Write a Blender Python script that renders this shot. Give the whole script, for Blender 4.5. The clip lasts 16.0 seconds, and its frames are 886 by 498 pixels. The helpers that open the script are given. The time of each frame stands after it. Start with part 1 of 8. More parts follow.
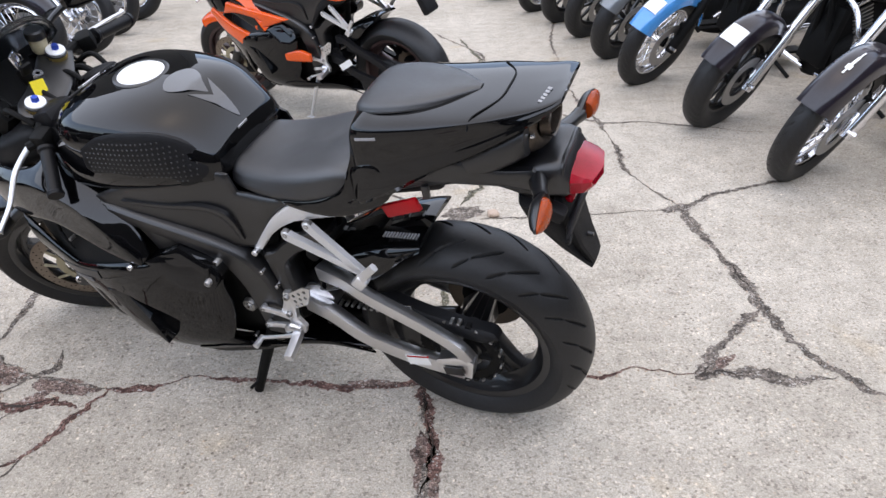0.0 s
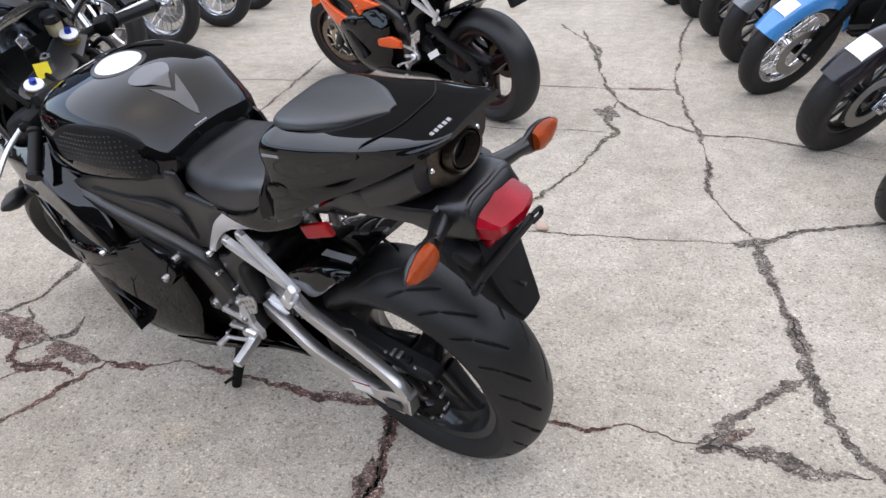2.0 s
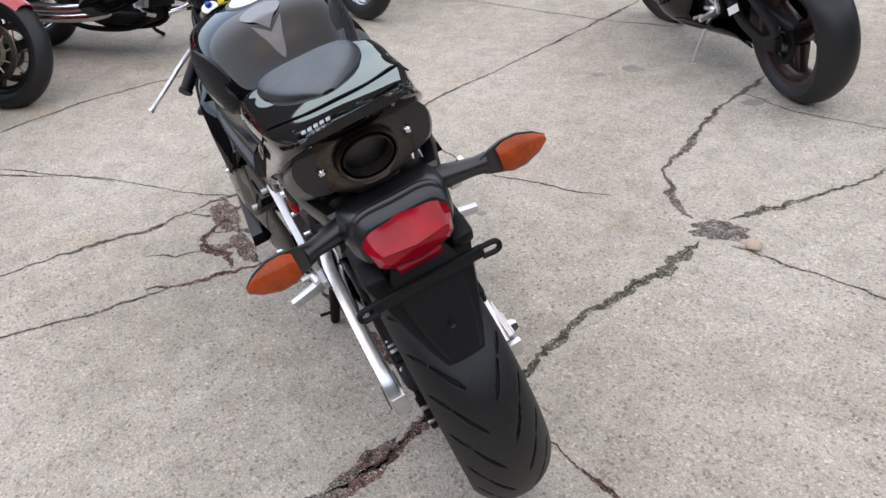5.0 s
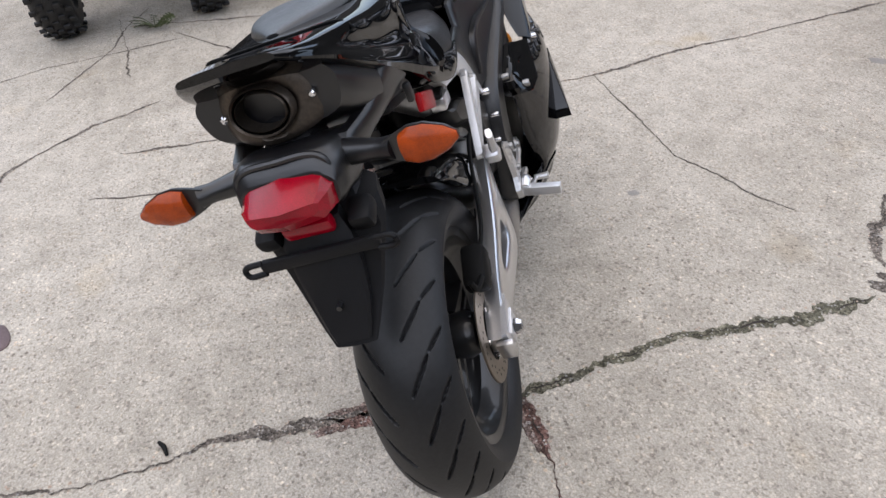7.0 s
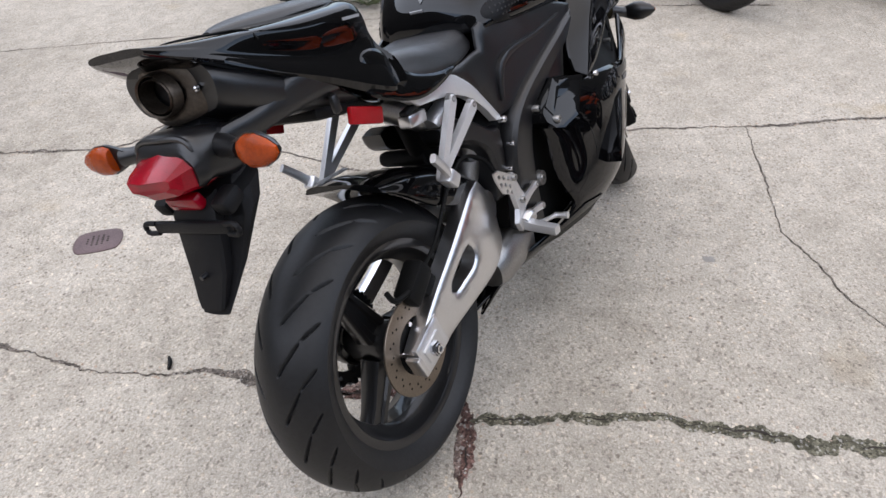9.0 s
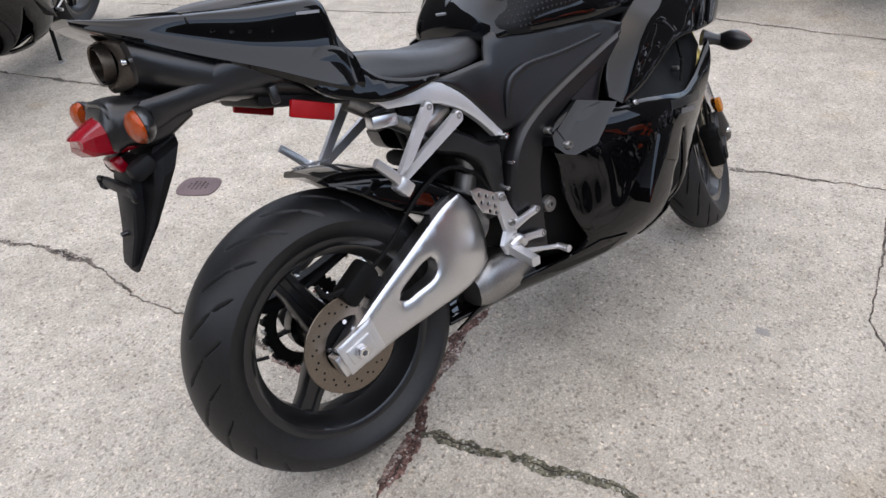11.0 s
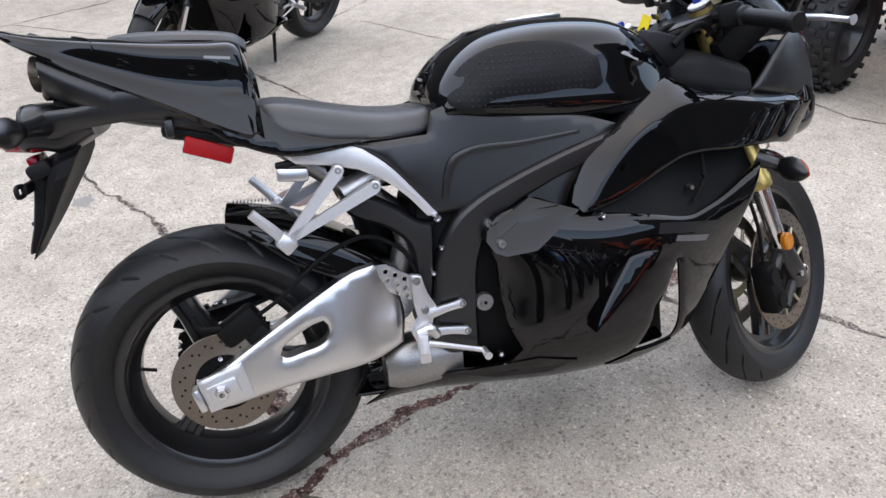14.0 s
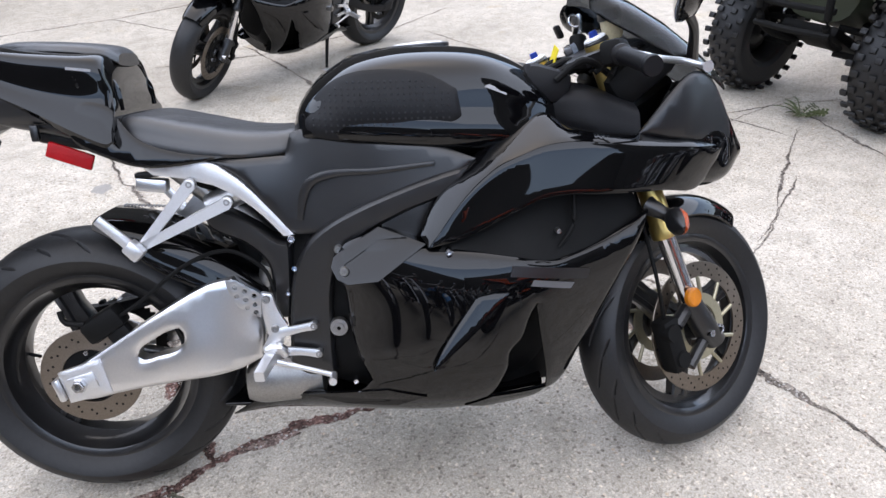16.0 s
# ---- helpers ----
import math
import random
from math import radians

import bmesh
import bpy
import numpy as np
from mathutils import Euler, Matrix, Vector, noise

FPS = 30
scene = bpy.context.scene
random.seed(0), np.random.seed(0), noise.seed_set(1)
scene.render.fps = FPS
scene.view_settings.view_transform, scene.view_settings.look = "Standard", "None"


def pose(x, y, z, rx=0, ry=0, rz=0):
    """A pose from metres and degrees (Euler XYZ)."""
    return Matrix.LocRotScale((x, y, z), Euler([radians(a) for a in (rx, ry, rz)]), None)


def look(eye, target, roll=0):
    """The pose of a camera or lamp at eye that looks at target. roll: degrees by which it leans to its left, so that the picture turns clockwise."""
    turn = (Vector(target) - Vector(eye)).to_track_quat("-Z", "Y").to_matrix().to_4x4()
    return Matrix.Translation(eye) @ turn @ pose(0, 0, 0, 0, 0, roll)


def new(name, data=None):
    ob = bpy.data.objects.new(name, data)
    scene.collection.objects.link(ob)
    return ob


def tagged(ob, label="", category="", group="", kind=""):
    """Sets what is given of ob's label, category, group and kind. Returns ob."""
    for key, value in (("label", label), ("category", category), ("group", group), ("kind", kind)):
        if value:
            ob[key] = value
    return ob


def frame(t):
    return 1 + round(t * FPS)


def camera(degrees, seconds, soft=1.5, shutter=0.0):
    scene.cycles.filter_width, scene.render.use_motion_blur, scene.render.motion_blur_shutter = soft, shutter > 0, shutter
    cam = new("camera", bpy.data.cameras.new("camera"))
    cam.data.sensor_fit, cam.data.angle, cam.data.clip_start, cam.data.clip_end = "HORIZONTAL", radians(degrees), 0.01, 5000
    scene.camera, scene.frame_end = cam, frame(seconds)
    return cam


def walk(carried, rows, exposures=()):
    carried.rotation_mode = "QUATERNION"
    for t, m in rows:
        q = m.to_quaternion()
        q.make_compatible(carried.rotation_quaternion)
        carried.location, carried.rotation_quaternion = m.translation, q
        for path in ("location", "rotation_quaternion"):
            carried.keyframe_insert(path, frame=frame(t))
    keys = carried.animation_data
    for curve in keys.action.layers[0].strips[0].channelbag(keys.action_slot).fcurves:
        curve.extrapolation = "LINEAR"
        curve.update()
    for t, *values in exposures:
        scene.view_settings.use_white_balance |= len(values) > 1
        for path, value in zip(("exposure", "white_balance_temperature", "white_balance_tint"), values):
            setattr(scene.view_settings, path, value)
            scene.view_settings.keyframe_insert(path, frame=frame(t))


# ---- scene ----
cam = camera(64.3, 16.0)
METRES, EYE, TILT, LEAN, TURN = 4.0758, 1.3125, 0.0, 0.0, 0.0
ROWS = [
    (0.0, 0.0, 0.0, 0.0, -0.88, -28.3, 1.63),
    (0.5, 0.023, 0.013, -0.0022, -0.27, -28.82, 1.53),
    (1.0, 0.0442, 0.0321, -0.0002, 3.18, -28.83, 1.37),
    (1.5, 0.0671, 0.0444, 0.0007, 7.49, -29.34, 1.61),
    (2.0, 0.1021, 0.0514, 0.0027, 12.63, -29.37, 1.61),
    (2.5, 0.1244, 0.0586, 0.002, 16.99, -29.26, 2.32),
    (3.0, 0.1381, 0.0803, -0.0007, 20.45, -30.5, 3.42),
    (3.5, 0.1554, 0.1114, 0.0005, 24.17, -32.27, 3.48),
    (4.0, 0.1771, 0.135, 0.0014, 29.21, -32.99, 4.54),
    (4.5, 0.2076, 0.1574, 0.0031, 37.58, -32.41, 3.95),
    (5.0, 0.2192, 0.1769, 0.001, 44.29, -33.41, 3.86),
    (7.5, 0.2635, 0.332, -0.0042, 77.5, -37.3, 4.0),
    (8.0, 0.2616, 0.3619, -0.0007, 83.04, -36.72, 3.67),
    (8.5, 0.2738, 0.4036, 0.001, 89.53, -35.82, 3.3),
    (9.0, 0.2802, 0.4352, 0.0017, 95.11, -36.01, 3.18),
    (11.5, 0.2137, 0.5707, -0.0016, 120.55, -35.07, 3.32),
    (12.0, 0.1902, 0.5881, 0.0007, 125.82, -34.23, 3.37),
    (12.5, 0.173, 0.6182, -0.0001, 130.68, -33.06, 2.64),
    (13.0, 0.157, 0.6484, -0.0011, 134.78, -32.29, 1.66),
    (13.5, 0.1364, 0.6588, -0.0039, 137.2, -31.92, 1.5),
    (14.0, 0.1069, 0.6645, -0.0026, 140.44, -31.81, 1.69),
    (14.5, 0.0808, 0.6814, -0.0007, 144.29, -31.21, 2.79),
    (15.0, 0.0575, 0.7073, -0.0002, 148.13, -30.94, 1.92),
    (15.5, 0.028, 0.7188, -0.002, 149.81, -30.81, 2.13),
    (16.0, -0.0032, 0.7281, 0.0004, 151.0, -30.96, 1.7),
]
walk(cam, [(t, pose(0, 0, EYE, TILT, LEAN, TURN) @ pose(METRES * x, METRES * y, METRES * z, 90 + pitch, roll, yaw)) for t, x, y, z, yaw, pitch, roll in ROWS],
     exposures=[(0.0, 2.1, 7950, 14), (3.0, 1.9, 8100, 14), (5.0, 1.84, 8150, 14), (9.0, 1.9, 8150, 14), (12.5, 1.97, 8050, 14), (14.5, 2.14, 7900, 14), (15.5, 2.22, 7800, 14), (16.0, 2.39, 7750, 14)])

# ---- sky and sun: a bright overcast day ----
SUN_HIGH, SUN_ROUND = 78.0, 190.0
world = bpy.data.worlds.new("overcast_sky")
scene.world = world
world.use_nodes = True
wn, wl = world.node_tree.nodes, world.node_tree.links
sky = wn.new("ShaderNodeTexSky")
sky.sky_type, sky.sun_disc = "NISHITA", False
sky.sun_elevation, sky.sun_rotation = radians(SUN_HIGH), radians(SUN_ROUND)
sky.air_density, sky.dust_density, sky.ozone_density = 1.0, 0.4, 1.0
pale = wn.new("ShaderNodeHueSaturation")
pale.inputs["Saturation"].default_value = 0.95
wl.new(sky.outputs[0], pale.inputs["Color"])
# an overcast sky is brighter overhead than at the horizon
high = wn.new("ShaderNodeTexCoord")
split = wn.new("ShaderNodeSeparateXYZ")
wl.new(high.outputs["Generated"], split.inputs[0])
rise = wn.new("ShaderNodeValToRGB")
rise.color_ramp.interpolation = "EASE"
rise.color_ramp.elements.new(0.32)
rise.color_ramp.elements.new(0.65)
for stop, much in zip(rise.color_ramp.elements, (0.45, 1.0, 0.9, 0.4)):
    stop.color = (much, much, much, 1)
wl.new(split.outputs[2], rise.inputs[0])
shade = wn.new("ShaderNodeMix")
shade.data_type, shade.blend_type = "RGBA", "MULTIPLY"
shade.inputs[0].default_value = 1.0
wl.new(pale.outputs[0], shade.inputs[6])
wl.new(rise.outputs[0], shade.inputs[7])
wl.new(shade.outputs[2], wn["Background"].inputs[0])
wn["Background"].inputs[1].default_value = 0.15
sun = new("sun", bpy.data.lights.new("sun", "SUN"))
sun.data.energy, sun.data.angle, sun.data.color = 0.75, radians(130), (0.93, 0.97, 1.0)
sun.matrix_world = look((0, 0, 20), (20 * math.sin(radians(SUN_ROUND)) * -0.03, 20 * math.cos(radians(SUN_ROUND)) * -0.03, 0))


# ---- materials ----
def material(name, color=(0.5, 0.5, 0.5), rough=0.5, metal=0.0, coat=0.0, spread=0.0, grain=0.0, scale=60.0, relief=0.0, coat_rough=0.03, spec=0.5, wear=0.0, coat_ior=1.5):
    """A surface with base colour, gloss, colour variation at two scales, and fine relief."""
    m = bpy.data.materials.new(name)
    m.use_nodes = True
    n, l = m.node_tree.nodes, m.node_tree.links
    b = n["Principled BSDF"]
    b.inputs["Base Color"].default_value = (*color, 1)
    b.inputs["Roughness"].default_value = rough
    b.inputs["Metallic"].default_value = metal
    b.inputs["Coat Weight"].default_value = coat
    b.inputs["Coat Roughness"].default_value = coat_rough
    b.inputs["Coat IOR"].default_value = coat_ior
    b.inputs["Specular IOR Level"].default_value = spec
    where = n.new("ShaderNodeTexCoord")
    if spread > 0 or grain > 0:
        big = n.new("ShaderNodeTexNoise")
        big.inputs["Scale"].default_value, big.inputs["Detail"].default_value = scale / 9, 5
        fine = n.new("ShaderNodeTexNoise")
        fine.inputs["Scale"].default_value, fine.inputs["Detail"].default_value = scale * 4, 3
        add = n.new("ShaderNodeMix")
        add.inputs[0].default_value = 0.5
        l.new(where.outputs["Object"], big.inputs["Vector"])
        l.new(where.outputs["Object"], fine.inputs["Vector"])
        l.new(big.outputs[0], add.inputs[2])
        l.new(fine.outputs[0], add.inputs[3])
        ramp = n.new("ShaderNodeMapRange")
        ramp.inputs[1].default_value, ramp.inputs[2].default_value = 0.3, 0.7
        ramp.inputs[3].default_value, ramp.inputs[4].default_value = 1 - spread, 1 + spread
        l.new(add.outputs[0], ramp.inputs[0])
        tint = n.new("ShaderNodeMix")
        tint.data_type, tint.blend_type = "RGBA", "MULTIPLY"
        tint.inputs[0].default_value = 1
        tint.inputs[6].default_value = (*color, 1)
        l.new(ramp.outputs[0], tint.inputs[7])
        l.new(tint.outputs[2], b.inputs["Base Color"])
        if wear > 0:
            rr = n.new("ShaderNodeMapRange")
            rr.inputs[1].default_value, rr.inputs[2].default_value = 0.35, 0.7
            rr.inputs[3].default_value, rr.inputs[4].default_value = rough, min(1, rough + wear)
            l.new(big.outputs[0], rr.inputs[0])
            l.new(rr.outputs[0], b.inputs["Roughness"])
    if relief > 0:
        bump = n.new("ShaderNodeBump")
        bump.inputs["Strength"].default_value, bump.inputs["Distance"].default_value = relief, 0.002
        tex = n.new("ShaderNodeTexNoise")
        tex.inputs["Scale"].default_value, tex.inputs["Detail"].default_value = scale * 6, 2
        l.new(where.outputs["Object"], tex.inputs["Vector"])
        l.new(tex.outputs[0], bump.inputs["Height"])
        l.new(bump.outputs[0], b.inputs["Normal"])
    return m


GLOSS = material("gloss_black_paint", (0.002, 0.002, 0.0024), 0.3, 0, 1.0, 0.3, scale=30, spec=0.0, coat_ior=1.47, coat_rough=0.02)
TAIL = material("gloss_black_plastic", (0.002, 0.002, 0.0024), 0.3, 0, 1.0, 0.3, scale=30, spec=0.0, coat_ior=1.47, coat_rough=0.025)
SATIN = material("satin_black_plastic", (0.005, 0.005, 0.006), 0.3, 0, 0, 0.25, scale=80, relief=0.08, wear=0.12, spec=0.72)
MATT = material("matt_black_plastic", (0.005, 0.005, 0.006), 0.5, 0, 0, 0.3, scale=90, relief=0.25, wear=0.1, spec=0.25)
DARK = material("engine_black", (0.003, 0.003, 0.003), 0.55, 0, 0, 0.4, scale=60, wear=0.2, spec=0.18)
VINYL = material("black_seat_vinyl", (0.006, 0.006, 0.0075), 0.36, 0, 0, 0.2, scale=160, relief=0.3, spec=1.0, wear=0.1)
RUBBER = material("tyre_rubber", (0.008, 0.008, 0.0088), 0.42, 0, 0, 0.5, scale=25, relief=0.15, wear=0.2, spec=0.45)
GRIPPY = material("black_grip_rubber", (0.005, 0.005, 0.006), 0.45, 0, 0, 0.2, scale=90, relief=0.2, spec=0.25)
RIM = material("dark_wheel_paint", (0.008, 0.0078, 0.0085), 0.28, 0.2, 0.5, 0.3, scale=30, wear=0.2)
ALU = material("brushed_aluminium", (0.7, 0.7, 0.71), 0.28, 1, 0, 0.05, scale=60, relief=0.0, wear=0.04)
CAST = material("cast_aluminium", (0.72, 0.72, 0.73), 0.36, 0.9, 0, 0.08, scale=90, relief=0.1, wear=0.06)
SILVER = material("silver_frame_paint", (0.68, 0.68, 0.69), 0.35, 0.5, 0.1, 0.06, scale=60)
CHROME = material("chrome", (0.72, 0.72, 0.74), 0.1, 1, 0, 0.08, scale=30, wear=0.08)
STEEL = material("brushed_steel", (0.36, 0.355, 0.35), 0.36, 1, 0, 0.2, scale=60, wear=0.15)
BROWNSTEEL = material("heat_browned_steel", (0.095, 0.077, 0.063), 0.34, 0.9, 0, 0.35, scale=50, wear=0.2)
# soot, set near black to stand in for shade inside the short pipe
SOOT_SHADE = material("sooty_pipe", (0.004, 0.0035, 0.003), 0.9, 0, 0, 0.3, spec=0.05)
DISC = material("used_brake_disc", (0.24, 0.2, 0.165), 0.33, 1, 0, 0.2, scale=60, wear=0.15)
GOLD = material("gold_anodised", (0.55, 0.4, 0.14), 0.33, 0.9, 0, 0.12, scale=50)
PALEGOLD = material("pale_gold_carrier", (0.42, 0.38, 0.27), 0.4, 0.8, 0, 0.12, scale=50)
WHITE = material("white_paint", (0.8, 0.8, 0.79), 0.4, 0, 0, 0.06, scale=60)
PALE = material("pale_grey_print", (0.3, 0.3, 0.31), 0.4, 0, 0, 0.1, scale=60)
GREYPRINT = material("dark_grey_print", (0.012, 0.012, 0.013), 0.3, 0, 0, 0.2, scale=60)
MIDPRINT = material("mid_grey_print", (0.1, 0.1, 0.105), 0.4, 0, 0, 0.1, scale=60)
PADGREY = material("grey_tank_film", (0.045, 0.047, 0.052), 0.3, 0.0, 1.0, 0.15, scale=60)
YELLOW = material("yellow_tag", (0.85, 0.66, 0.03), 0.5, 0, 0, 0.1, scale=60)
BLUE = material("blue_anodised", (0.03, 0.08, 0.45), 0.3, 0.7, 0, 0.1)
AMBER = material("amber_lens", (0.4, 0.05, 0.002), 0.15, 0, 0.3, 0.75, scale=260, relief=0.7, spec=0.2)
SIDEAMBER = material("amber_reflector", (0.55, 0.17, 0.01), 0.2, 0, 0.2, 0.3, scale=260, relief=0.5, spec=0.2)
RED = material("red_lens", (0.3, 0.002, 0.012), 0.12, 0, 0.3, 0.5, scale=150, relief=0.1, spec=0.2)
REFLECT = material("red_reflector", (0.38, 0.004, 0.008), 0.2, 0, 0.1, 0.25, scale=300, relief=0.4, spec=0.2)
ORANGE = material("orange_paint", (0.78, 0.085, 0.005), 0.25, 0.0, 0.35, 0.15, scale=30)
REDPAINT = material("red_paint", (0.45, 0.012, 0.02), 0.2, 0.1, 1.0, 0.15, scale=30)
SKYBLUE = material("light_blue_paint", (0.04, 0.27, 0.62), 0.2, 0.1, 1.0, 0.1, scale=30)
NAVY = material("dark_violet_paint", (0.012, 0.009, 0.014), 0.3, 0.0, 0.7, 0.2, scale=30, spec=0.2)
GREYPAINT = material("grey_paint", (0.16, 0.17, 0.18), 0.25, 0.3, 0.8, 0.15, scale=30)
OLIVE = material("dark_olive_plastic", (0.03, 0.038, 0.022), 0.5, 0, 0, 0.3, scale=60, relief=0.15)
CREAM = material("cloudy_fluid_plastic", (0.55, 0.47, 0.3), 0.35, 0, 0, 0.15, scale=60)
IRON = material("rusty_iron", (0.13, 0.088, 0.09), 0.65, 0.2, 0, 0.35, scale=60, relief=0.4)
STONE = material("pale_stone", (0.5, 0.38, 0.3), 0.8, 0, 0, 0.25, scale=70, relief=0.5)
LEAF = material("weed_leaf", (0.07, 0.085, 0.03), 0.6, 0, 0, 0.4, scale=60)


def glass_material():
    m = bpy.data.materials.new("smoked_screen")
    m.use_nodes = True
    b = m.node_tree.nodes["Principled BSDF"]
    b.inputs["Base Color"].default_value = (0.1, 0.11, 0.12, 1)
    b.inputs["Roughness"].default_value = 0.04
    b.inputs["Transmission Weight"].default_value = 1.0
    b.inputs["IOR"].default_value = 1.3
    return m


SCREEN = glass_material()


def concrete():
    """Worn exposed-aggregate concrete: pale paste, dark and light pebbles, broad stains, pits."""
    m = bpy.data.materials.new("worn_concrete")
    m.use_nodes = True
    n, l = m.node_tree.nodes, m.node_tree.links
    b = n["Principled BSDF"]
    where = n.new("ShaderNodeTexCoord")

    def noise_tex(scale, detail, rough=0.55):
        t = n.new("ShaderNodeTexNoise")
        t.inputs["Scale"].default_value, t.inputs["Detail"].default_value, t.inputs["Roughness"].default_value = scale, detail, rough
        l.new(where.outputs["Object"], t.inputs["Vector"])
        return t.outputs[0]

    def ramp(src, stops):
        r = n.new("ShaderNodeValToRGB")
        e = r.color_ramp.elements
        e[0].position, e[0].color = stops[0][0], (*stops[0][1], 1)
        e[1].position, e[1].color = stops[-1][0], (*stops[-1][1], 1)
        for p, c in stops[1:-1]:
            k = e.new(p)
            k.color = (*c, 1)
        l.new(src, r.inputs[0])
        return r.outputs[0]

    def mixed(kind, fac, a, c):
        x = n.new("ShaderNodeMix")
        x.data_type, x.blend_type = "RGBA", kind
        if isinstance(fac, float):
            x.inputs[0].default_value = fac
        else:
            l.new(fac, x.inputs[0])
        l.new(a, x.inputs[6])
        l.new(c, x.inputs[7])
        return x.outputs[2]

    paste = ramp(noise_tex(1.1, 7, 0.6), [(0.3, (0.37, 0.332, 0.278)), (0.5, (0.456, 0.412, 0.351)), (0.7, (0.508, 0.462, 0.399))])
    blotch = ramp(noise_tex(9, 6, 0.65), [(0.35, (0.86, 0.85, 0.84)), (0.65, (1.1, 1.1, 1.1))])
    col = mixed("MULTIPLY", 1.0, paste, blotch)
    sand = ramp(noise_tex(210, 3, 0.7), [(0.3, (0.6, 0.585, 0.57)), (0.46, (0.92, 0.915, 0.91)), (0.54, (1.06, 1.06, 1.06)), (0.7, (1.4, 1.39, 1.37))])
    col = mixed("MULTIPLY", 0.85, col, sand)
    cells = n.new("ShaderNodeTexVoronoi")
    cells.inputs["Scale"].default_value = 150
    l.new(where.outputs["Object"], cells.inputs["Vector"])
    tone = n.new("ShaderNodeSeparateColor")
    l.new(cells.outputs["Color"], tone.inputs[0])
    pebble = ramp(tone.outputs[0], [(0.0, (0.4, 0.385, 0.365)), (0.1, (0.72, 0.7, 0.68)), (0.22, (1.0, 1.0, 1.0)), (0.78, (1.04, 1.04, 1.04)), (0.9, (1.22, 1.21, 1.2)), (1.0, (1.5, 1.48, 1.45))])
    col = mixed("MULTIPLY", 0.65, col, pebble)
    gaps = ramp(cells.outputs["Distance"], [(0.5, (1, 1, 1)), (0.85, (0.7, 0.68, 0.66))])
    col = mixed("MULTIPLY", 0.4, col, gaps)
    stones = n.new("ShaderNodeTexVoronoi")
    stones.inputs["Scale"].default_value = 85
    stones.inputs["Randomness"].default_value = 1.0
    l.new(where.outputs["Object"], stones.inputs["Vector"])
    kind = n.new("ShaderNodeSeparateColor")
    l.new(stones.outputs["Color"], kind.inputs[0])
    hue = ramp(kind.outputs[1], [(0.0, (0.42, 0.4, 0.4)), (0.07, (0.5, 0.46, 0.43)), (0.1, (1, 1, 1)), (0.86, (1, 1, 1)), (0.9, (1.12, 0.98, 0.86)), (0.94, (1.35, 1.33, 1.28)), (1.0, (1.6, 1.58, 1.55))])
    body = ramp(stones.outputs["Distance"], [(0.3, (1, 1, 1)), (0.5, (0, 0, 0))])
    bare = ramp(noise_tex(1.7, 5, 0.6), [(0.36, (0.25, 0.25, 0.25)), (0.6, (1, 1, 1))])
    shown = mixed("MULTIPLY", 1.0, body, bare)
    stoned = mixed("MULTIPLY", 1.0, col, hue)
    col = mixed("MIX", shown, col, stoned)
    pits = ramp(noise_tex(120, 3, 0.6), [(0.27, (0.35, 0.33, 0.31)), (0.36, (1, 1, 1)), (0.64, (1, 1, 1)), (0.72, (1.4, 1.39, 1.36))])
    col = mixed("MULTIPLY", 0.75, col, pits)
    stain = ramp(noise_tex(2.6, 3, 0.5), [(0.64, (0, 0, 0)), (0.74, (0.45, 0.45, 0.45))])
    ochre = n.new("ShaderNodeMix")
    ochre.data_type, ochre.blend_type = "RGBA", "MULTIPLY"
    l.new(stain, ochre.inputs[0])
    l.new(col, ochre.inputs[6])
    ochre.inputs[7].default_value = (0.92, 0.78, 0.56, 1)
    l.new(ochre.outputs[2], b.inputs["Base Color"])
    b.inputs["Roughness"].default_value = 0.85
    bump = n.new("ShaderNodeBump")
    bump.inputs["Strength"].default_value, bump.inputs["Distance"].default_value = 0.9, 0.004
    height = n.new("ShaderNodeMath")
    height.operation = "ADD"
    l.new(noise_tex(180, 4), height.inputs[0])
    l.new(noise_tex(25, 4), height.inputs[1])
    l.new(height.outputs[0], bump.inputs["Height"])
    l.new(bump.outputs[0], b.inputs["Normal"])
    return m


CONCRETE = concrete()


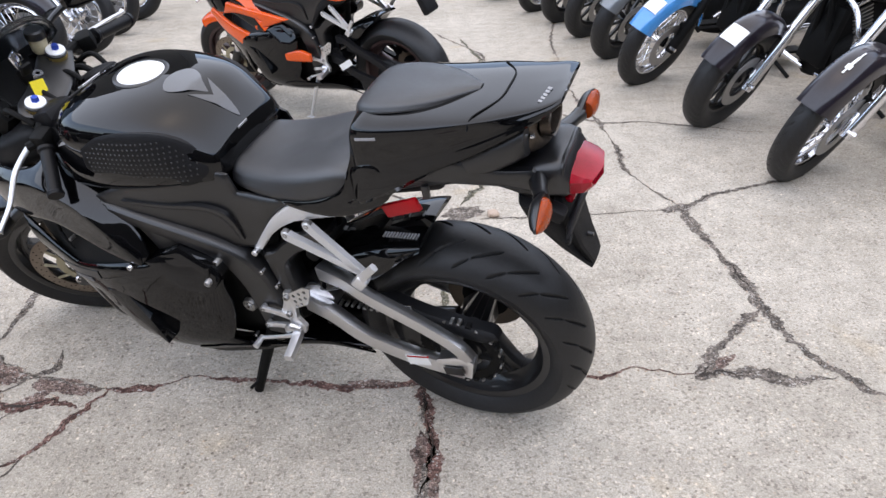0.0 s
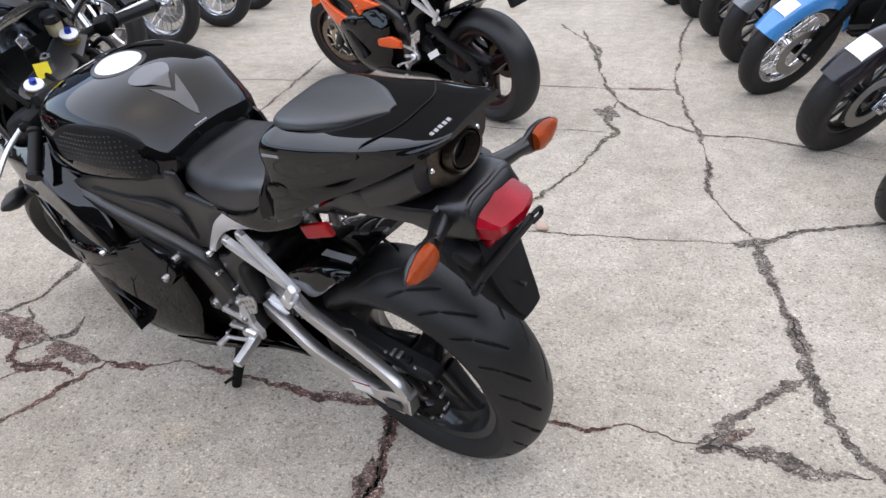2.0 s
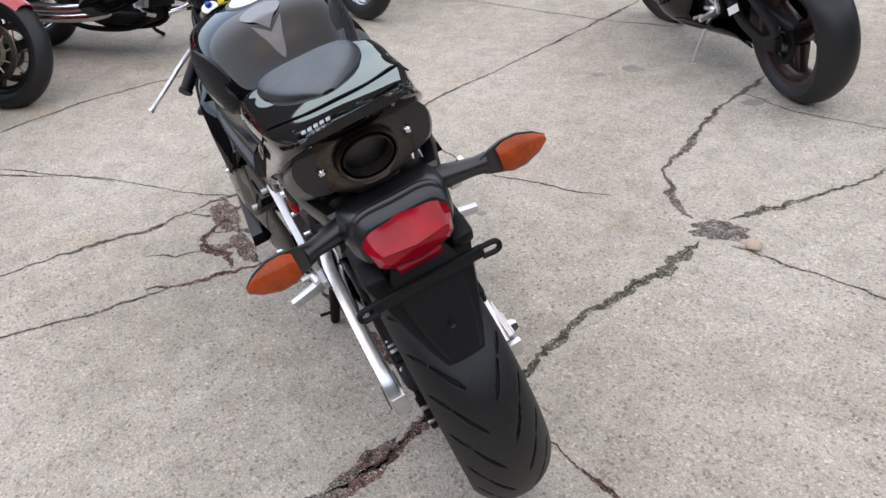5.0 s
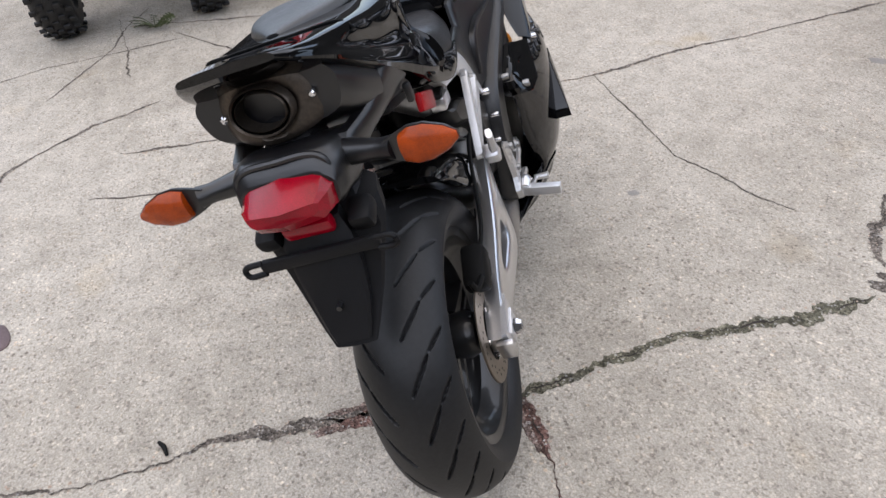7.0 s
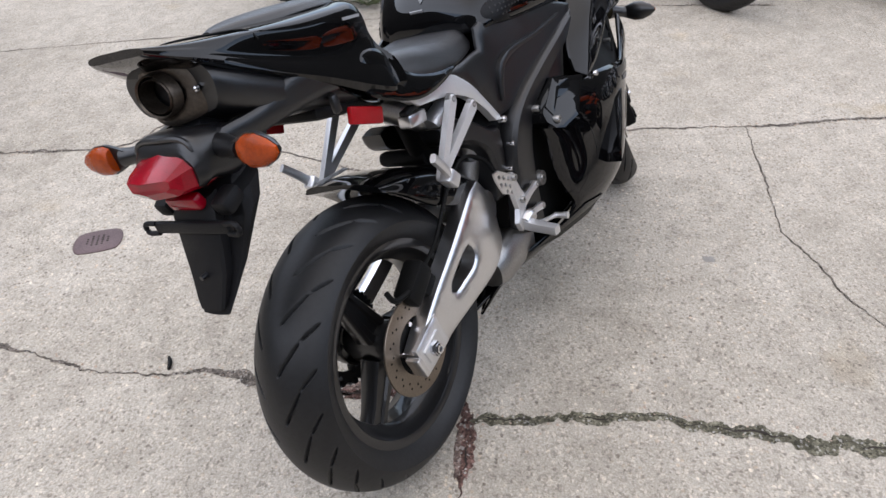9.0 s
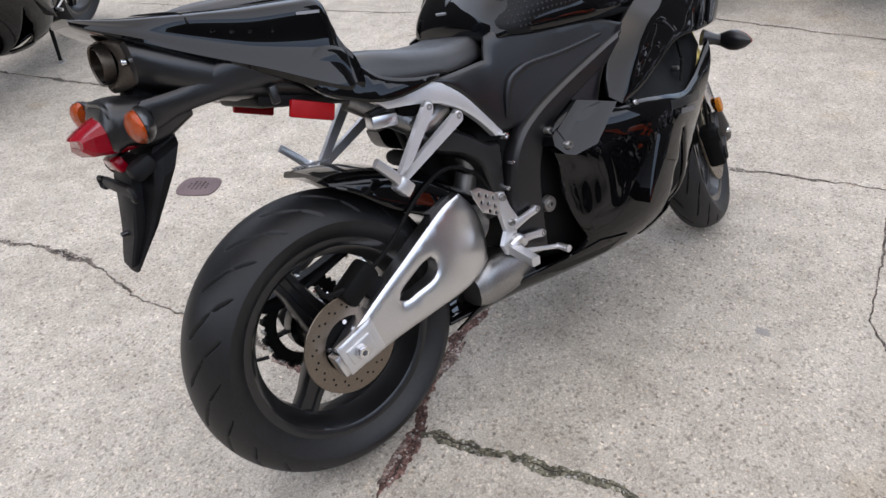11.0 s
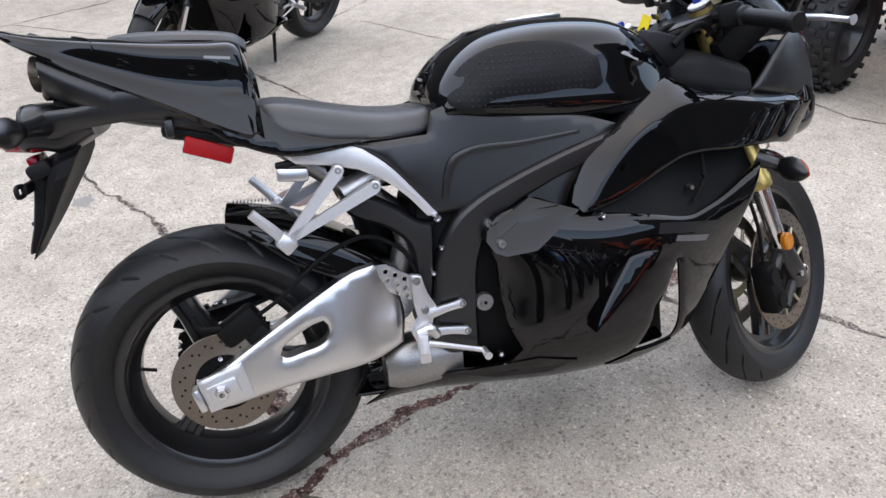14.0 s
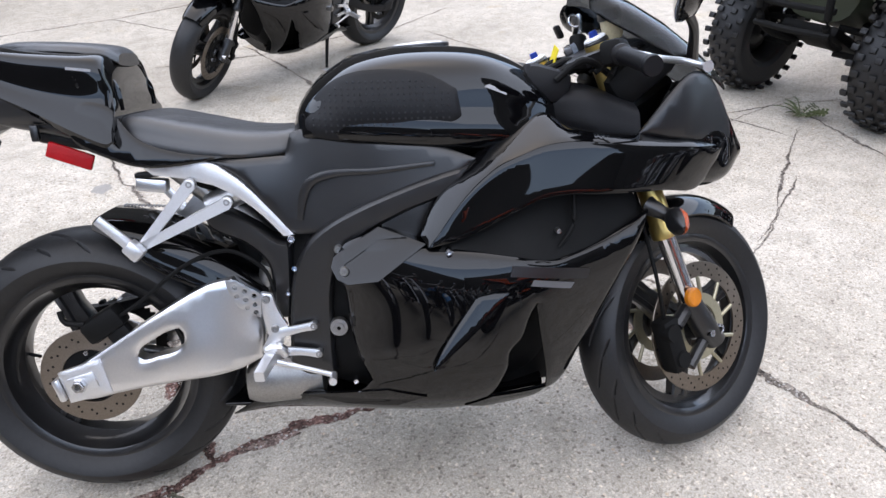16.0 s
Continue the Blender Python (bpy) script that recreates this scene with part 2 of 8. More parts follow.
def dirt(name, color, pale=(0.42, 0.4, 0.37)):
    """Packed dirt in a crack: dark silt, mottled, with small pale and dark grit."""
    m = bpy.data.materials.new(name)
    m.use_nodes = True
    n, l = m.node_tree.nodes, m.node_tree.links
    b = n["Principled BSDF"]
    where = n.new("ShaderNodeTexCoord")
    grit = n.new("ShaderNodeTexVoronoi")
    grit.inputs["Scale"].default_value = 190
    soft = n.new("ShaderNodeTexNoise")
    soft.inputs["Scale"].default_value, soft.inputs["Detail"].default_value = 22, 6
    for t in (grit, soft):
        l.new(where.outputs["Object"], t.inputs["Vector"])
    pick = n.new("ShaderNodeSeparateColor")
    l.new(grit.outputs["Color"], pick.inputs[0])
    ramp = n.new("ShaderNodeValToRGB")
    e = ramp.color_ramp.elements
    for _ in range(3):
        e.new(0.5)
    stops = ((0.0, [c * 0.45 for c in color]), (0.35, [c * 0.9 for c in color]), (0.75, [c * 1.35 for c in color]), (0.88, [c * 1.9 for c in color]), (1.0, pale))
    for k, (at, c) in zip(e, stops):
        k.position, k.color = at, (*c, 1)
    l.new(pick.outputs[0], ramp.inputs[0])
    wide = n.new("ShaderNodeMapRange")
    wide.inputs[1].default_value, wide.inputs[2].default_value, wide.inputs[3].default_value, wide.inputs[4].default_value = 0.3, 0.7, 0.45, 1.6
    l.new(soft.outputs[0], wide.inputs[0])
    mul = n.new("ShaderNodeMix")
    mul.data_type, mul.blend_type = "RGBA", "MULTIPLY"
    mul.inputs[0].default_value = 1.0
    l.new(ramp.outputs[0], mul.inputs[6])
    l.new(wide.outputs[0], mul.inputs[7])
    l.new(mul.outputs[2], b.inputs["Base Color"])
    b.inputs["Roughness"].default_value = 0.95
    b.inputs["Specular IOR Level"].default_value = 0.2
    bump = n.new("ShaderNodeBump")
    bump.inputs["Strength"].default_value, bump.inputs["Distance"].default_value = 1.0, 0.006
    l.new(grit.outputs["Distance"], bump.inputs["Height"])
    l.new(bump.outputs[0], b.inputs["Normal"])
    return m


CRACK = dirt("crack_dirt", (0.165, 0.14, 0.12))
RUSTDIRT = dirt("red_brown_crack_dirt", (0.155, 0.088, 0.074))
MOSS = dirt("mossy_crack_dirt", (0.14, 0.13, 0.095))
DIRT = dirt("grey_brown_dirt", (0.2, 0.172, 0.15))
REDDIRT = dirt("red_brown_dirt", (0.19, 0.135, 0.115))
OIL = material("oil_stain", (0.28, 0.262, 0.24), 0.8, 0, 0, 0.25, scale=60, relief=0.6)


# ---- shape helpers ----
class Shape:
    """Points and faces gathered for one mesh."""

    def __init__(self):
        self.v, self.f = [], []

    def add(self, verts, faces):
        k = len(self.v)
        self.v += [tuple(float(c) for c in p) for p in verts]
        self.f += [tuple(i + k for i in q) for q in faces]
        return self

    def turned(self, m):
        self.v = [tuple(m @ Vector(p)) for p in self.v]
        return self


def mesh_of(name, shape, mat, sharp=35):
    me = bpy.data.meshes.new(name)
    me.from_pydata(shape.v, [], shape.f)
    me.materials.append(mat)
    bm = bmesh.new()
    bm.from_mesh(me)
    bmesh.ops.recalc_face_normals(bm, faces=bm.faces)
    bm.to_mesh(me)
    bm.free()
    me.shade_smooth()
    me.set_sharp_from_angle(angle=radians(sharp))
    return me


BIKES = set()
TRIM = Matrix(((1.014, 0, 0, -0.006), (0, 1.018, 0, 0), (0, 0, 1.03, -0.008), (0, 0, 0, 1)))


def on_body(parent):
    """Whether a part belongs to a sport bike's body rather than to its wheels or steering."""
    return parent.name in BIKES or (parent.parent is not None and parent.parent.name in BIKES and parent.matrix_basis == Matrix())


def part(name, shape, mat, parent, label="", m=None, sharp=35):
    if m is None and on_body(parent):
        shape = Shape().add(shape.v, shape.f).turned(TRIM)
    ob = new(name, mesh_of(name, shape, mat, sharp))
    ob.parent = parent
    if m is not None:
        ob.matrix_basis = m
    if label:
        ob["label"] = label
    return ob


def thing(name, shape, mat, label, category, group="", kind="", m=None, sharp=35):
    ob = new(name, mesh_of(name, shape, mat, sharp))
    if m is not None:
        ob.matrix_basis = m
    return tagged(ob, label, category, group, kind)


def root(name, label, category, m, group=""):
    ob = new(name)
    ob.empty_display_size = 0.1
    ob.matrix_basis = m
    return tagged(ob, label, category, group)


def smooth_path(pts, per=6):
    """Catmull-Rom through the points."""
    p = [np.array(q, float) for q in pts]
    if len(p) < 3:
        return [p[0] + (p[1] - p[0]) * i / per for i in range(per + 1)]
    out = []
    for i in range(len(p) - 1):
        a, b, c, d = p[max(i - 1, 0)], p[i], p[i + 1], p[min(i + 2, len(p) - 1)]
        for k in range(per):
            t = k / per
            out.append(0.5 * (2 * b + (c - a) * t + (2 * a - 5 * b + 4 * c - d) * t * t + (3 * b - a - 3 * c + d) * t ** 3))
    out.append(p[-1])
    return out


def tube(path, r, n=12, flat=1.0, up=(0, 0, 1), smooth=6, caps=True, shape=None, square=False):
    """A round (or flattened, or square-edged) bar along a path; r may be a list, one for each given point."""
    s = shape or Shape()
    rr = r if isinstance(r, (list, tuple)) else [r] * len(path)
    full = smooth_path([(*p, q) for p, q in zip(path, rr)], smooth) if smooth and len(path) > 2 else [np.array((*p, q), float) for p, q in zip(path, rr)]
    verts, rings = [], len(full)
    for i, q in enumerate(full):
        a, b = full[max(i - 1, 0)][:3], full[min(i + 1, rings - 1)][:3]
        d = (b - a) / (np.linalg.norm(b - a) + 1e-9)
        u = np.array(up, float)
        if abs(d @ u) > 0.95:
            u = np.array((1.0, 0.02, 0.0))
        side = np.cross(d, u)
        side /= np.linalg.norm(side)
        u = np.cross(side, d)
        for k in range(n):
            t = 2 * math.pi * (k + 0.5) / n
            c, e = math.cos(t), math.sin(t)
            if square:
                w = 1 / max(abs(c), abs(e)) ** 0.75
                c, e = c * w, e * w
            verts.append(q[:3] + q[3] * (c * side * flat + e * u))
    faces = [(i * n + k, i * n + (k + 1) % n, (i + 1) * n + (k + 1) % n, (i + 1) * n + k) for i in range(rings - 1) for k in range(n)]
    if caps:
        faces += [tuple(range(n))[::-1], tuple(range((rings - 1) * n, rings * n))]
    return s.add(verts, faces)


def revolve(profile, n=32, centre=(0, 0, 0), axis="y", shape=None, closed=False, start=0.0, turn=360.0):
    """Turns (radius, along) pairs round an axis."""
    s = shape or Shape()
    k = len(profile)
    whole = abs(turn - 360) < 0.01
    count = n if whole else n + 1
    verts = []
    for i in range(count):
        t = radians(start + turn * i / n)
        c, e = math.cos(t), math.sin(t)
        for r, a in profile:
            p = {"y": (r * c, a, r * e), "x": (a, r * c, r * e), "z": (r * c, r * e, a)}[axis]
            verts.append((p[0] + centre[0], p[1] + centre[1], p[2] + centre[2]))
    faces = []
    for i in range(n):
        j = (i + 1) % count
        for q in range(k if closed else k - 1):
            w = (q + 1) % k
            faces.append((i * k + q, j * k + q, j * k + w, i * k + w))
    return s.add(verts, faces)


def disc_profile(r, a, b, e=0.002):
    """A capped round plate from a to b along its axis, with broken edges."""
    return [(0.0005, a), (r - e, a), (r, a + e), (r, b - e), (r - e, b), (0.0005, b)]


def box(c, size, bevel=0.004, m=None, shape=None):
    """A box with chamfered edges."""
    s = shape or Shape()
    bm = bmesh.new()
    bmesh.ops.create_cube(bm, size=1)
    bmesh.ops.scale(bm, vec=size, verts=bm.verts)
    if bevel > 0:
        bmesh.ops.bevel(bm, geom=bm.edges[:], offset=min(bevel, min(size) * 0.4), segments=2, affect="EDGES", profile=0.5)
    bm.verts.ensure_lookup_table()
    mm = Matrix.Translation(c) @ (m or Matrix())
    verts = [mm @ v.co for v in bm.verts]
    bm.verts.index_update()
    faces = [tuple(v.index for v in f.verts) for f in bm.faces]
    bm.free()
    return s.add(verts, faces)


def ring_loft(rings, caps=True, shape=None, closed=True):
    s = shape or Shape()
    n = len(rings[0])
    verts = [p for r in rings for p in r]
    faces = []
    for i in range(len(rings) - 1):
        for k in range(n if closed else n - 1):
            j = (k + 1) % n
            faces.append((i * n + k, i * n + j, (i + 1) * n + j, (i + 1) * n + k))
    if caps:
        faces += [tuple(range(n))[::-1], tuple(range((len(rings) - 1) * n, len(rings) * n))]
    return s.add(verts, faces)


def loft(stations, per=5, around=4, caps=True):
    """Stations (x, half profile of (y, z) from the top's middle to the bottom's middle) joined smoothly and mirrored."""
    k = len(stations[0][1])
    flat = [[x] + [c for p in prof for c in p] for x, prof in stations]
    rows = smooth_path(flat, per)
    rings = []
    for row in rows:
        half = [np.array((row[1 + 2 * i], row[2 + 2 * i])) for i in range(k)]
        fine = smooth_path(half, around)
        fine[0][0] = fine[-1][0] = 0
        for q in fine:
            q[0] = max(q[0], 0)
        left = [(row[0], q[0], q[1]) for q in fine]
        right = [(row[0], -q[0], q[1]) for q in fine[1:-1]][::-1]
        rings.append(left + right)
    return ring_loft(rings, caps)


def curve_outline(pts, step=0.008, corner=50):
    """A closed outline through the points, smooth where they turn gently and cornered where they turn sharply."""
    p = np.array(pts, float)
    n = len(p)
    tang = []
    for i in range(n):
        a, b = p[i] - p[i - 1], p[(i + 1) % n] - p[i]
        turn = abs(math.degrees(math.atan2(a[0] * b[1] - a[1] * b[0], a @ b)))
        tang.append(None if turn > corner else (a / np.linalg.norm(a) + b / np.linalg.norm(b)) / 2)
    out = []
    for i in range(n):
        a, b = p[i], p[(i + 1) % n]
        d = b - a
        long = np.linalg.norm(d)
        ta = d if tang[i] is None else tang[i] * long
        tb = d if tang[(i + 1) % n] is None else tang[(i + 1) % n] * long
        m = max(1, int(long / step))
        for k in range(m):
            t = k / m
            out.append((2 * t ** 3 - 3 * t * t + 1) * a + (t ** 3 - 2 * t * t + t) * ta + (3 * t * t - 2 * t ** 3) * b + (t ** 3 - t * t) * tb)
    return np.array(out)


def inside(poly, q):
    x, y = q[:, 0], q[:, 1]
    hit = np.zeros(len(q), bool)
    n = len(poly)
    for i in range(n):
        x0, y0 = poly[i]
        x1, y1 = poly[(i + 1) % n]
        if y0 == y1:
            continue
        cross = ((y0 > y) != (y1 > y)) & (x < (x1 - x0) * (y - y0) / (y1 - y0) + x0)
        hit ^= cross
    return hit


def edge_distance(poly, q):
    best = np.full(len(q), 9.0)
    for i in range(len(poly)):
        a, b = poly[i], poly[(i + 1) % len(poly)]
        d = b - a
        t = np.clip(((q - a) @ d) / (d @ d + 1e-12), 0, 1)
        best = np.minimum(best, np.linalg.norm(q - a - t[:, None] * d, axis=1))
    return best


def spline_surface(ctrl, slack=1e-6):
    """A thin-plate surface y(x, z) through a few (x, z, y); with slack below zero, a polynomial of that degree near them."""
    c = np.array(ctrl, float)
    if len(c) == 1:
        return lambda q: np.full(len(q), c[0][2])
    n = len(c)
    if slack < 0:
        powers = [(i, j) for i in range(int(-slack) + 1) for j in range(int(-slack) + 1 - i)]
        mid = c[:, :2].mean(0)
        basis = lambda q: np.stack([(q[:, 0] - mid[0]) ** i * (q[:, 1] - mid[1]) ** j for i, j in powers], 1)
        fit = np.linalg.lstsq(basis(c[:, :2]), c[:, 2], rcond=None)[0]
        return lambda q: basis(q) @ fit

    def kern(a, b):
        r = np.linalg.norm(a[:, None] - b[None], axis=2) + 1e-9
        return r * r * np.log(r)

    one = np.hstack([np.ones((n, 1)), c[:, :2]])
    a = np.zeros((n + 3, n + 3))
    a[:n, :n] = kern(c[:, :2], c[:, :2]) + slack * np.eye(n)
    a[:n, n:], a[n:, :n] = one, one.T
    w = np.linalg.lstsq(a, np.concatenate([c[:, 2], np.zeros(3)]), rcond=None)[0]
    return lambda q: kern(q, c[:, :2]) @ w[:n] + np.hstack([np.ones((len(q), 1)), q]) @ w[n:]


def panel(outline, ctrl, thick=0.004, roll=0.006, step=0.018, holes=(), fine=0.009, corner=50, shape=None, slack=1e-6):
    """A shell over an outline in the x-z plane: y follows a smooth surface through ctrl, edges roll in. Made for the left side (y up)."""
    from mathutils.geometry import delaunay_2d_cdt
    s = shape or Shape()
    loops = [curve_outline(outline, fine, corner)] + [curve_outline(h, fine, corner) for h in holes]
    pts, edges = [], []
    for lp in loops:
        k = len(pts)
        pts += [tuple(p) for p in lp]
        edges += [(k + i, k + (i + 1) % len(lp)) for i in range(len(lp))]
    lo, hi = loops[0].min(0), loops[0].max(0)
    gx, gz = np.meshgrid(np.arange(lo[0], hi[0], step), np.arange(lo[1], hi[1], step))
    gx[1::2] += step / 2
    grid = np.stack([gx.ravel(), gz.ravel()], 1)
    ok = inside(loops[0], grid)
    for lp in loops[1:]:
        ok &= ~inside(lp, grid)
    dist = np.min([edge_distance(lp, grid) for lp in loops], axis=0)
    grid = grid[ok & (dist > 0.012)]
    rims = []
    for j, lp in enumerate(loops):
        nxt, prv = np.roll(lp, -1, 0), np.roll(lp, 1, 0)
        d = nxt - prv
        nrm = np.stack([-d[:, 1], d[:, 0]], 1) / (np.linalg.norm(d, axis=1)[:, None] + 1e-9)
        for off in (0.003, 0.008):
            for sign in (1, -1):
                q = lp + sign * off * nrm
                good = inside(loops[0], q)
                for h in loops[1:]:
                    good &= ~inside(h, q)
                good &= np.min([edge_distance(x, q) for x in loops], axis=0) > off * 0.93
                rims.append(q[good])
    allp = [Vector(p) for p in pts] + [Vector(p) for q in rims for p in q] + [Vector(p) for p in grid]
    v, _, f, *_ = delaunay_2d_cdt(allp, edges, [], 0, 1e-5)
    q = np.array([tuple(p) for p in v])
    mid = np.array([q[list(t)].mean(0) for t in f])
    keep = inside(loops[0], mid)
    for lp in loops[1:]:
        keep &= ~inside(lp, mid)
    faces = [t for t, k in zip(f, keep) if k]
    y = spline_surface(ctrl, slack)(q)
    d = np.min([edge_distance(lp, q) for lp in loops], axis=0)
    y = y - roll * np.clip(1 - d / 0.011, 0, 1) ** 2
    n = len(q)
    verts = [(a, c, b) for (a, b), c in zip(q, y)] + [(a, c - thick, b) for (a, b), c in zip(q, y)]
    out = [tuple(t) for t in faces] + [tuple(i + n for i in t)[::-1] for t in faces]
    count = {}
    for t in faces:
        for i in range(3):
            e = (t[i], t[(i + 1) % 3])
            count[e] = count.get(e, 0) + 1
    for a, b in list(count):
        if (b, a) not in count:
            out.append((b, a, a + n, b + n))
    return s.add(verts, out)


def bar_plate(p0, p1, w0, w1, y, thick):
    """A flat bar with round ends and broken edges from p0 to p1 in the x-z plane, its half widths w0 and w1, its outer face at y."""
    d = np.array(p1, float) - np.array(p0, float)
    a = math.atan2(d[1], d[0])
    out = [(p0[0] + w0 * math.cos(a + q), p0[1] + w0 * math.sin(a + q)) for q in [math.pi / 2 + math.pi * k / 6 for k in range(7)]]
    out += [(p1[0] + w1 * math.cos(a + q), p1[1] + w1 * math.sin(a + q)) for q in [-math.pi / 2 + math.pi * k / 6 for k in range(7)]]
    rings = []
    for inset, dy in ((0.0, -thick), (0.0, -0.003), (0.0025, 0.0)):
        mid = np.mean(out, axis=0)
        rings.append([(x - math.copysign(min(inset, abs(x - mid[0])), x - mid[0]), y + dy, z - math.copysign(min(inset, abs(z - mid[1])), z - mid[1])) for x, z in out])
    return ring_loft(rings)


def flipped(shape):
    """The mirror image across the bike's middle plane."""
    s = Shape()
    s.v = [(x, -y, z) for x, y, z in shape.v]
    s.f = [q[::-1] for q in shape.f]
    return s


def both(name, shape, mat, parent, label="", m=None, sharp=35):
    """The same part on the left and on the right side."""
    part(name, shape, mat, parent, label, m, sharp)
    part(name, flipped(shape), mat, parent, label, m, sharp)


def bolt(c, r, parent, mat=None, side=-1, name="bolt"):
    prof = [(0.0005, side * 0.002), (r * 0.45, side * 0.002), (r * 0.5, side * 0.006), (r * 0.85, side * 0.006), (r, side * 0.003), (r, -side * 0.012)]
    part(name, revolve(prof, 14, c), mat or CHROME, parent)


# ---- ground ----
ground = thing("ground", Shape().add([(-1500, -1500, 0), (1500, -1500, 0), (1500, 1500, 0), (-1500, 1500, 0)], [(0, 1, 2, 3)]), CONCRETE,
               "worn pale concrete lot with exposed aggregate and cracks", "ground", kind="structure")
# unseen dark walls added on all sides, to close the lot and darken reflections
UNSEEN_WALL = material("dark_building_wall", (0.06, 0.055, 0.05), 0.85, 0, 0, 0.3, scale=12, relief=0.3)
for name, cx, cy, sx, sy, high in (("wall_north", -5.8, 19.0, 27.8, 0.4, 6.0), ("wall_south", -5.8, -8.0, 27.8, 0.4, 5.2), ("wall_east", 8.3, 5.5, 0.4, 27.4, 5.2), ("wall_northwest", -9.0, 14.0, 9.0, 3.0, 11.5), ("wall_west", -19.9, 5.5, 0.4, 27.4, 3.6)):
    thing(name, box((cx, cy, high / 2), (sx, sy, high), 0.02), UNSEEN_WALL, "unseen dark wall added to close the lot and darken reflections", "wall", kind="structure")


# ---- wheels ----
def tyre(radius, width, rim, n=480, tread=0.0035, blocks=26, seed=3):
    """A tyre turned about y, with slanting curved grooves cut into its tread."""
    half = width / 2
    side = []
    crown = half * 1.02
    fine = 90 if n > 300 else 40
    for i in range(fine + 1):
        a = -1.18 + 2.36 * i / fine
        side.append((radius - crown + crown * math.cos(a) * 0.98 + 0.02 * crown, half * math.sin(a) / math.sin(1.18), a))
    prof = [(rim - 0.004, -half * 0.66, None), (rim + 0.006, -half * 0.76, None), (rim + 0.02, -half * 0.93, None)]
    prof += [(max(r, rim + 0.03), y, a) for r, y, a in side]
    prof += [(rim + 0.02, half * 0.93, None), (rim + 0.006, half * 0.76, None), (rim - 0.004, half * 0.66, None)]
    k = len(prof)
    verts = np.zeros((n, k, 3))
    for j, (r, y, a) in enumerate(prof):
        th = np.arange(n) * 2 * math.pi / n
        rr = np.full(n, r)
        if a is not None and tread > 0:
            u = th / (2 * math.pi) * blocks
            s = abs(a)
            shift = 0.5 if a > 0 else 0.0
            depth = np.zeros(n)
            if 0.18 < s < 0.64:
                ph = (u + shift + 1.15 * math.sqrt(s) + 0.9 * s * s) % 1.0
                taper = min(1, (s - 0.18) / 0.1, (0.64 - s) / 0.12)
                depth = np.maximum(depth, np.clip(1.35 - abs(ph - 0.5) / (0.014 + 0.04 * taper), 0, 1) * min(1, taper * 2))
            if 0.62 < s < 0.98:
                ph = (u + shift + 0.5 + 1.25 * s) % 1.0
                taper = min(1, (s - 0.62) / 0.1, (0.98 - s) / 0.12)
                depth = np.maximum(depth, np.clip(1.35 - abs(ph - 0.5) / (0.012 + 0.033 * taper), 0, 1) * min(1, taper * 2))
            rr = rr - tread * np.minimum(1, depth * 1.6)
        verts[:, j, 0], verts[:, j, 1], verts[:, j, 2] = rr * np.cos(th), y, rr * np.sin(th)
    faces = [(i * k + q, ((i + 1) % n) * k + q, ((i + 1) % n) * k + q + 1, i * k + q + 1) for i in range(n) for q in range(k - 1)]
    s = Shape()
    s.v, s.f = [tuple(p) for p in verts.reshape(-1, 3).tolist()], faces
    return s


def rim_shape(rim, width):
    h = width / 2 * 0.74
    prof = [(rim + 0.008, -h), (rim + 0.008, -h + 0.007), (rim - 0.006, -h + 0.012), (rim - 0.012, -h + 0.03), (rim - 0.028, -h * 0.35), (rim - 0.03, 0),
            (rim - 0.028, h * 0.35), (rim - 0.012, h - 0.03), (rim - 0.006, h - 0.012), (rim + 0.008, h - 0.007), (rim + 0.008, h),
            (rim - 0.004, h + 0.001), (rim - 0.014, h - 0.004), (rim - 0.022, h - 0.03), (rim - 0.04, h * 0.3), (rim - 0.042, 0),
            (rim - 0.04, -h * 0.3), (rim - 0.022, -h + 0.03), (rim - 0.014, -h + 0.004), (rim - 0.004, -h - 0.001)]
    return revolve(prof, 72, closed=True)


def blade_spoke(rim, hub, angle, wide, deep):
    """A broad hollow-backed cast spoke from the hub to the rim, at an angle in the wheel's plane."""
    s = Shape()
    rings = []
    for t in (0.0, 0.15, 0.4, 0.7, 0.9, 1.0):
        r = hub + (rim - 0.03 - hub) * t
        w = wide * (1.15 - 0.5 * t + 0.55 * max(0, t - 0.75) * 4 * 0.5)
        d = deep * (1.0 - 0.25 * t)
        ring = [(r, w * a, d * b) for a, b in ((-0.5, 0.32), (-0.42, 0.5), (-0.2, 0.5), (-0.14, 0.36), (0.14, 0.36), (0.2, 0.5), (0.42, 0.5), (0.5, 0.32),
                                               (0.5, -0.32), (0.42, -0.5), (0.2, -0.5), (0.14, -0.36), (-0.14, -0.36), (-0.2, -0.5), (-0.42, -0.5), (-0.5, -0.32))]
        rings.append([(p[0] * math.cos(angle) - p[1] * math.sin(angle), p[2], p[0] * math.sin(angle) + p[1] * math.cos(angle)) for p in ring])
    return ring_loft(rings, True, s)


def brake_disc(outer, inner, y, thick=0.005, holes=30):
    """A flat ring with rows of drilled holes shown as sunk dark dots."""
    return revolve([(inner, y - thick / 2), (inner, y + thick / 2), (outer - 0.001, y + thick / 2), (outer, y + thick / 4), (outer, y - thick / 4), (outer - 0.001, y - thick / 2)], 72, closed=True)


def disc_holes(outer, inner, y, side, count=24, rows=3):
    s = Shape()
    for i in range(count):
        for j in range(rows):
            a = 2 * math.pi * (i + j * 0.33) / count
            r = inner + (outer - inner) * (0.2 + 0.3 * j)
            c = (r * math.cos(a), y + side * 0.0027, r * math.sin(a))
            revolve([(0.0003, 0), (0.0028, 0.0), (0.003, -side * 0.0012)], 8, c, shape=s)
    return s


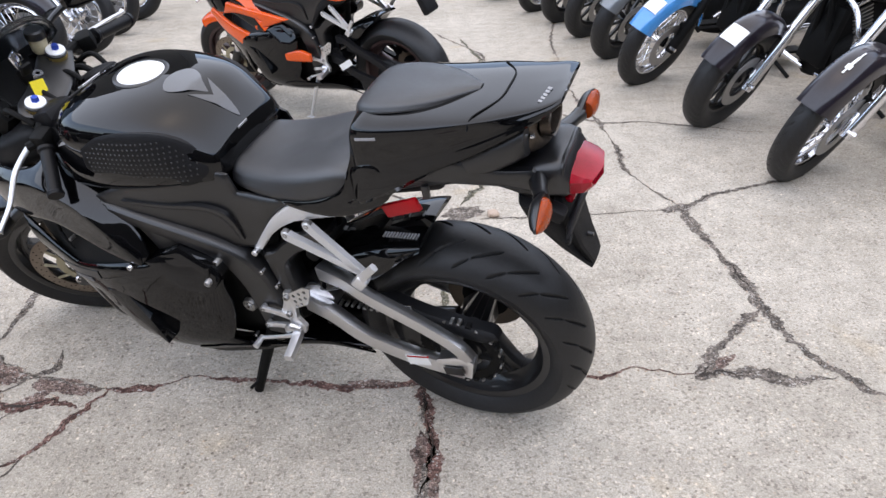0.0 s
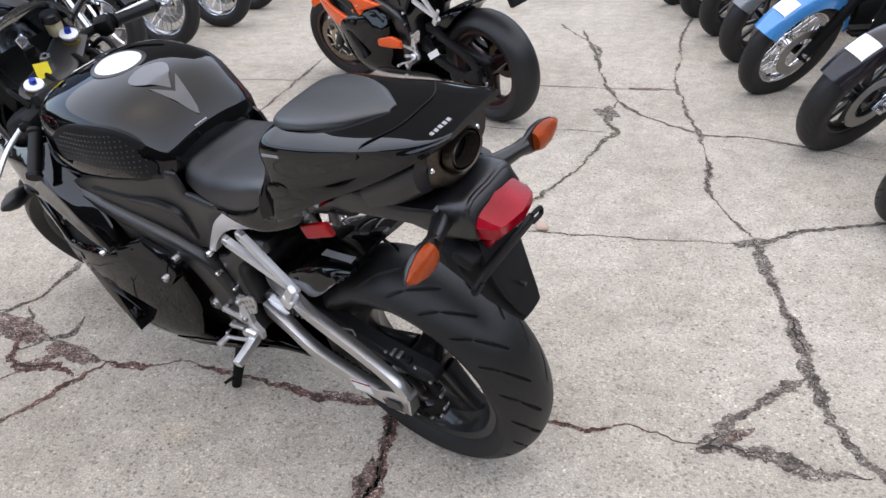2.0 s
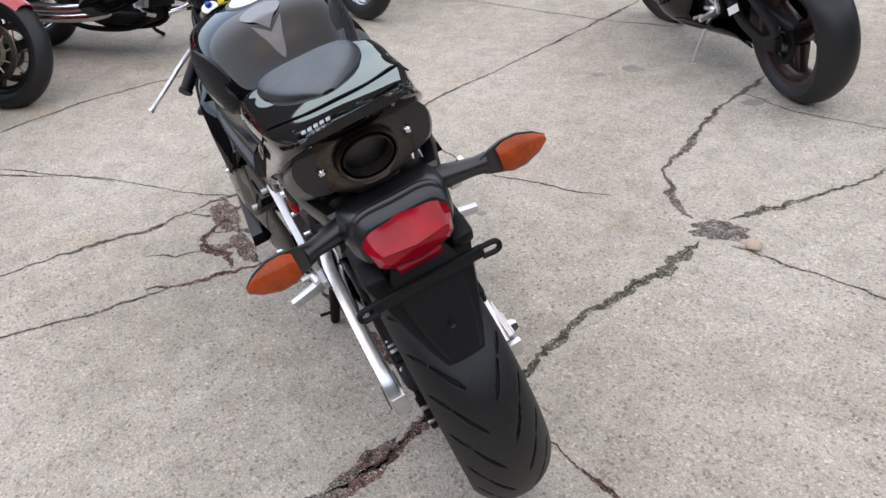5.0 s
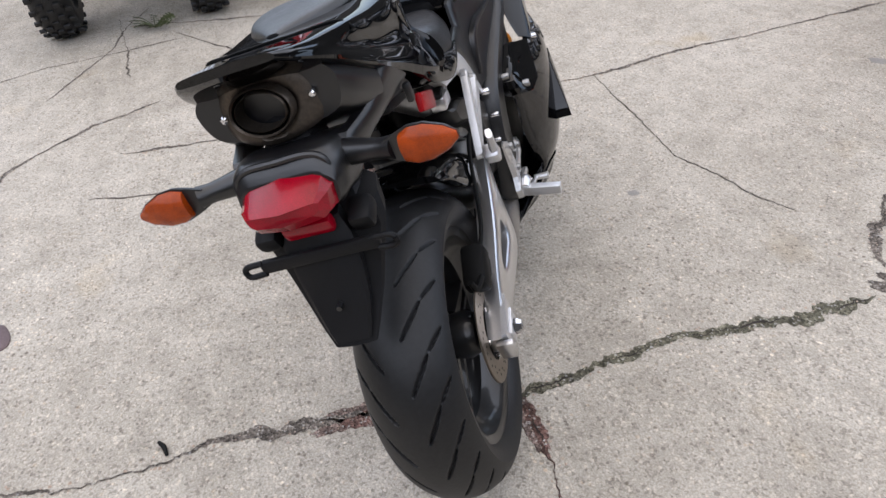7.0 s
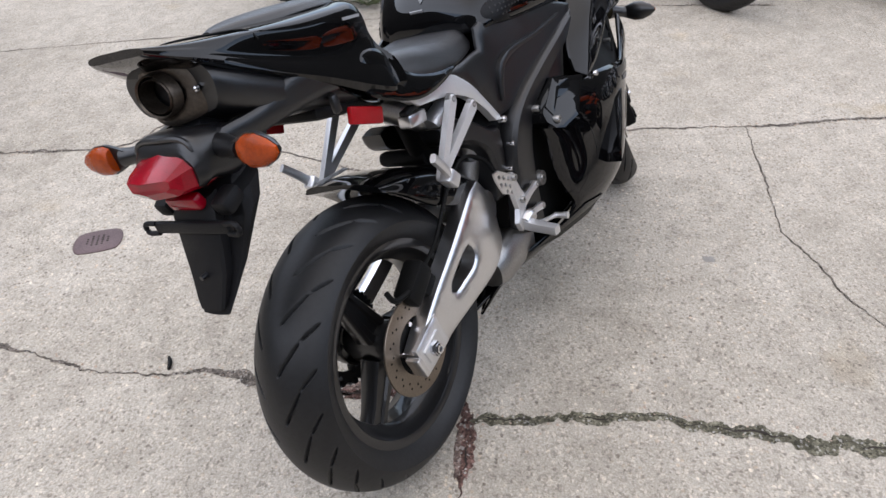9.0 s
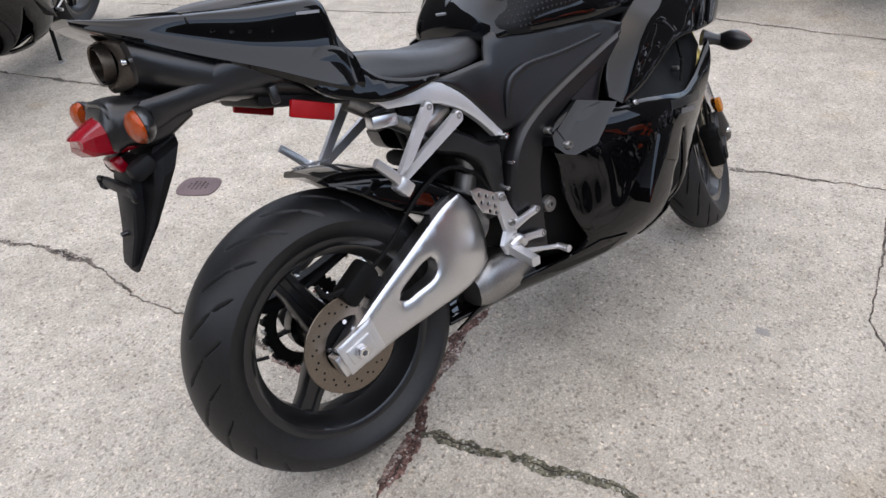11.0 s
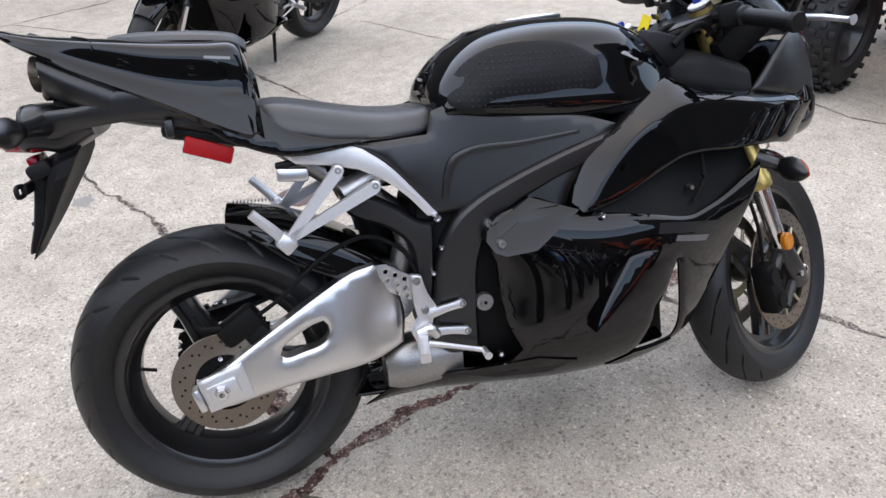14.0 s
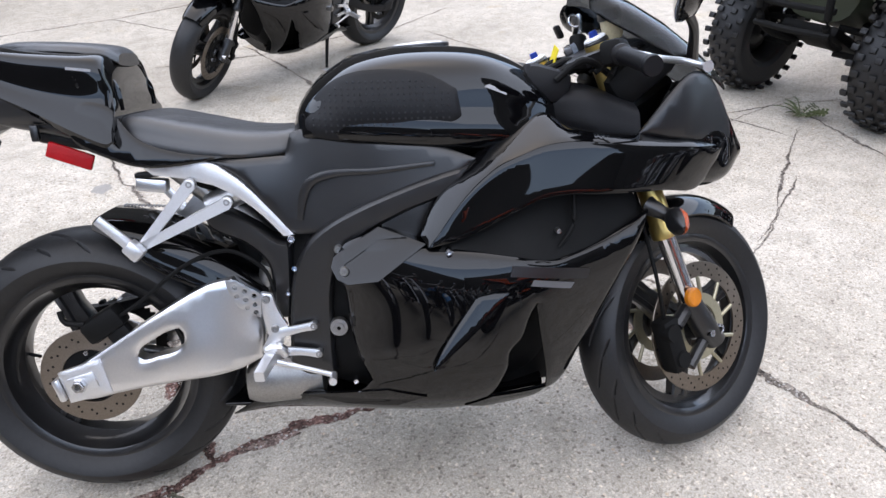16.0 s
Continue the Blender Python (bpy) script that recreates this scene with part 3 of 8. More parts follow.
def sport_wheel(parent, m, radius, width, rim, paint, start=0.0, rear=True, tread=True, label=""):
    """A wheel under a bike at the pose m: tyre, rim, hub and three broad spokes."""
    w = new("rear_wheel" if rear else "front_wheel")
    w.empty_display_size = 0.05
    w.parent, w.matrix_basis = parent, m
    part("tyre", tyre(radius, width, rim, 840 if tread else 96, (0.0065 if rear else 0.005) if tread else 0.0, 21 if rear else 18), RUBBER, w, "black road tyre with curved tread grooves")
    part("rim", rim_shape(rim, width), paint, w, label)
    hub = 0.05 if rear else 0.035
    part("hub", revolve([(0.018, -0.075), (hub * 0.8, -0.072), (hub, -0.05), (hub * 0.9, 0), (hub, 0.05), (hub * 0.8, 0.072), (0.018, 0.075)], 32), paint, w)
    for i in range(3):
        part("spoke", blade_spoke(rim, hub * 0.85, radians(start + 120 * i), 0.062, 0.05 if rear else 0.036), paint, w)
    valve = radians(start + 60)
    part("valve", tube([((rim - 0.035) * math.cos(valve), 0, (rim - 0.035) * math.sin(valve)), ((rim - 0.07) * math.cos(valve), -0.012, (rim - 0.07) * math.sin(valve))], 0.004, 8), GRIPPY, w)
    return w


def arc_shell(r0, a0, a1, half, drop, thick=0.004, n=18, across=9, r1=None, taper=None):
    """A mudguard: an arched strip round the y axis from angle a0 to a1 (degrees), its sides dropping towards the hub."""
    rings = []
    for i in range(n + 1):
        t = i / n
        a = radians(a0 + (a1 - a0) * t)
        r = r0 + ((r1 or r0) - r0) * t
        h = half * (taper(t) if taper else 1)
        top, low = [], []
        for j in range(across):
            s = -1 + 2 * j / (across - 1)
            d = drop * abs(s) ** 2.6
            top.append(((r - d) * math.cos(a), h * math.sin(s * 1.35) / math.sin(1.35), (r - d) * math.sin(a)))
            low.append(((r - d - thick) * math.cos(a), (h - thick * 0.6) * math.sin(s * 1.35) / math.sin(1.35), (r - d - thick) * math.sin(a)))
        rings.append(top + low[::-1])
    return ring_loft(rings)


# ---- the black sport motorcycle ----
WHEELBASE, REAR_R, FRONT_R = 1.361, 0.313, 0.296
REAR_AXLE, FRONT_AXLE = (0, 0, 0.3147), (WHEELBASE, 0, 0.283)
RAKE = radians(23.5)
UP_AXIS = Vector((-math.sin(RAKE), 0, math.cos(RAKE)))


def steering(degrees):
    """The turn of fork, bars and front wheel about the steering head."""
    p = Vector((1.082, 0, 0.9))
    return Matrix.Translation(p) @ Matrix.Rotation(radians(degrees), 4, UP_AXIS) @ Matrix.Translation(-p)


def fork_point(along, y, ahead=0.0):
    """A place on a fork leg, so far up from the front axle."""
    base = Vector(FRONT_AXLE) + Vector((-0.035 * math.cos(RAKE), 0, -0.035 * math.sin(RAKE)))
    return tuple(base + UP_AXIS * along + Vector((math.cos(RAKE), 0, math.sin(RAKE))) * (ahead + 0.066 * max(0, along - 0.05)) + Vector((0, y, 0)))


def sport_front(bike, steer, fork_paint, rim_paint, fender_paint, full):
    S = steering(steer)
    carrier = PALEGOLD if fork_paint is GOLD else DARK
    w = sport_wheel(bike, S @ Matrix.Translation(FRONT_AXLE), FRONT_R, 0.12, 0.216, rim_paint, 262, False, full)
    for side in (1, -1):
        y = side * 0.066
        part("brake_disc", brake_disc(0.155, 0.118, y), DISC, w, "drilled steel brake disc")
        part("disc_hole", disc_holes(0.153, 0.12, y, side, 22, 3), DARK, w)
        car = root_part("disc_carrier", w)
        part("ring", revolve([(0.055, y - 0.003), (0.055, y + 0.003), (0.08, y + 0.003), (0.08, y - 0.003)], 40, closed=True), carrier, car)
        for i in range(10):
            a = radians(36 * i + 8)
            part("arm", tube([(0.077 * math.cos(a), y, 0.077 * math.sin(a)), (0.12 * math.cos(a + 0.12), y, 0.12 * math.sin(a + 0.12))], 0.0048, 8), carrier, car)
    part("front_fender", arc_shell(0.318, 55, 152, 0.074, 0.05, n=26, across=13, taper=lambda t: 0.55 + 0.45 * math.sin(math.pi * min(1, 0.18 + t * 0.95))).turned(Matrix.Translation(FRONT_AXLE)), fender_paint, bike, m=S)
    for side in (1, -1):
        y = side * 0.102
        part("fork_outer", tube([fork_point(0.265, y), fork_point(0.29, y), fork_point(0.295, y), fork_point(0.71, y)], [0.03, 0.03, 0.0265, 0.0265], 20, smooth=0), fork_paint, bike, "gold upper fork tube", S)
        part("fork_inner", tube([fork_point(0.06, y), fork_point(0.27, y)], 0.0205, 18), CHROME, bike, "chrome fork slider", S)
        foot = tube([fork_point(-0.03, y, 0.03), fork_point(0.02, y, 0.015), fork_point(0.10, y, 0.0)], [0.026, 0.03, 0.026], 14)
        tube([fork_point(0.09, y, -0.005), fork_point(0.07, y, -0.06)], 0.016, 10, shape=foot)
        tube([fork_point(-0.01, y, -0.005), fork_point(-0.035, y, -0.07)], 0.014, 10, shape=foot)
        part("fork_foot", foot, SATIN, bike, m=S)
        cal = box(fork_point(0.035, y - side * 0.012, -0.085), (0.05, 0.05, 0.13), 0.012, Matrix.Rotation(-RAKE * 0.6, 4, "Y"))
        for k in (-0.035, 0.035):
            revolve([(0.0005, 0.03 * side), (0.019, 0.03 * side), (0.021, 0.022 * side), (0.021, 0)], 16, fork_point(0.035 + k, y - side * 0.012, -0.088), shape=cal)
        part("brake_caliper", cal, DARK, bike, "black radial brake caliper", S)
        part("axle_nut", revolve([(0.006, side * 0.128), (0.012, side * 0.128), (0.014, side * 0.122), (0.014, side * 0.1)], 12, FRONT_AXLE), CHROME, bike, m=S)
        part("fork_bolt", revolve([(0.0005, side * 0.031), (0.008, side * 0.031), (0.009, side * 0.02)], 10, fork_point(0.01, y, 0.004)), CHROME, bike, m=S)
        part("brake_hose", tube([fork_point(0.09, y * 0.9, -0.08), fork_point(0.2, y * 1.05, -0.07), fork_point(0.32, y * 0.8, -0.03), fork_point(0.45, y * 0.5, 0.02)], 0.0045, 8), DARK, bike, m=S)
    return S


def sport_bars(bike, S, full):
    for side in (1, -1):
        c = Vector(fork_point(0.715, side * 0.102))
        out = Vector((-0.05, 0.225, -0.068)) if side > 0 else Vector((-0.10, -0.24, -0.075))
        flare = 0.07 if side > 0 else 0.0
        part("clip_on_bar", tube([c + Vector((0.0, 0, -0.03)), c + Vector((0.0, side * 0.04, -0.03)) + out * 0.1, c + out * 0.55 + Vector((0, 0, -0.02))], 0.013, 10), DARK, bike, m=S)
        g0, g1 = c + out * 0.5 + Vector((0.0, 0, -0.015)), c + out * 1.04 + Vector((0.0, 0, -0.022))
        part("handlebar_grip", tube([g0, g0 + (g1 - g0) * 0.06, g0 + (g1 - g0) * 0.1, g0 + (g1 - g0) * 0.92, g0 + (g1 - g0) * 0.94, g1], [0.021, 0.021, 0.0165, 0.0165, 0.02, 0.018], 16, smooth=0), GRIPPY, bike, "black rubber handlebar grip", S)
        part("switch_housing", box(g0 - out * 0.12, (0.045, 0.05, 0.05), 0.012, Matrix.Rotation(side * -0.35, 4, "Z")), DARK, bike, m=S)
        pivot = g0 - out * 0.05 + Vector((0.045, 0, 0.0))
        part("lever_perch", tube([g0 - out * 0.12, pivot], 0.012, 8), DARK, bike, m=S)
        part("lever", tube([pivot, pivot + out * 0.25 + Vector((0.03 + flare * 0.2, 0, -0.004)), pivot + out * 0.62 + Vector((0.022 + flare * 0.6, 0, 0.002)), pivot + out * 0.84 + Vector((0.03 + flare * 0.9, 0, 0)), pivot + out * 0.9 + Vector((0.032 + flare, 0, 0))], [0.007, 0.0065, 0.006, 0.0055, 0.010], 10, flat=1.0), CAST, bike, "silver lever", S)
        if full:
            part("fork_top", revolve([(0.0005, 0.003), (0.023, 0.003), (0.026, 0.0), (0.0265, -0.04)], 24, axis="z").turned(Matrix.Translation(c) @ Matrix.Rotation(-RAKE, 4, "Y")), SATIN, bike, m=S)
            part("fork_cap", revolve([(0.0005, 0.01), (0.019, 0.01), (0.0235, 0.007), (0.024, 0.004), (0.02, 0.003)], 24, axis="z").turned(Matrix.Translation(c) @ Matrix.Rotation(-RAKE, 4, "Y")), WHITE, bike, "bright white fork cap", S)
            part("fork_adjuster", revolve([(0.0005, 0.022), (0.008, 0.022), (0.0095, 0.019), (0.0095, 0.009)], 6, axis="z").turned(Matrix.Translation(c) @ Matrix.Rotation(-RAKE, 4, "Y")), BLUE, bike, "blue fork adjuster", S)
    top = Vector(fork_point(0.702, 0))
    clamp = panel([(-0.135, -0.03), (-0.1, -0.045), (-0.04, -0.04), (0.04, -0.04), (0.1, -0.045), (0.135, -0.03), (0.135, 0.03), (0.1, 0.04), (0.035, 0.055), (-0.035, 0.055), (-0.1, 0.04), (-0.135, 0.03)], [(0, 0, 0)], 0.024, 0.004)
    clamp.turned(Matrix.Translation(top) @ Matrix.Rotation(-RAKE, 4, "Y") @ Matrix(((0, 0, -1, 0), (1, 0, 0, 0), (0, 1, 0, 0), (0, 0, 0, 1))))
    part("top_clamp", clamp, SATIN, bike, "black top triple clamp", S)
    part("steering_nut", revolve([(0.006, 0.03), (0.014, 0.03), (0.016, 0.024), (0.016, 0.0)], 6, axis="z").turned(Matrix.Translation(top + Vector((0.02, 0, 0))) @ Matrix.Rotation(-RAKE, 4, "Y")), CHROME, bike, m=S)


def sport_cables(bike, S):
    for y0, y1, r in ((0.13, 0.05, 0.005), (-0.13, -0.04, 0.005), (0.1, -0.06, 0.004), (-0.09, 0.08, 0.004)):
        part("control_cable", tube([(1.1, y0, 0.88), (1.19, y0 * 0.9, 0.93), (1.22, (y0 + y1) / 2, 0.89), (1.16, y1, 0.8), (1.08, y1, 0.74)], r, 8), DARK, bike)


def indicator(bike, c, out, back, stalk_from, label="amber turn signal in a black housing"):
    """A turn signal: leaf-shaped pod on a stalk. out: the way the pod points; back: the way its lens looks."""
    s = new("turn_signal")
    s.empty_display_size = 0.03
    s.parent = bike
    s["label"] = label
    o, b = Vector(out).normalized(), Vector(back).normalized()
    b = (b - o * b.dot(o)).normalized()
    u = o.cross(b)
    M = Matrix((o, b, u)).transposed().to_4x4()
    M.translation = Vector(c)
    shell, lens = [], []
    for t, w, d in ((-0.046, 0.013, 0.013), (-0.028, 0.02, 0.02), (-0.008, 0.026, 0.024), (0.014, 0.0255, 0.023), (0.038, 0.0165, 0.015), (0.053, 0.005, 0.005)):
        shell.append([(t, -d * math.cos(a) * 0.9 - 0.002 if math.cos(a) > 0 else -d * 0.05 * math.cos(a) - 0.002, w * math.sin(a)) for a in [2 * math.pi * k / 20 for k in range(20)]])
        lens.append([(max(t, -0.022) * 0.97 + 0.001, d * 0.75 * max(0, math.cos(a)) ** 0.8 - 0.001, w * 0.94 * math.sin(a)) for a in [2 * math.pi * k / 20 for k in range(20)]])
    part("housing", ring_loft(shell).turned(M), SATIN, s)
    part("lens", ring_loft(lens).turned(M), AMBER, s, "amber lens")
    a = M @ Vector((-0.035, -0.008, 0))
    m0 = Vector(stalk_from)
    part("stalk", tube([m0, m0 + (a - m0) * 0.35, m0 + (a - m0) * 0.75, a], [0.021, 0.017, 0.014, 0.016], 12), SATIN, s)
    return s


def sport_tank(bike, paint):
    """Fuel tank with knee hollows."""
    st = [
        (0.494, [(0, 0.828), (0.05, 0.826), (0.085, 0.817), (0.098, 0.806), (0.09, 0.79), (0, 0.785)]),
        (0.51, [(0, 0.862), (0.06, 0.858), (0.112, 0.842), (0.132, 0.812), (0.128, 0.785), (0, 0.78)]),
        (0.55, [(0, 0.902), (0.075, 0.896), (0.132, 0.872), (0.157, 0.826), (0.15, 0.785), (0, 0.775)]),
        (0.61, [(0, 0.936), (0.09, 0.928), (0.155, 0.9), (0.175, 0.838), (0.165, 0.775), (0, 0.765)]),
        (0.69, [(0, 0.951), (0.1, 0.943), (0.17, 0.912), (0.189, 0.842), (0.178, 0.765), (0, 0.755)]),
        (0.78, [(0, 0.952), (0.103, 0.945), (0.176, 0.914), (0.196, 0.842), (0.186, 0.755), (0, 0.745)]),
        (0.87, [(0, 0.941), (0.098, 0.936), (0.171, 0.906), (0.19, 0.838), (0.184, 0.75), (0, 0.735)]),
        (0.94, [(0, 0.916), (0.08, 0.913), (0.14, 0.888), (0.17, 0.825), (0.17, 0.75), (0, 0.73)]),
        (1.0, [(0, 0.88), (0.065, 0.878), (0.115, 0.858), (0.14, 0.812), (0.14, 0.755), (0, 0.74)]),
        (1.03, [(0, 0.852), (0.05, 0.85), (0.095, 0.836), (0.115, 0.805), (0.11, 0.77), (0, 0.755)]),
    ]
    return part("fuel_tank", loft(st, 5, 5), paint, bike, "gloss black fuel tank")


def tank_details(bike):
    pad = [(0.52, 0.815), (0.528, 0.845), (0.555, 0.877), (0.605, 0.904), (0.69, 0.91), (0.765, 0.897), (0.815, 0.868), (0.822, 0.82), (0.785, 0.785), (0.66, 0.779), (0.57, 0.786), (0.528, 0.795)]
    ctrl = [(0.51, 0.81, 0.137), (0.55, 0.82, 0.1605), (0.55, 0.865, 0.1375), (0.61, 0.83, 0.179), (0.61, 0.89, 0.162), (0.61, 0.785, 0.171), (0.69, 0.835, 0.193), (0.69, 0.905, 0.176), (0.69, 0.78, 0.184), (0.78, 0.835, 0.199), (0.78, 0.89, 0.188), (0.78, 0.78, 0.193), (0.82, 0.84, 0.199), (0.53, 0.85, 0.129)]
    both("tank_grip", panel(pad, [(a, b, c + 0.0035) for a, b, c in ctrl], 0.008, 0.003, 0.014), GRIPPY, bike, "black dotted rubber knee pad")
    surf = spline_surface([(a, b, c + 0.0035) for a, b, c in ctrl])
    dots = Shape()
    lp = curve_outline(pad)
    for i in range(26):
        for j in range(12):
            q = np.array([[0.515 + 0.0118 * i, 0.792 + 0.0112 * j - 0.0011 * i * 0.3]])
            if inside(lp, q)[0] and edge_distance(lp, q)[0] > 0.013:
                revolve([(0.0003, 0.0014), (0.0016, 0.0012), (0.0026, -0.0006)], 6, (q[0][0], surf(q)[0], q[0][1]), shape=dots)
    both("grip_dots", dots, SATIN, bike)
    cap = root_part("fuel_cap", bike)
    M = Matrix.Translation((0.757, 0, 0.9505)) @ Matrix.Rotation(radians(-2), 4, "Y")
    part("cap_ring", revolve([(0.054, 0.0), (0.0555, 0.004), (0.062, 0.004), (0.065, 0.002), (0.066, -0.01)], 48, axis="z").turned(M), SATIN, cap)
    part("cap_lid", revolve([(0.0005, 0.0075), (0.03, 0.0073), (0.05, 0.006), (0.0545, 0.003), (0.0545, -0.005)], 48, axis="z").turned(M), WHITE, cap, "pale silver-white fuel cap lid")
    part("key_flap", box((0, 0, 0.0078), (0.03, 0.016, 0.002), 0.001).turned(M), WHITE, cap)

    def on_tank(outline, mat, name, label, lift=0.0015):
        """A flat film laid on the tank's top rear, given by (along, half-across)."""
        top = [(0.50, 0.845), (0.51, 0.862), (0.55, 0.902), (0.61, 0.936), (0.69, 0.951), (0.78, 0.952)]
        lp = curve_outline(outline, 0.006)
        s = panel(outline, [(0, 0, 0)], 0.0015, 0.0, 0.012, fine=0.006)
        v = []
        for a, t, c in s.v:
            z = np.interp(a, [q[0] for q in top], [q[1] for q in top])
            half = np.interp(a, [0.5, 0.55, 0.61, 0.7], [0.075, 0.095, 0.105, 0.11])
            k = abs(c) / half
            z -= (0.008 * k ** 2 + 0.012 * max(0, k - 0.7) ** 1.0)
            slope = np.interp(a, [0.5, 0.55, 0.62, 0.7], [1.0, 0.8, 0.3, 0.0])
            v.append((a - slope * (lift + t + 0.0015) * 0.7, c, z + (lift + t + 0.0015) * (1 - 0.35 * slope)))
        s.v = v
        return part(name, s, mat, bike, label)

    on_tank([(0.673, -0.018), (0.675, 0), (0.673, 0.018), (0.655, 0.048), (0.645, 0.05), (0.618, 0.036), (0.605, 0.022), (0.578, 0), (0.605, -0.022), (0.618, -0.036), (0.645, -0.05), (0.655, -0.048)], PADGREY, "tank_film", "grey shield film on the tank")
    on_tank([(0.602, 0.037), (0.59, 0.024), (0.567, 0.0), (0.59, -0.024), (0.602, -0.037), (0.56, -0.022), (0.52, -0.006), (0.513, 0), (0.52, 0.006), (0.56, 0.022)], PADGREY, "tank_film", "grey V-shaped film on the tank")
    part("warning_strip", box((0.937, 0.002, 0.9195), (0.02, 0.062, 0.002), 0, Matrix.Rotation(radians(25), 4, "Y")), WHITE, bike, "white warning strip ahead of the fuel cap")
    part("tank_mark", box((0.5035, 0.011, 0.853), (0.003, 0.034, 0.005), 0, Matrix.Rotation(radians(-20), 4, "Y")), PALE, bike, "small pale plain bar of lettering")
    both("tank_mark", panel([(0.842, 0.893), (0.915, 0.861), (0.913, 0.85), (0.84, 0.881)], [(0.842, 0.893, 0.1815), (0.842, 0.88, 0.186), (0.88, 0.87, 0.184), (0.915, 0.862, 0.1705), (0.915, 0.85, 0.1755)], 0.004, 0, 0.01, fine=0.006), PALE, bike, "pale grey maker's mark as a plain bar")


def root_part(name, parent, m=None):
    ob = new(name)
    ob.empty_display_size = 0.03
    ob.parent = parent
    if m is not None:
        ob.matrix_basis = m
    return ob


def sport_seat(bike):
    st = [
        (0.15, [(0, 0.835), (0.05, 0.836), (0.085, 0.832), (0.10, 0.815), (0.1, 0.80), (0, 0.79)]),
        (0.165, [(0, 0.848), (0.06, 0.849), (0.108, 0.845), (0.124, 0.822), (0.12, 0.795), (0, 0.785)]),
        (0.21, [(0, 0.846), (0.065, 0.848), (0.12, 0.845), (0.137, 0.82), (0.132, 0.782), (0, 0.775)]),
        (0.29, [(0, 0.828), (0.065, 0.83), (0.122, 0.826), (0.142, 0.80), (0.137, 0.765), (0, 0.76)]),
        (0.38, [(0, 0.808), (0.06, 0.81), (0.108, 0.806), (0.13, 0.785), (0.128, 0.755), (0, 0.75)]),
        (0.45, [(0, 0.802), (0.055, 0.803), (0.095, 0.80), (0.116, 0.783), (0.116, 0.755), (0, 0.75)]),
        (0.49, [(0, 0.806), (0.05, 0.805), (0.085, 0.802), (0.105, 0.785), (0.104, 0.76), (0, 0.755)]),
        (0.505, [(0, 0.80), (0.04, 0.798), (0.07, 0.795), (0.09, 0.783), (0.088, 0.765), (0, 0.76)]),
    ]
    part("rider_seat", loft(st, 5, 5), VINYL, bike, "black vinyl rider's seat")


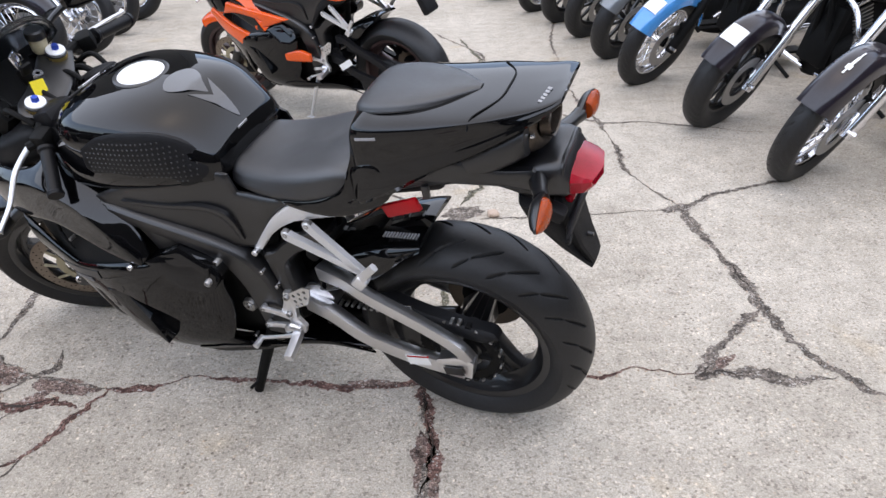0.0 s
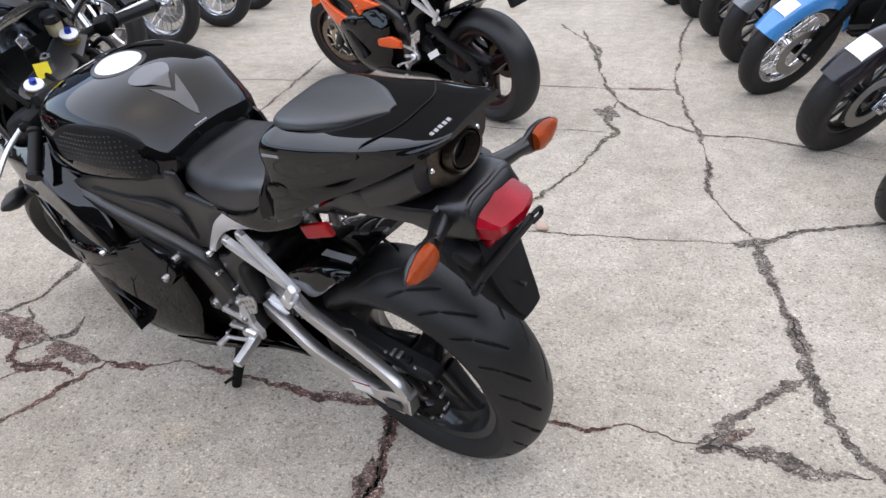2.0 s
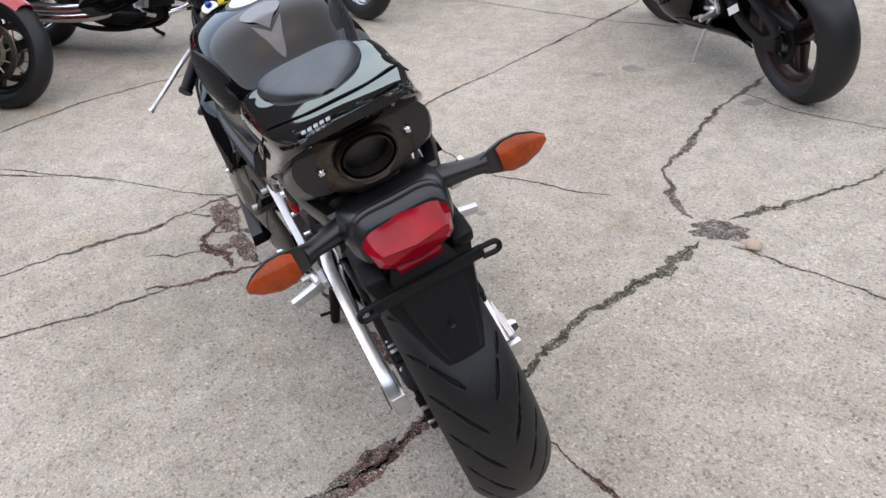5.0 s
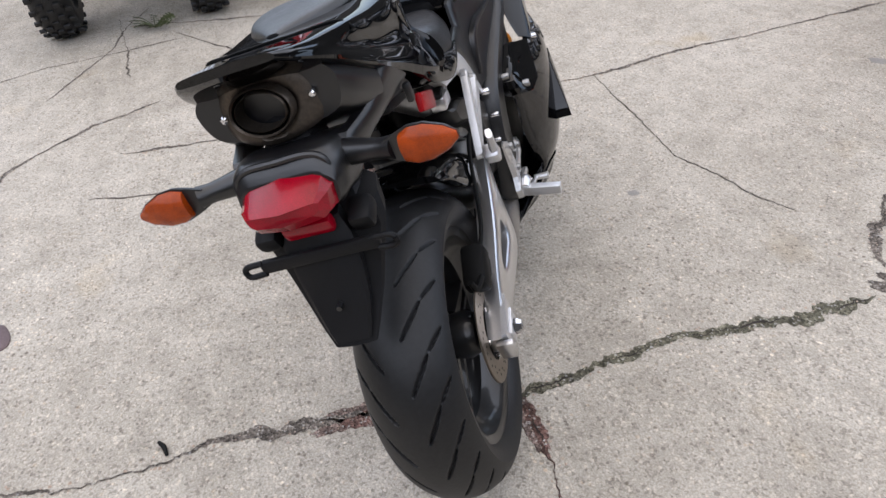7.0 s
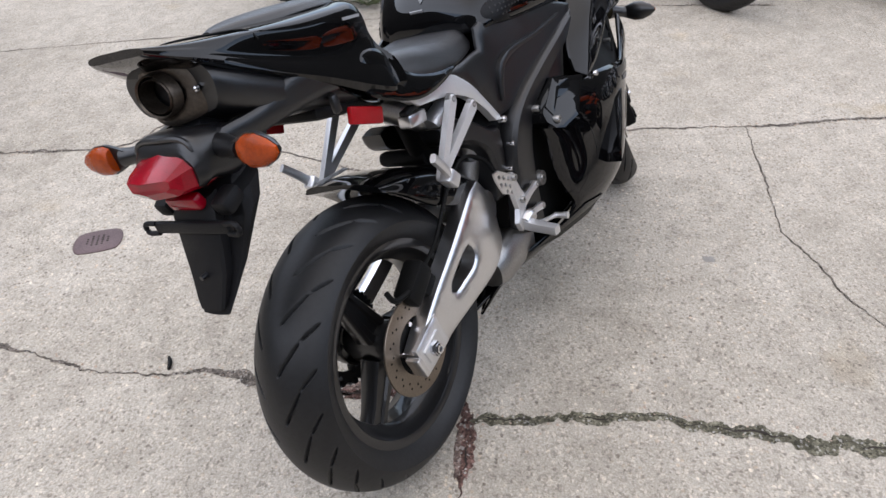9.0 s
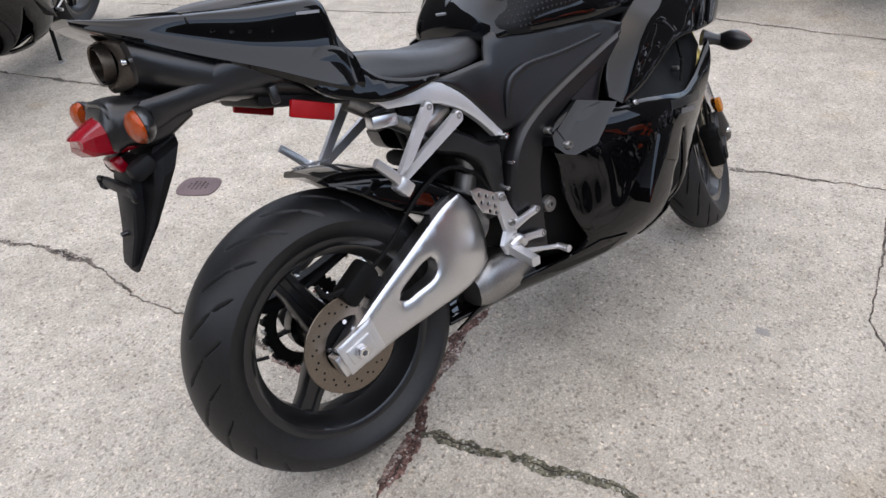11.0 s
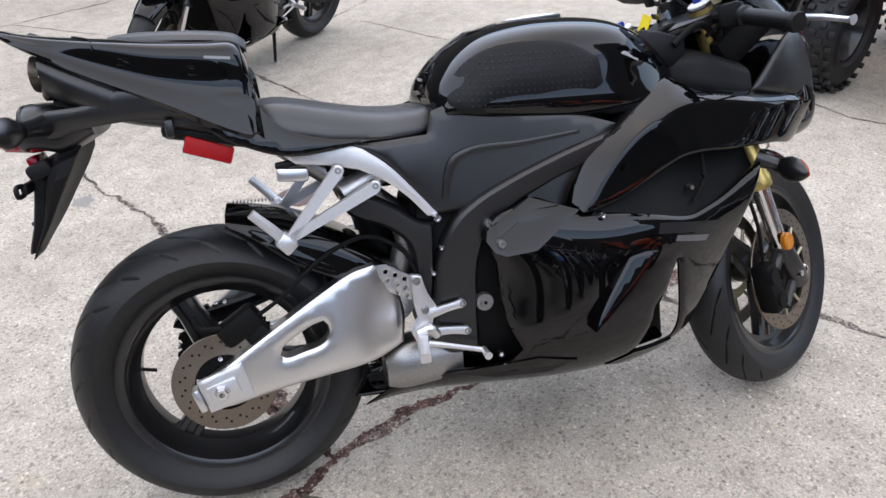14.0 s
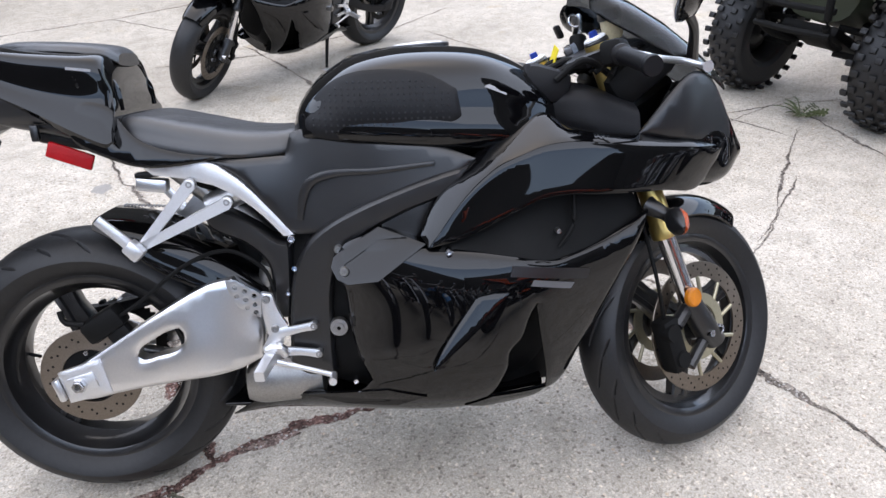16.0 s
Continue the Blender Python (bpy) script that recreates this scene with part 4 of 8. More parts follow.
def sport_tail(bike, paint, shroud, full):
    st = [
        (-0.252, [(0, 1.022), (0.03, 1.022), (0.058, 1.02), (0.064, 1.018), (0.067, 1.015), (0.06, 1.01), (0, 1.01)]),
        (-0.23, [(0, 1.016), (0.04, 1.015), (0.074, 1.013), (0.08, 1.009), (0.084, 1.003), (0.076, 0.994), (0, 0.992)]),
        (-0.18, [(0, 1.006), (0.05, 1.005), (0.088, 1.001), (0.096, 0.993), (0.101, 0.983), (0.098, 0.964), (0, 0.96)]),
        (-0.10, [(0, 0.995), (0.055, 0.994), (0.104, 0.988), (0.113, 0.978), (0.112, 0.95), (0.115, 0.918), (0, 0.91)]),
        (0.0, [(0, 0.982), (0.06, 0.981), (0.11, 0.974), (0.124, 0.957), (0.122, 0.912), (0.128, 0.866), (0, 0.855)]),
        (0.09, [(0, 0.974), (0.06, 0.973), (0.112, 0.966), (0.131, 0.948), (0.129, 0.89), (0.141, 0.81), (0, 0.8)]),
        (0.138, [(0, 0.97), (0.055, 0.969), (0.108, 0.961), (0.128, 0.94), (0.13, 0.88), (0.146, 0.785), (0, 0.78)]),
        (0.154, [(0, 0.95), (0.05, 0.948), (0.097, 0.937), (0.118, 0.917), (0.126, 0.868), (0.144, 0.79), (0, 0.785)]),
        (0.166, [(0, 0.885), (0.05, 0.883), (0.08, 0.878), (0.1, 0.87), (0.15, 0.85), (0.15, 0.79), (0, 0.785)]),
    ]
    part("tail_cowl", loft(st, 6, 4), paint, bike, "gloss black tail cowl ending in a sharp lip", sharp=30)
    both("tail_side", panel([(0.10, 0.88), (0.14, 0.875), (0.158, 0.862), (0.172, 0.838), (0.2, 0.807), (0.26, 0.782), (0.36, 0.764), (0.28, 0.754), (0.2, 0.755), (0.14, 0.775), (0.08, 0.81), (0.06, 0.86)],
                            [(0.1, 0.88, 0.135), (0.1, 0.81, 0.147), (0.16, 0.78, 0.153), (0.16, 0.86, 0.138), (0.25, 0.765, 0.16), (0.36, 0.76, 0.154), (0.06, 0.86, 0.133)], 0.005, 0.004), paint, bike)
    if full:
        cushion = [
            (-0.085, [(0, 0.9920), (0.0060, 0.9915), (0.0103, 0.9880), (0.0120, 0.9800), (0.0114, 0.9700), (0, 0.9670)]),
            (-0.06, [(0, 0.9945), (0.0150, 0.9940), (0.0258, 0.9905), (0.0300, 0.9825), (0.0285, 0.9725), (0, 0.9695)]),
            (-0.02, [(0, 0.9945), (0.0280, 0.9940), (0.0482, 0.9905), (0.0560, 0.9825), (0.0532, 0.9725), (0, 0.9695)]),
            (0.04, [(0, 0.9910), (0.0390, 0.9905), (0.0671, 0.9870), (0.0780, 0.9790), (0.0741, 0.9690), (0, 0.9660)]),
            (0.1, [(0, 0.9850), (0.0420, 0.9845), (0.0722, 0.9810), (0.0840, 0.9730), (0.0798, 0.9630), (0, 0.9600)]),
            (0.14, [(0, 0.9770), (0.0370, 0.9765), (0.0636, 0.9730), (0.0740, 0.9650), (0.0703, 0.9550), (0, 0.9520)]),
            (0.16, [(0, 0.9630), (0.0280, 0.9625), (0.0482, 0.9590), (0.0560, 0.9510), (0.0532, 0.9410), (0, 0.9380)]),
        ]
        cushion = [(x, [(y * 1.04, z + 0.004) for y, z in prof]) for x, prof in cushion]
        part("passenger_seat", loft(cushion, 5, 5), VINYL, bike, "black vinyl passenger seat pad")
        for side in (1, -1):
            part("seat_mark", box((0.108, side * 0.132, 0.94), (0.045, 0.002, 0.005), 0.0, Matrix.Rotation(radians(8), 4, "Y")), PALE, bike, "small pale plain bar of lettering")
        part("seam_line", tube([(-0.095, 0.118, 0.972), (-0.1, 0.1, 0.99), (-0.135, 0.05, 0.9995), (-0.14, 0, 1.0015), (-0.135, -0.05, 0.9995), (-0.1, -0.1, 0.99), (-0.095, -0.118, 0.972)], 0.0016, 6), DARK, bike)
        letters = Shape()
        for k in range(5):
            box((0, -0.018 + 0.009 * k, 0), (0.0075, 0.006, 0.0015), 0, shape=letters)
        part("tail_mark", letters.turned(Matrix.Translation((-0.218, 0.045, 1.0135)) @ Matrix.Rotation(radians(-10), 4, "X") @ Matrix.Rotation(radians(-8), 4, "Y") @ Matrix.Rotation(radians(-12), 4, "Z")), PALE, bike, "pale maker's mark as a row of plain bars")
        both("seat_strap", tube([(0.14, 0.09, 0.93), (0.158, 0.098, 0.90), (0.165, 0.1, 0.86)], [0.008, 0.01, 0.006], 8, flat=0.5), TAIL, bike)
    # exhaust shroud under the tail
    sh = [
        (-0.192, [(0, 0.985), (0.06, 0.983), (0.092, 0.97), (0.102, 0.945), (0.082, 0.908), (0, 0.897)]),
        (-0.15, [(0, 0.965), (0.06, 0.963), (0.1, 0.95), (0.113, 0.92), (0.092, 0.884), (0, 0.873)]),
        (-0.07, [(0, 0.93), (0.06, 0.928), (0.108, 0.91), (0.12, 0.88), (0.1, 0.846), (0, 0.838)]),
        (0.03, [(0, 0.87), (0.06, 0.87), (0.105, 0.86), (0.116, 0.845), (0.1, 0.82), (0, 0.812)]),
        (0.14, [(0, 0.83), (0.06, 0.83), (0.1, 0.82), (0.11, 0.805), (0.1, 0.785), (0, 0.78)]),
    ]
    part("exhaust_shroud", loft(sh, 5, 5), shroud, bike, "satin black exhaust shroud")
    arm = panel([(-0.235, 0.85), (-0.2, 0.88), (-0.13, 0.884), (-0.065, 0.904), (-0.025, 0.9), (0.03, 0.868), (0.07, 0.845), (0.03, 0.842), (-0.04, 0.848), (-0.1, 0.847), (-0.152, 0.842), (-0.19, 0.83), (-0.21, 0.828)],
                [(-0.23, 0.85, 0.08), (-0.13, 0.86, 0.108), (-0.05, 0.9, 0.126), (-0.05, 0.85, 0.12), (0.07, 0.845, 0.128)], 0.016, 0.006, corner=30)
    both("undertail_arm", arm, SATIN, bike, "satin black undertail arm")
    both("helmet_hook", box((0.004, 0.124, 0.828), (0.016, 0.012, 0.032), 0.004), SATIN, bike)
    if not full:
        return
    # exhaust outlet plate
    ex = root_part("exhaust_outlet", bike, Matrix.Translation((-0.224, 0, 0.964)) @ Matrix.Rotation(radians(4), 4, "Y"))
    plate = [(-0.082, -0.012), (-0.072, 0.018), (-0.04, 0.042), (0, 0.047), (0.04, 0.042), (0.072, 0.018), (0.082, -0.012), (0.068, -0.036), (0.035, -0.047), (-0.035, -0.047), (-0.068, -0.036)]
    hole = [(0.044 * math.cos(a), 0.033 * math.sin(a)) for a in [2 * math.pi * k / 16 for k in range(16)]]
    turn = Matrix(((0, -1, 0, 0), (1, 0, 0, 0), (0, 0, 1, 0), (0, 0, 0, 1)))
    heat = panel(plate, [(0, 0, 0)], 0.012, 0.006, holes=[hole]).turned(turn)
    heat.v = [(x + 5.0 * y * y, y, z) for x, y, z in heat.v]
    part("plate", heat, BROWNSTEEL, ex, "heat-browned steel exhaust plate")
    rings = []
    for dx, k in ((0.01, 1.0), (-0.006, 1.0), (-0.009, 0.96), (-0.006, 0.9), (0.03, 0.86), (0.09, 0.82)):
        rings.append([(dx, 0.045 * k * math.cos(a), 0.034 * k * math.sin(a)) for a in [2 * math.pi * q / 32 for q in range(32)]])
    part("outlet_lip", ring_loft(rings[:4], False), BROWNSTEEL, ex)
    part("outlet_pipe", ring_loft(rings[3:] + [[(0.092, 0.0004 * math.cos(a), 0.0004 * math.sin(a)) for a in [2 * math.pi * q / 32 for q in range(32)]]], False), SOOT_SHADE, ex)
    part("inner_lip", ring_loft([[(x, 0.037 * k * math.cos(a), 0.027 * k * math.sin(a)) for a in [2 * math.pi * q / 28 for q in range(28)]] for x, k in ((0.012, 1), (-0.006, 1), (-0.008, 0.95), (0.02, 0.92))], False), BROWNSTEEL, ex)
    for y in (-0.066, 0.066):
        part("plate_bolt", revolve([(0.0005, -0.008), (0.003, -0.008), (0.0055, -0.006), (0.006, -0.001)], 12, (5.0 * y * y, y, -0.002), axis="x"), CHROME, ex)
    muffler = [[(x, r * 1.15 * math.cos(a), z + r * 0.85 * math.sin(a)) for a in [2 * math.pi * q / 24 for q in range(24)]] for x, r, z in ((-0.15, 0.05, 0.925), (-0.1, 0.056, 0.9), (0.0, 0.056, 0.862), (0.1, 0.05, 0.826), (0.16, 0.03, 0.8))]
    part("muffler", ring_loft(muffler), STEEL, bike, "bare steel muffler body under the tail")
    # tail light, number plate holder, turn signals
    tl = root_part("tail_light", bike)
    lens = []
    for x, prof in ((-0.205, [(0, 0.884), (0.05, 0.883), (0.062, 0.876), (0.074, 0.85), (0.068, 0.814), (0.055, 0.808), (0, 0.808)]),
                    (-0.258, [(0, 0.877), (0.05, 0.876), (0.061, 0.871), (0.076, 0.85), (0.069, 0.812), (0.056, 0.806), (0, 0.805)]),
                    (-0.262, [(0, 0.873), (0.049, 0.872), (0.06, 0.868), (0.076, 0.849), (0.069, 0.813), (0.056, 0.807), (0, 0.806)]),
                    (-0.302, [(0, 0.854), (0.047, 0.854), (0.056, 0.853), (0.066, 0.847), (0.061, 0.82), (0.05, 0.814), (0, 0.813)]),
                    (-0.313, [(0, 0.847), (0.043, 0.847), (0.05, 0.846), (0.055, 0.843), (0.052, 0.833), (0.043, 0.829), (0, 0.828)])):
        half = [(x + 0.024 * (y / 0.076) ** 2, y * 0.94, 0.846 + (z - 0.846) * 0.92) for y, z in prof]
        lens.append(half + [(p, -y, z) for p, y, z in half[1:-1]][::-1])
    part("lens", ring_loft(lens), RED, tl, "deep red faceted tail light lens", sharp=18)
    part("hood", loft([
        (-0.264, [(0, 0.872), (0.04, 0.872), (0.058, 0.869), (0.074, 0.858), (0.077, 0.845), (0.066, 0.822), (0, 0.822)]),
        (-0.254, [(0, 0.886), (0.04, 0.886), (0.061, 0.883), (0.078, 0.868), (0.082, 0.846), (0.07, 0.817), (0, 0.815)]),
        (-0.238, [(0, 0.896), (0.045, 0.896), (0.07, 0.891), (0.087, 0.872), (0.088, 0.842), (0.075, 0.822), (0, 0.818)]),
        (-0.19, [(0, 0.89), (0.05, 0.889), (0.078, 0.884), (0.094, 0.866), (0.09, 0.836), (0.075, 0.81), (0, 0.805)]),
        (-0.13, [(0, 0.866), (0.05, 0.865), (0.08, 0.862), (0.1, 0.853), (0.1, 0.842), (0.08, 0.835), (0, 0.83)])], 4, 4).turned(Matrix(((1, 0, 0, 0), (0, 0.9, 0, 0), (0, 0, 1, -0.004), (0, 0, 0, 1)))), SATIN, tl, "satin black hood over the tail light")
    rim = [(-0.25, 0.076, 0.862), (-0.25, 0.068, 0.884), (-0.25, 0.045, 0.893), (-0.252, 0, 0.894), (-0.25, -0.045, 0.893), (-0.25, -0.068, 0.884), (-0.25, -0.076, 0.862)]
    part("hood_rim", tube([(x, y * 0.9, z - 0.006) for x, y, z in rim], 0.005, 8, up=(1, 0, 0)), SATIN, tl)
    part("neck", tube([(-0.17, 0, 0.87), (-0.165, 0, 0.9), (-0.15, 0, 0.94)], [0.042, 0.032, 0.04], 14, 1.0, square=True), MATT, tl)
    part("plate_lamp", box((-0.256, 0, 0.789), (0.02, 0.074, 0.026), 0.006, Matrix.Rotation(radians(-20), 4, "Y")), RED, tl, "small dark red lens")
    indicator(bike, (-0.243, 0.173, 0.861), (-0.1, 1, 0.02), (-1, 0, 0.0), (-0.205, 0.07, 0.856))
    indicator(bike, (-0.243, -0.183, 0.857), (-0.1, -1, 0.02), (-1, 0, 0.0), (-0.205, -0.07, 0.856))
    flap = root_part("mudflap", bike)
    rings = []
    for x, z, w, d in ((-0.185, 0.82, 0.06, 0.05), (-0.2, 0.797, 0.068, 0.075), (-0.208, 0.785, 0.09, 0.08), (-0.22, 0.755, 0.093, 0.066), (-0.238, 0.715, 0.078, 0.044), (-0.258, 0.675, 0.064, 0.026), (-0.284, 0.635, 0.046, 0.013), (-0.3, 0.61, 0.033, 0.008)):
        rings.append([(x + dx * d, y * w, z + dx * d * 0.35) for dx, y in ((-0.35, -0.55), (-0.45, 0), (-0.35, 0.55), (-0.15, 0.92), (0.1, 1.0), (0.45, 0.97), (0.5, 0.9), (0.35, 0.6), (0.25, 0), (0.35, -0.6), (0.5, -0.9), (0.45, -0.97), (0.1, -1.0), (-0.15, -0.92))])
    part("flap", ring_loft(rings), MATT, flap, "black plastic rear mudflap", sharp=28)
    spine = []
    for x, z, w in ((-0.236, 0.79, 0.04), (-0.25, 0.765, 0.052), (-0.262, 0.715, 0.05), (-0.275, 0.672, 0.044), (-0.291, 0.636, 0.034), (-0.297, 0.62, 0.028)):
        spine.append([(x - 0.005, -w, z), (x - 0.009, -w * 0.86, z), (x - 0.01, 0, z), (x - 0.009, w * 0.86, z), (x - 0.005, w, z), (x + 0.012, w, z + 0.004), (x + 0.012, -w, z + 0.004)])
    part("centre_panel", ring_loft(spine), MATT, flap, sharp=28)
    both("shoulder", box((-0.236, 0.071, 0.78), (0.045, 0.036, 0.03), 0.009, Matrix.Rotation(radians(-22), 4, "Y")), MATT, flap)
    part("stud", revolve([(0.0005, -0.006), (0.004, -0.006), (0.005, 0.008)], 10, (-0.29, 0, 0.673), "x"), SATIN, flap)
    part("plate_bracket", box((-0.267, 0, 0.75), (0.012, 0.18, 0.02), 0.004), MATT, flap)
    for side in (1, -1):
        part("plate_loop", tube([(-0.27, side * 0.085, 0.758), (-0.272, side * 0.108, 0.758), (-0.272, side * 0.114, 0.749), (-0.272, side * 0.108, 0.741), (-0.27, side * 0.085, 0.741)], 0.0045, 8), MATT, flap)
    both("side_reflector", box((0.063, 0.128, 0.782), (0.088, 0.012, 0.031), 0.004, Matrix.Rotation(radians(22), 4, "Y")), REFLECT, bike, "red rectangular side reflector")
    part("undertray", box((0.08, 0, 0.8), (0.2, 0.19, 0.03), 0.012, Matrix.Rotation(radians(14), 4, "Y")), MATT, bike)


def sport_frame(bike, full, spar_mat, sub_mat):
    """Subframe, frame covers, swingarm, foot rests."""
    both("subframe", panel([(0.167, 0.776), (0.295, 0.768), (0.342, 0.748), (0.386, 0.712), (0.43, 0.66), (0.477, 0.6), (0.455, 0.6), (0.418, 0.645), (0.372, 0.686), (0.33, 0.711), (0.275, 0.726), (0.214, 0.736)],
                           [(0.15, 0.77, 0.128), (0.277, 0.74, 0.146), (0.385, 0.68, 0.152), (0.456, 0.59, 0.15), (0.3, 0.7, 0.15)], 0.02, 0.003, corner=15), sub_mat, bike, "silver painted rear subframe plate")
    cover = [(0.28, 0.77), (0.35, 0.758), (0.473, 0.757), (0.487, 0.8), (0.52, 0.808), (0.65, 0.79), (0.768, 0.767), (0.845, 0.738), (0.80, 0.69), (0.762, 0.656), (0.722, 0.58), (0.64, 0.585), (0.57, 0.58), (0.52, 0.6), (0.468, 0.605), (0.43, 0.655), (0.382, 0.718), (0.33, 0.75)]
    both("side_cover", panel(cover, [(0.28, 0.77, 0.14), (0.45, 0.76, 0.14), (0.5, 0.8, 0.14), (0.65, 0.79, 0.176), (0.77, 0.767, 0.195), (0.84, 0.738, 0.208), (0.72, 0.59, 0.205), (0.57, 0.58, 0.17), (0.47, 0.61, 0.15), (0.4, 0.7, 0.15), (0.55, 0.7, 0.158)], 0.006, 0.006), SATIN, bike, "satin black side cover")
    spar = [(0.44, 0.33), (0.452, 0.44), (0.47, 0.53), (0.505, 0.59), (0.55, 0.625), (0.61, 0.655), (0.70, 0.69), (0.77, 0.712), (0.835, 0.728), (0.80, 0.682), (0.70, 0.64), (0.63, 0.605), (0.575, 0.565), (0.548, 0.5), (0.538, 0.4), (0.535, 0.3), (0.47, 0.3)]
    both("frame_spar", panel(spar, [(0.45, 0.33, 0.158), (0.54, 0.3, 0.165), (0.5, 0.42, 0.166), (0.52, 0.54, 0.176), (0.62, 0.63, 0.197), (0.74, 0.69, 0.214), (0.83, 0.72, 0.217)], 0.03, 0.012), spar_mat, bike, "satin black aluminium frame spar")
    both("inner_spar", panel([(0.487, 0.632), (0.495, 0.68), (0.51, 0.71), (0.545, 0.726), (0.65, 0.729), (0.765, 0.738), (0.765, 0.73), (0.66, 0.719), (0.56, 0.714), (0.525, 0.7), (0.508, 0.67), (0.497, 0.63)],
                             [(0.49, 0.64, 0.16), (0.51, 0.7, 0.165), (0.65, 0.72, 0.189), (0.765, 0.735, 0.209)], 0.012, 0.003, 0.012), spar_mat, bike)
    hose = panel([(0.29, 0.655), (0.34, 0.655), (0.4, 0.622), (0.44, 0.59), (0.468, 0.585), (0.462, 0.5), (0.452, 0.42), (0.41, 0.42), (0.418, 0.5), (0.41, 0.545), (0.375, 0.58), (0.3, 0.62)], [(0.29, 0.64, 0.115), (0.4, 0.6, 0.135), (0.44, 0.5, 0.14), (0.43, 0.42, 0.135)], 0.05, 0.014)
    both("rear_spar", hose, spar_mat, bike)
    part("engine", loft([
        (0.44, [(0, 0.62), (0.06, 0.62), (0.11, 0.58), (0.125, 0.45), (0.1, 0.32), (0, 0.3)]),
        (0.55, [(0, 0.7), (0.08, 0.7), (0.135, 0.62), (0.15, 0.45), (0.13, 0.27), (0, 0.25)]),
        (0.75, [(0, 0.74), (0.1, 0.74), (0.16, 0.66), (0.17, 0.45), (0.14, 0.24), (0, 0.22)]),
        (0.95, [(0, 0.72), (0.1, 0.72), (0.16, 0.64), (0.17, 0.45), (0.11, 0.25), (0, 0.23)]),
        (1.03, [(0, 0.68), (0.08, 0.68), (0.13, 0.6), (0.13, 0.45), (0.08, 0.32), (0, 0.3)])]), DARK, bike, "black engine behind the fairing")
    part("shock_reservoir", tube([(0.30, -0.075, 0.655), (0.38, -0.075, 0.69)], 0.026, 18), CAST, bike)
    part("rear_shock", tube([(0.33, 0, 0.70), (0.40, 0, 0.40)], 0.035, 16), DARK, bike)
    part("under_seat_box", box((0.35, 0, 0.715), (0.15, 0.16, 0.09), 0.02, Matrix.Rotation(radians(20), 4, "Y")), DARK, bike)
    if full:
        part("canister", tube([(0.346, 0.114, 0.571), (0.345, 0.1, 0.572), (0.338, -0.02, 0.576)], [0.016, 0.019, 0.019], 16, smooth=0), DARK, bike, "small black canister above the hugger")
        part("tie_bracket", box((0.205, -0.115, 0.715), (0.06, 0.03, 0.026), 0.005, Matrix.Rotation(radians(8), 4, "Y")), ALU, bike)
        part("rubber_stop", box((0.2, -0.118, 0.736), (0.05, 0.02, 0.012), 0.004, Matrix.Rotation(radians(-3), 4, "Y")), GRIPPY, bike)
    # swingarm
    metal, block = (ALU, CAST) if full else (MATT, MATT)
    right = panel([(-0.04, 0.325), (0.02, 0.36), (0.12, 0.418), (0.22, 0.474), (0.29, 0.506), (0.335, 0.513), (0.372, 0.46), (0.388, 0.4), (0.378, 0.335), (0.33, 0.318), (0.2, 0.303), (0.06, 0.282), (0.02, 0.275), (-0.02, 0.275), (-0.036, 0.295)],
                  [(-0.04, 0.31, 0.135), (0.1, 0.4, 0.136), (0.1, 0.29, 0.136), (0.22, 0.46, 0.142), (0.25, 0.38, 0.15), (0.3, 0.31, 0.145), (0.33, 0.49, 0.135), (0.385, 0.39, 0.122)], 0.034, 0.005,
                  holes=[[(0.122, 0.363), (0.13, 0.379), (0.16, 0.398), (0.195, 0.416), (0.218, 0.421), (0.226, 0.411), (0.225, 0.388), (0.212, 0.374), (0.17, 0.362), (0.133, 0.355)]])
    arm = root_part("swingarm", bike)
    part("right_arm", flipped(right), metal, arm, "brushed aluminium swingarm")
    part("axle_block", flipped(panel([(-0.045, 0.34), (0.045, 0.365), (0.06, 0.288), (-0.03, 0.272)], [(0, 0.316, 0.139)], 0.01, 0.003)), block, arm)
    part("axle_plate", box((0.004, -0.141, 0.316), (0.06, 0.006, 0.036), 0.003, Matrix.Rotation(radians(-14), 4, "Y")), block, arm)
    part("axle_nut", revolve([(0.006, -0.16), (0.011, -0.16), (0.012, -0.155), (0.014, -0.155), (0.016, -0.148), (0.016, -0.13)], 6, REAR_AXLE), CHROME, arm)
    part("adjuster", box((-0.046, -0.128, 0.303), (0.014, 0.034, 0.05), 0.004, Matrix.Rotation(radians(-14), 4, "Y")), metal, arm)
    up = tube([(0.34, 0.105, 0.52), (0.26, 0.125, 0.52), (0.2, 0.135, 0.495), (0.06, 0.138, 0.43), (-0.01, 0.138, 0.385), (-0.035, 0.138, 0.35)], [0.022, 0.02, 0.018, 0.017, 0.017, 0.018], 12, 0.75, square=True)
    low = tube([(0.40, 0.115, 0.41), (0.32, 0.13, 0.395), (0.24, 0.138, 0.35), (0.12, 0.138, 0.315), (0.02, 0.138, 0.305), (-0.02, 0.138, 0.305)], [0.026, 0.024, 0.022, 0.022, 0.023, 0.024], 12, 0.62, square=True)
    part("left_upper_arm", up, metal, arm)
    part("left_lower_arm", low, metal, arm)
    part("left_axle_block", flipped(flipped(panel([(-0.05, 0.345), (-0.025, 0.355), (0.045, 0.332), (0.055, 0.288), (-0.04, 0.286)], [(0, 0.316, 0.153)], 0.03, 0.004))), metal, arm)
    part("cross_tube", tube([(0.37, -0.11, 0.42), (0.37, 0.11, 0.42)], 0.045, 16), metal, arm)
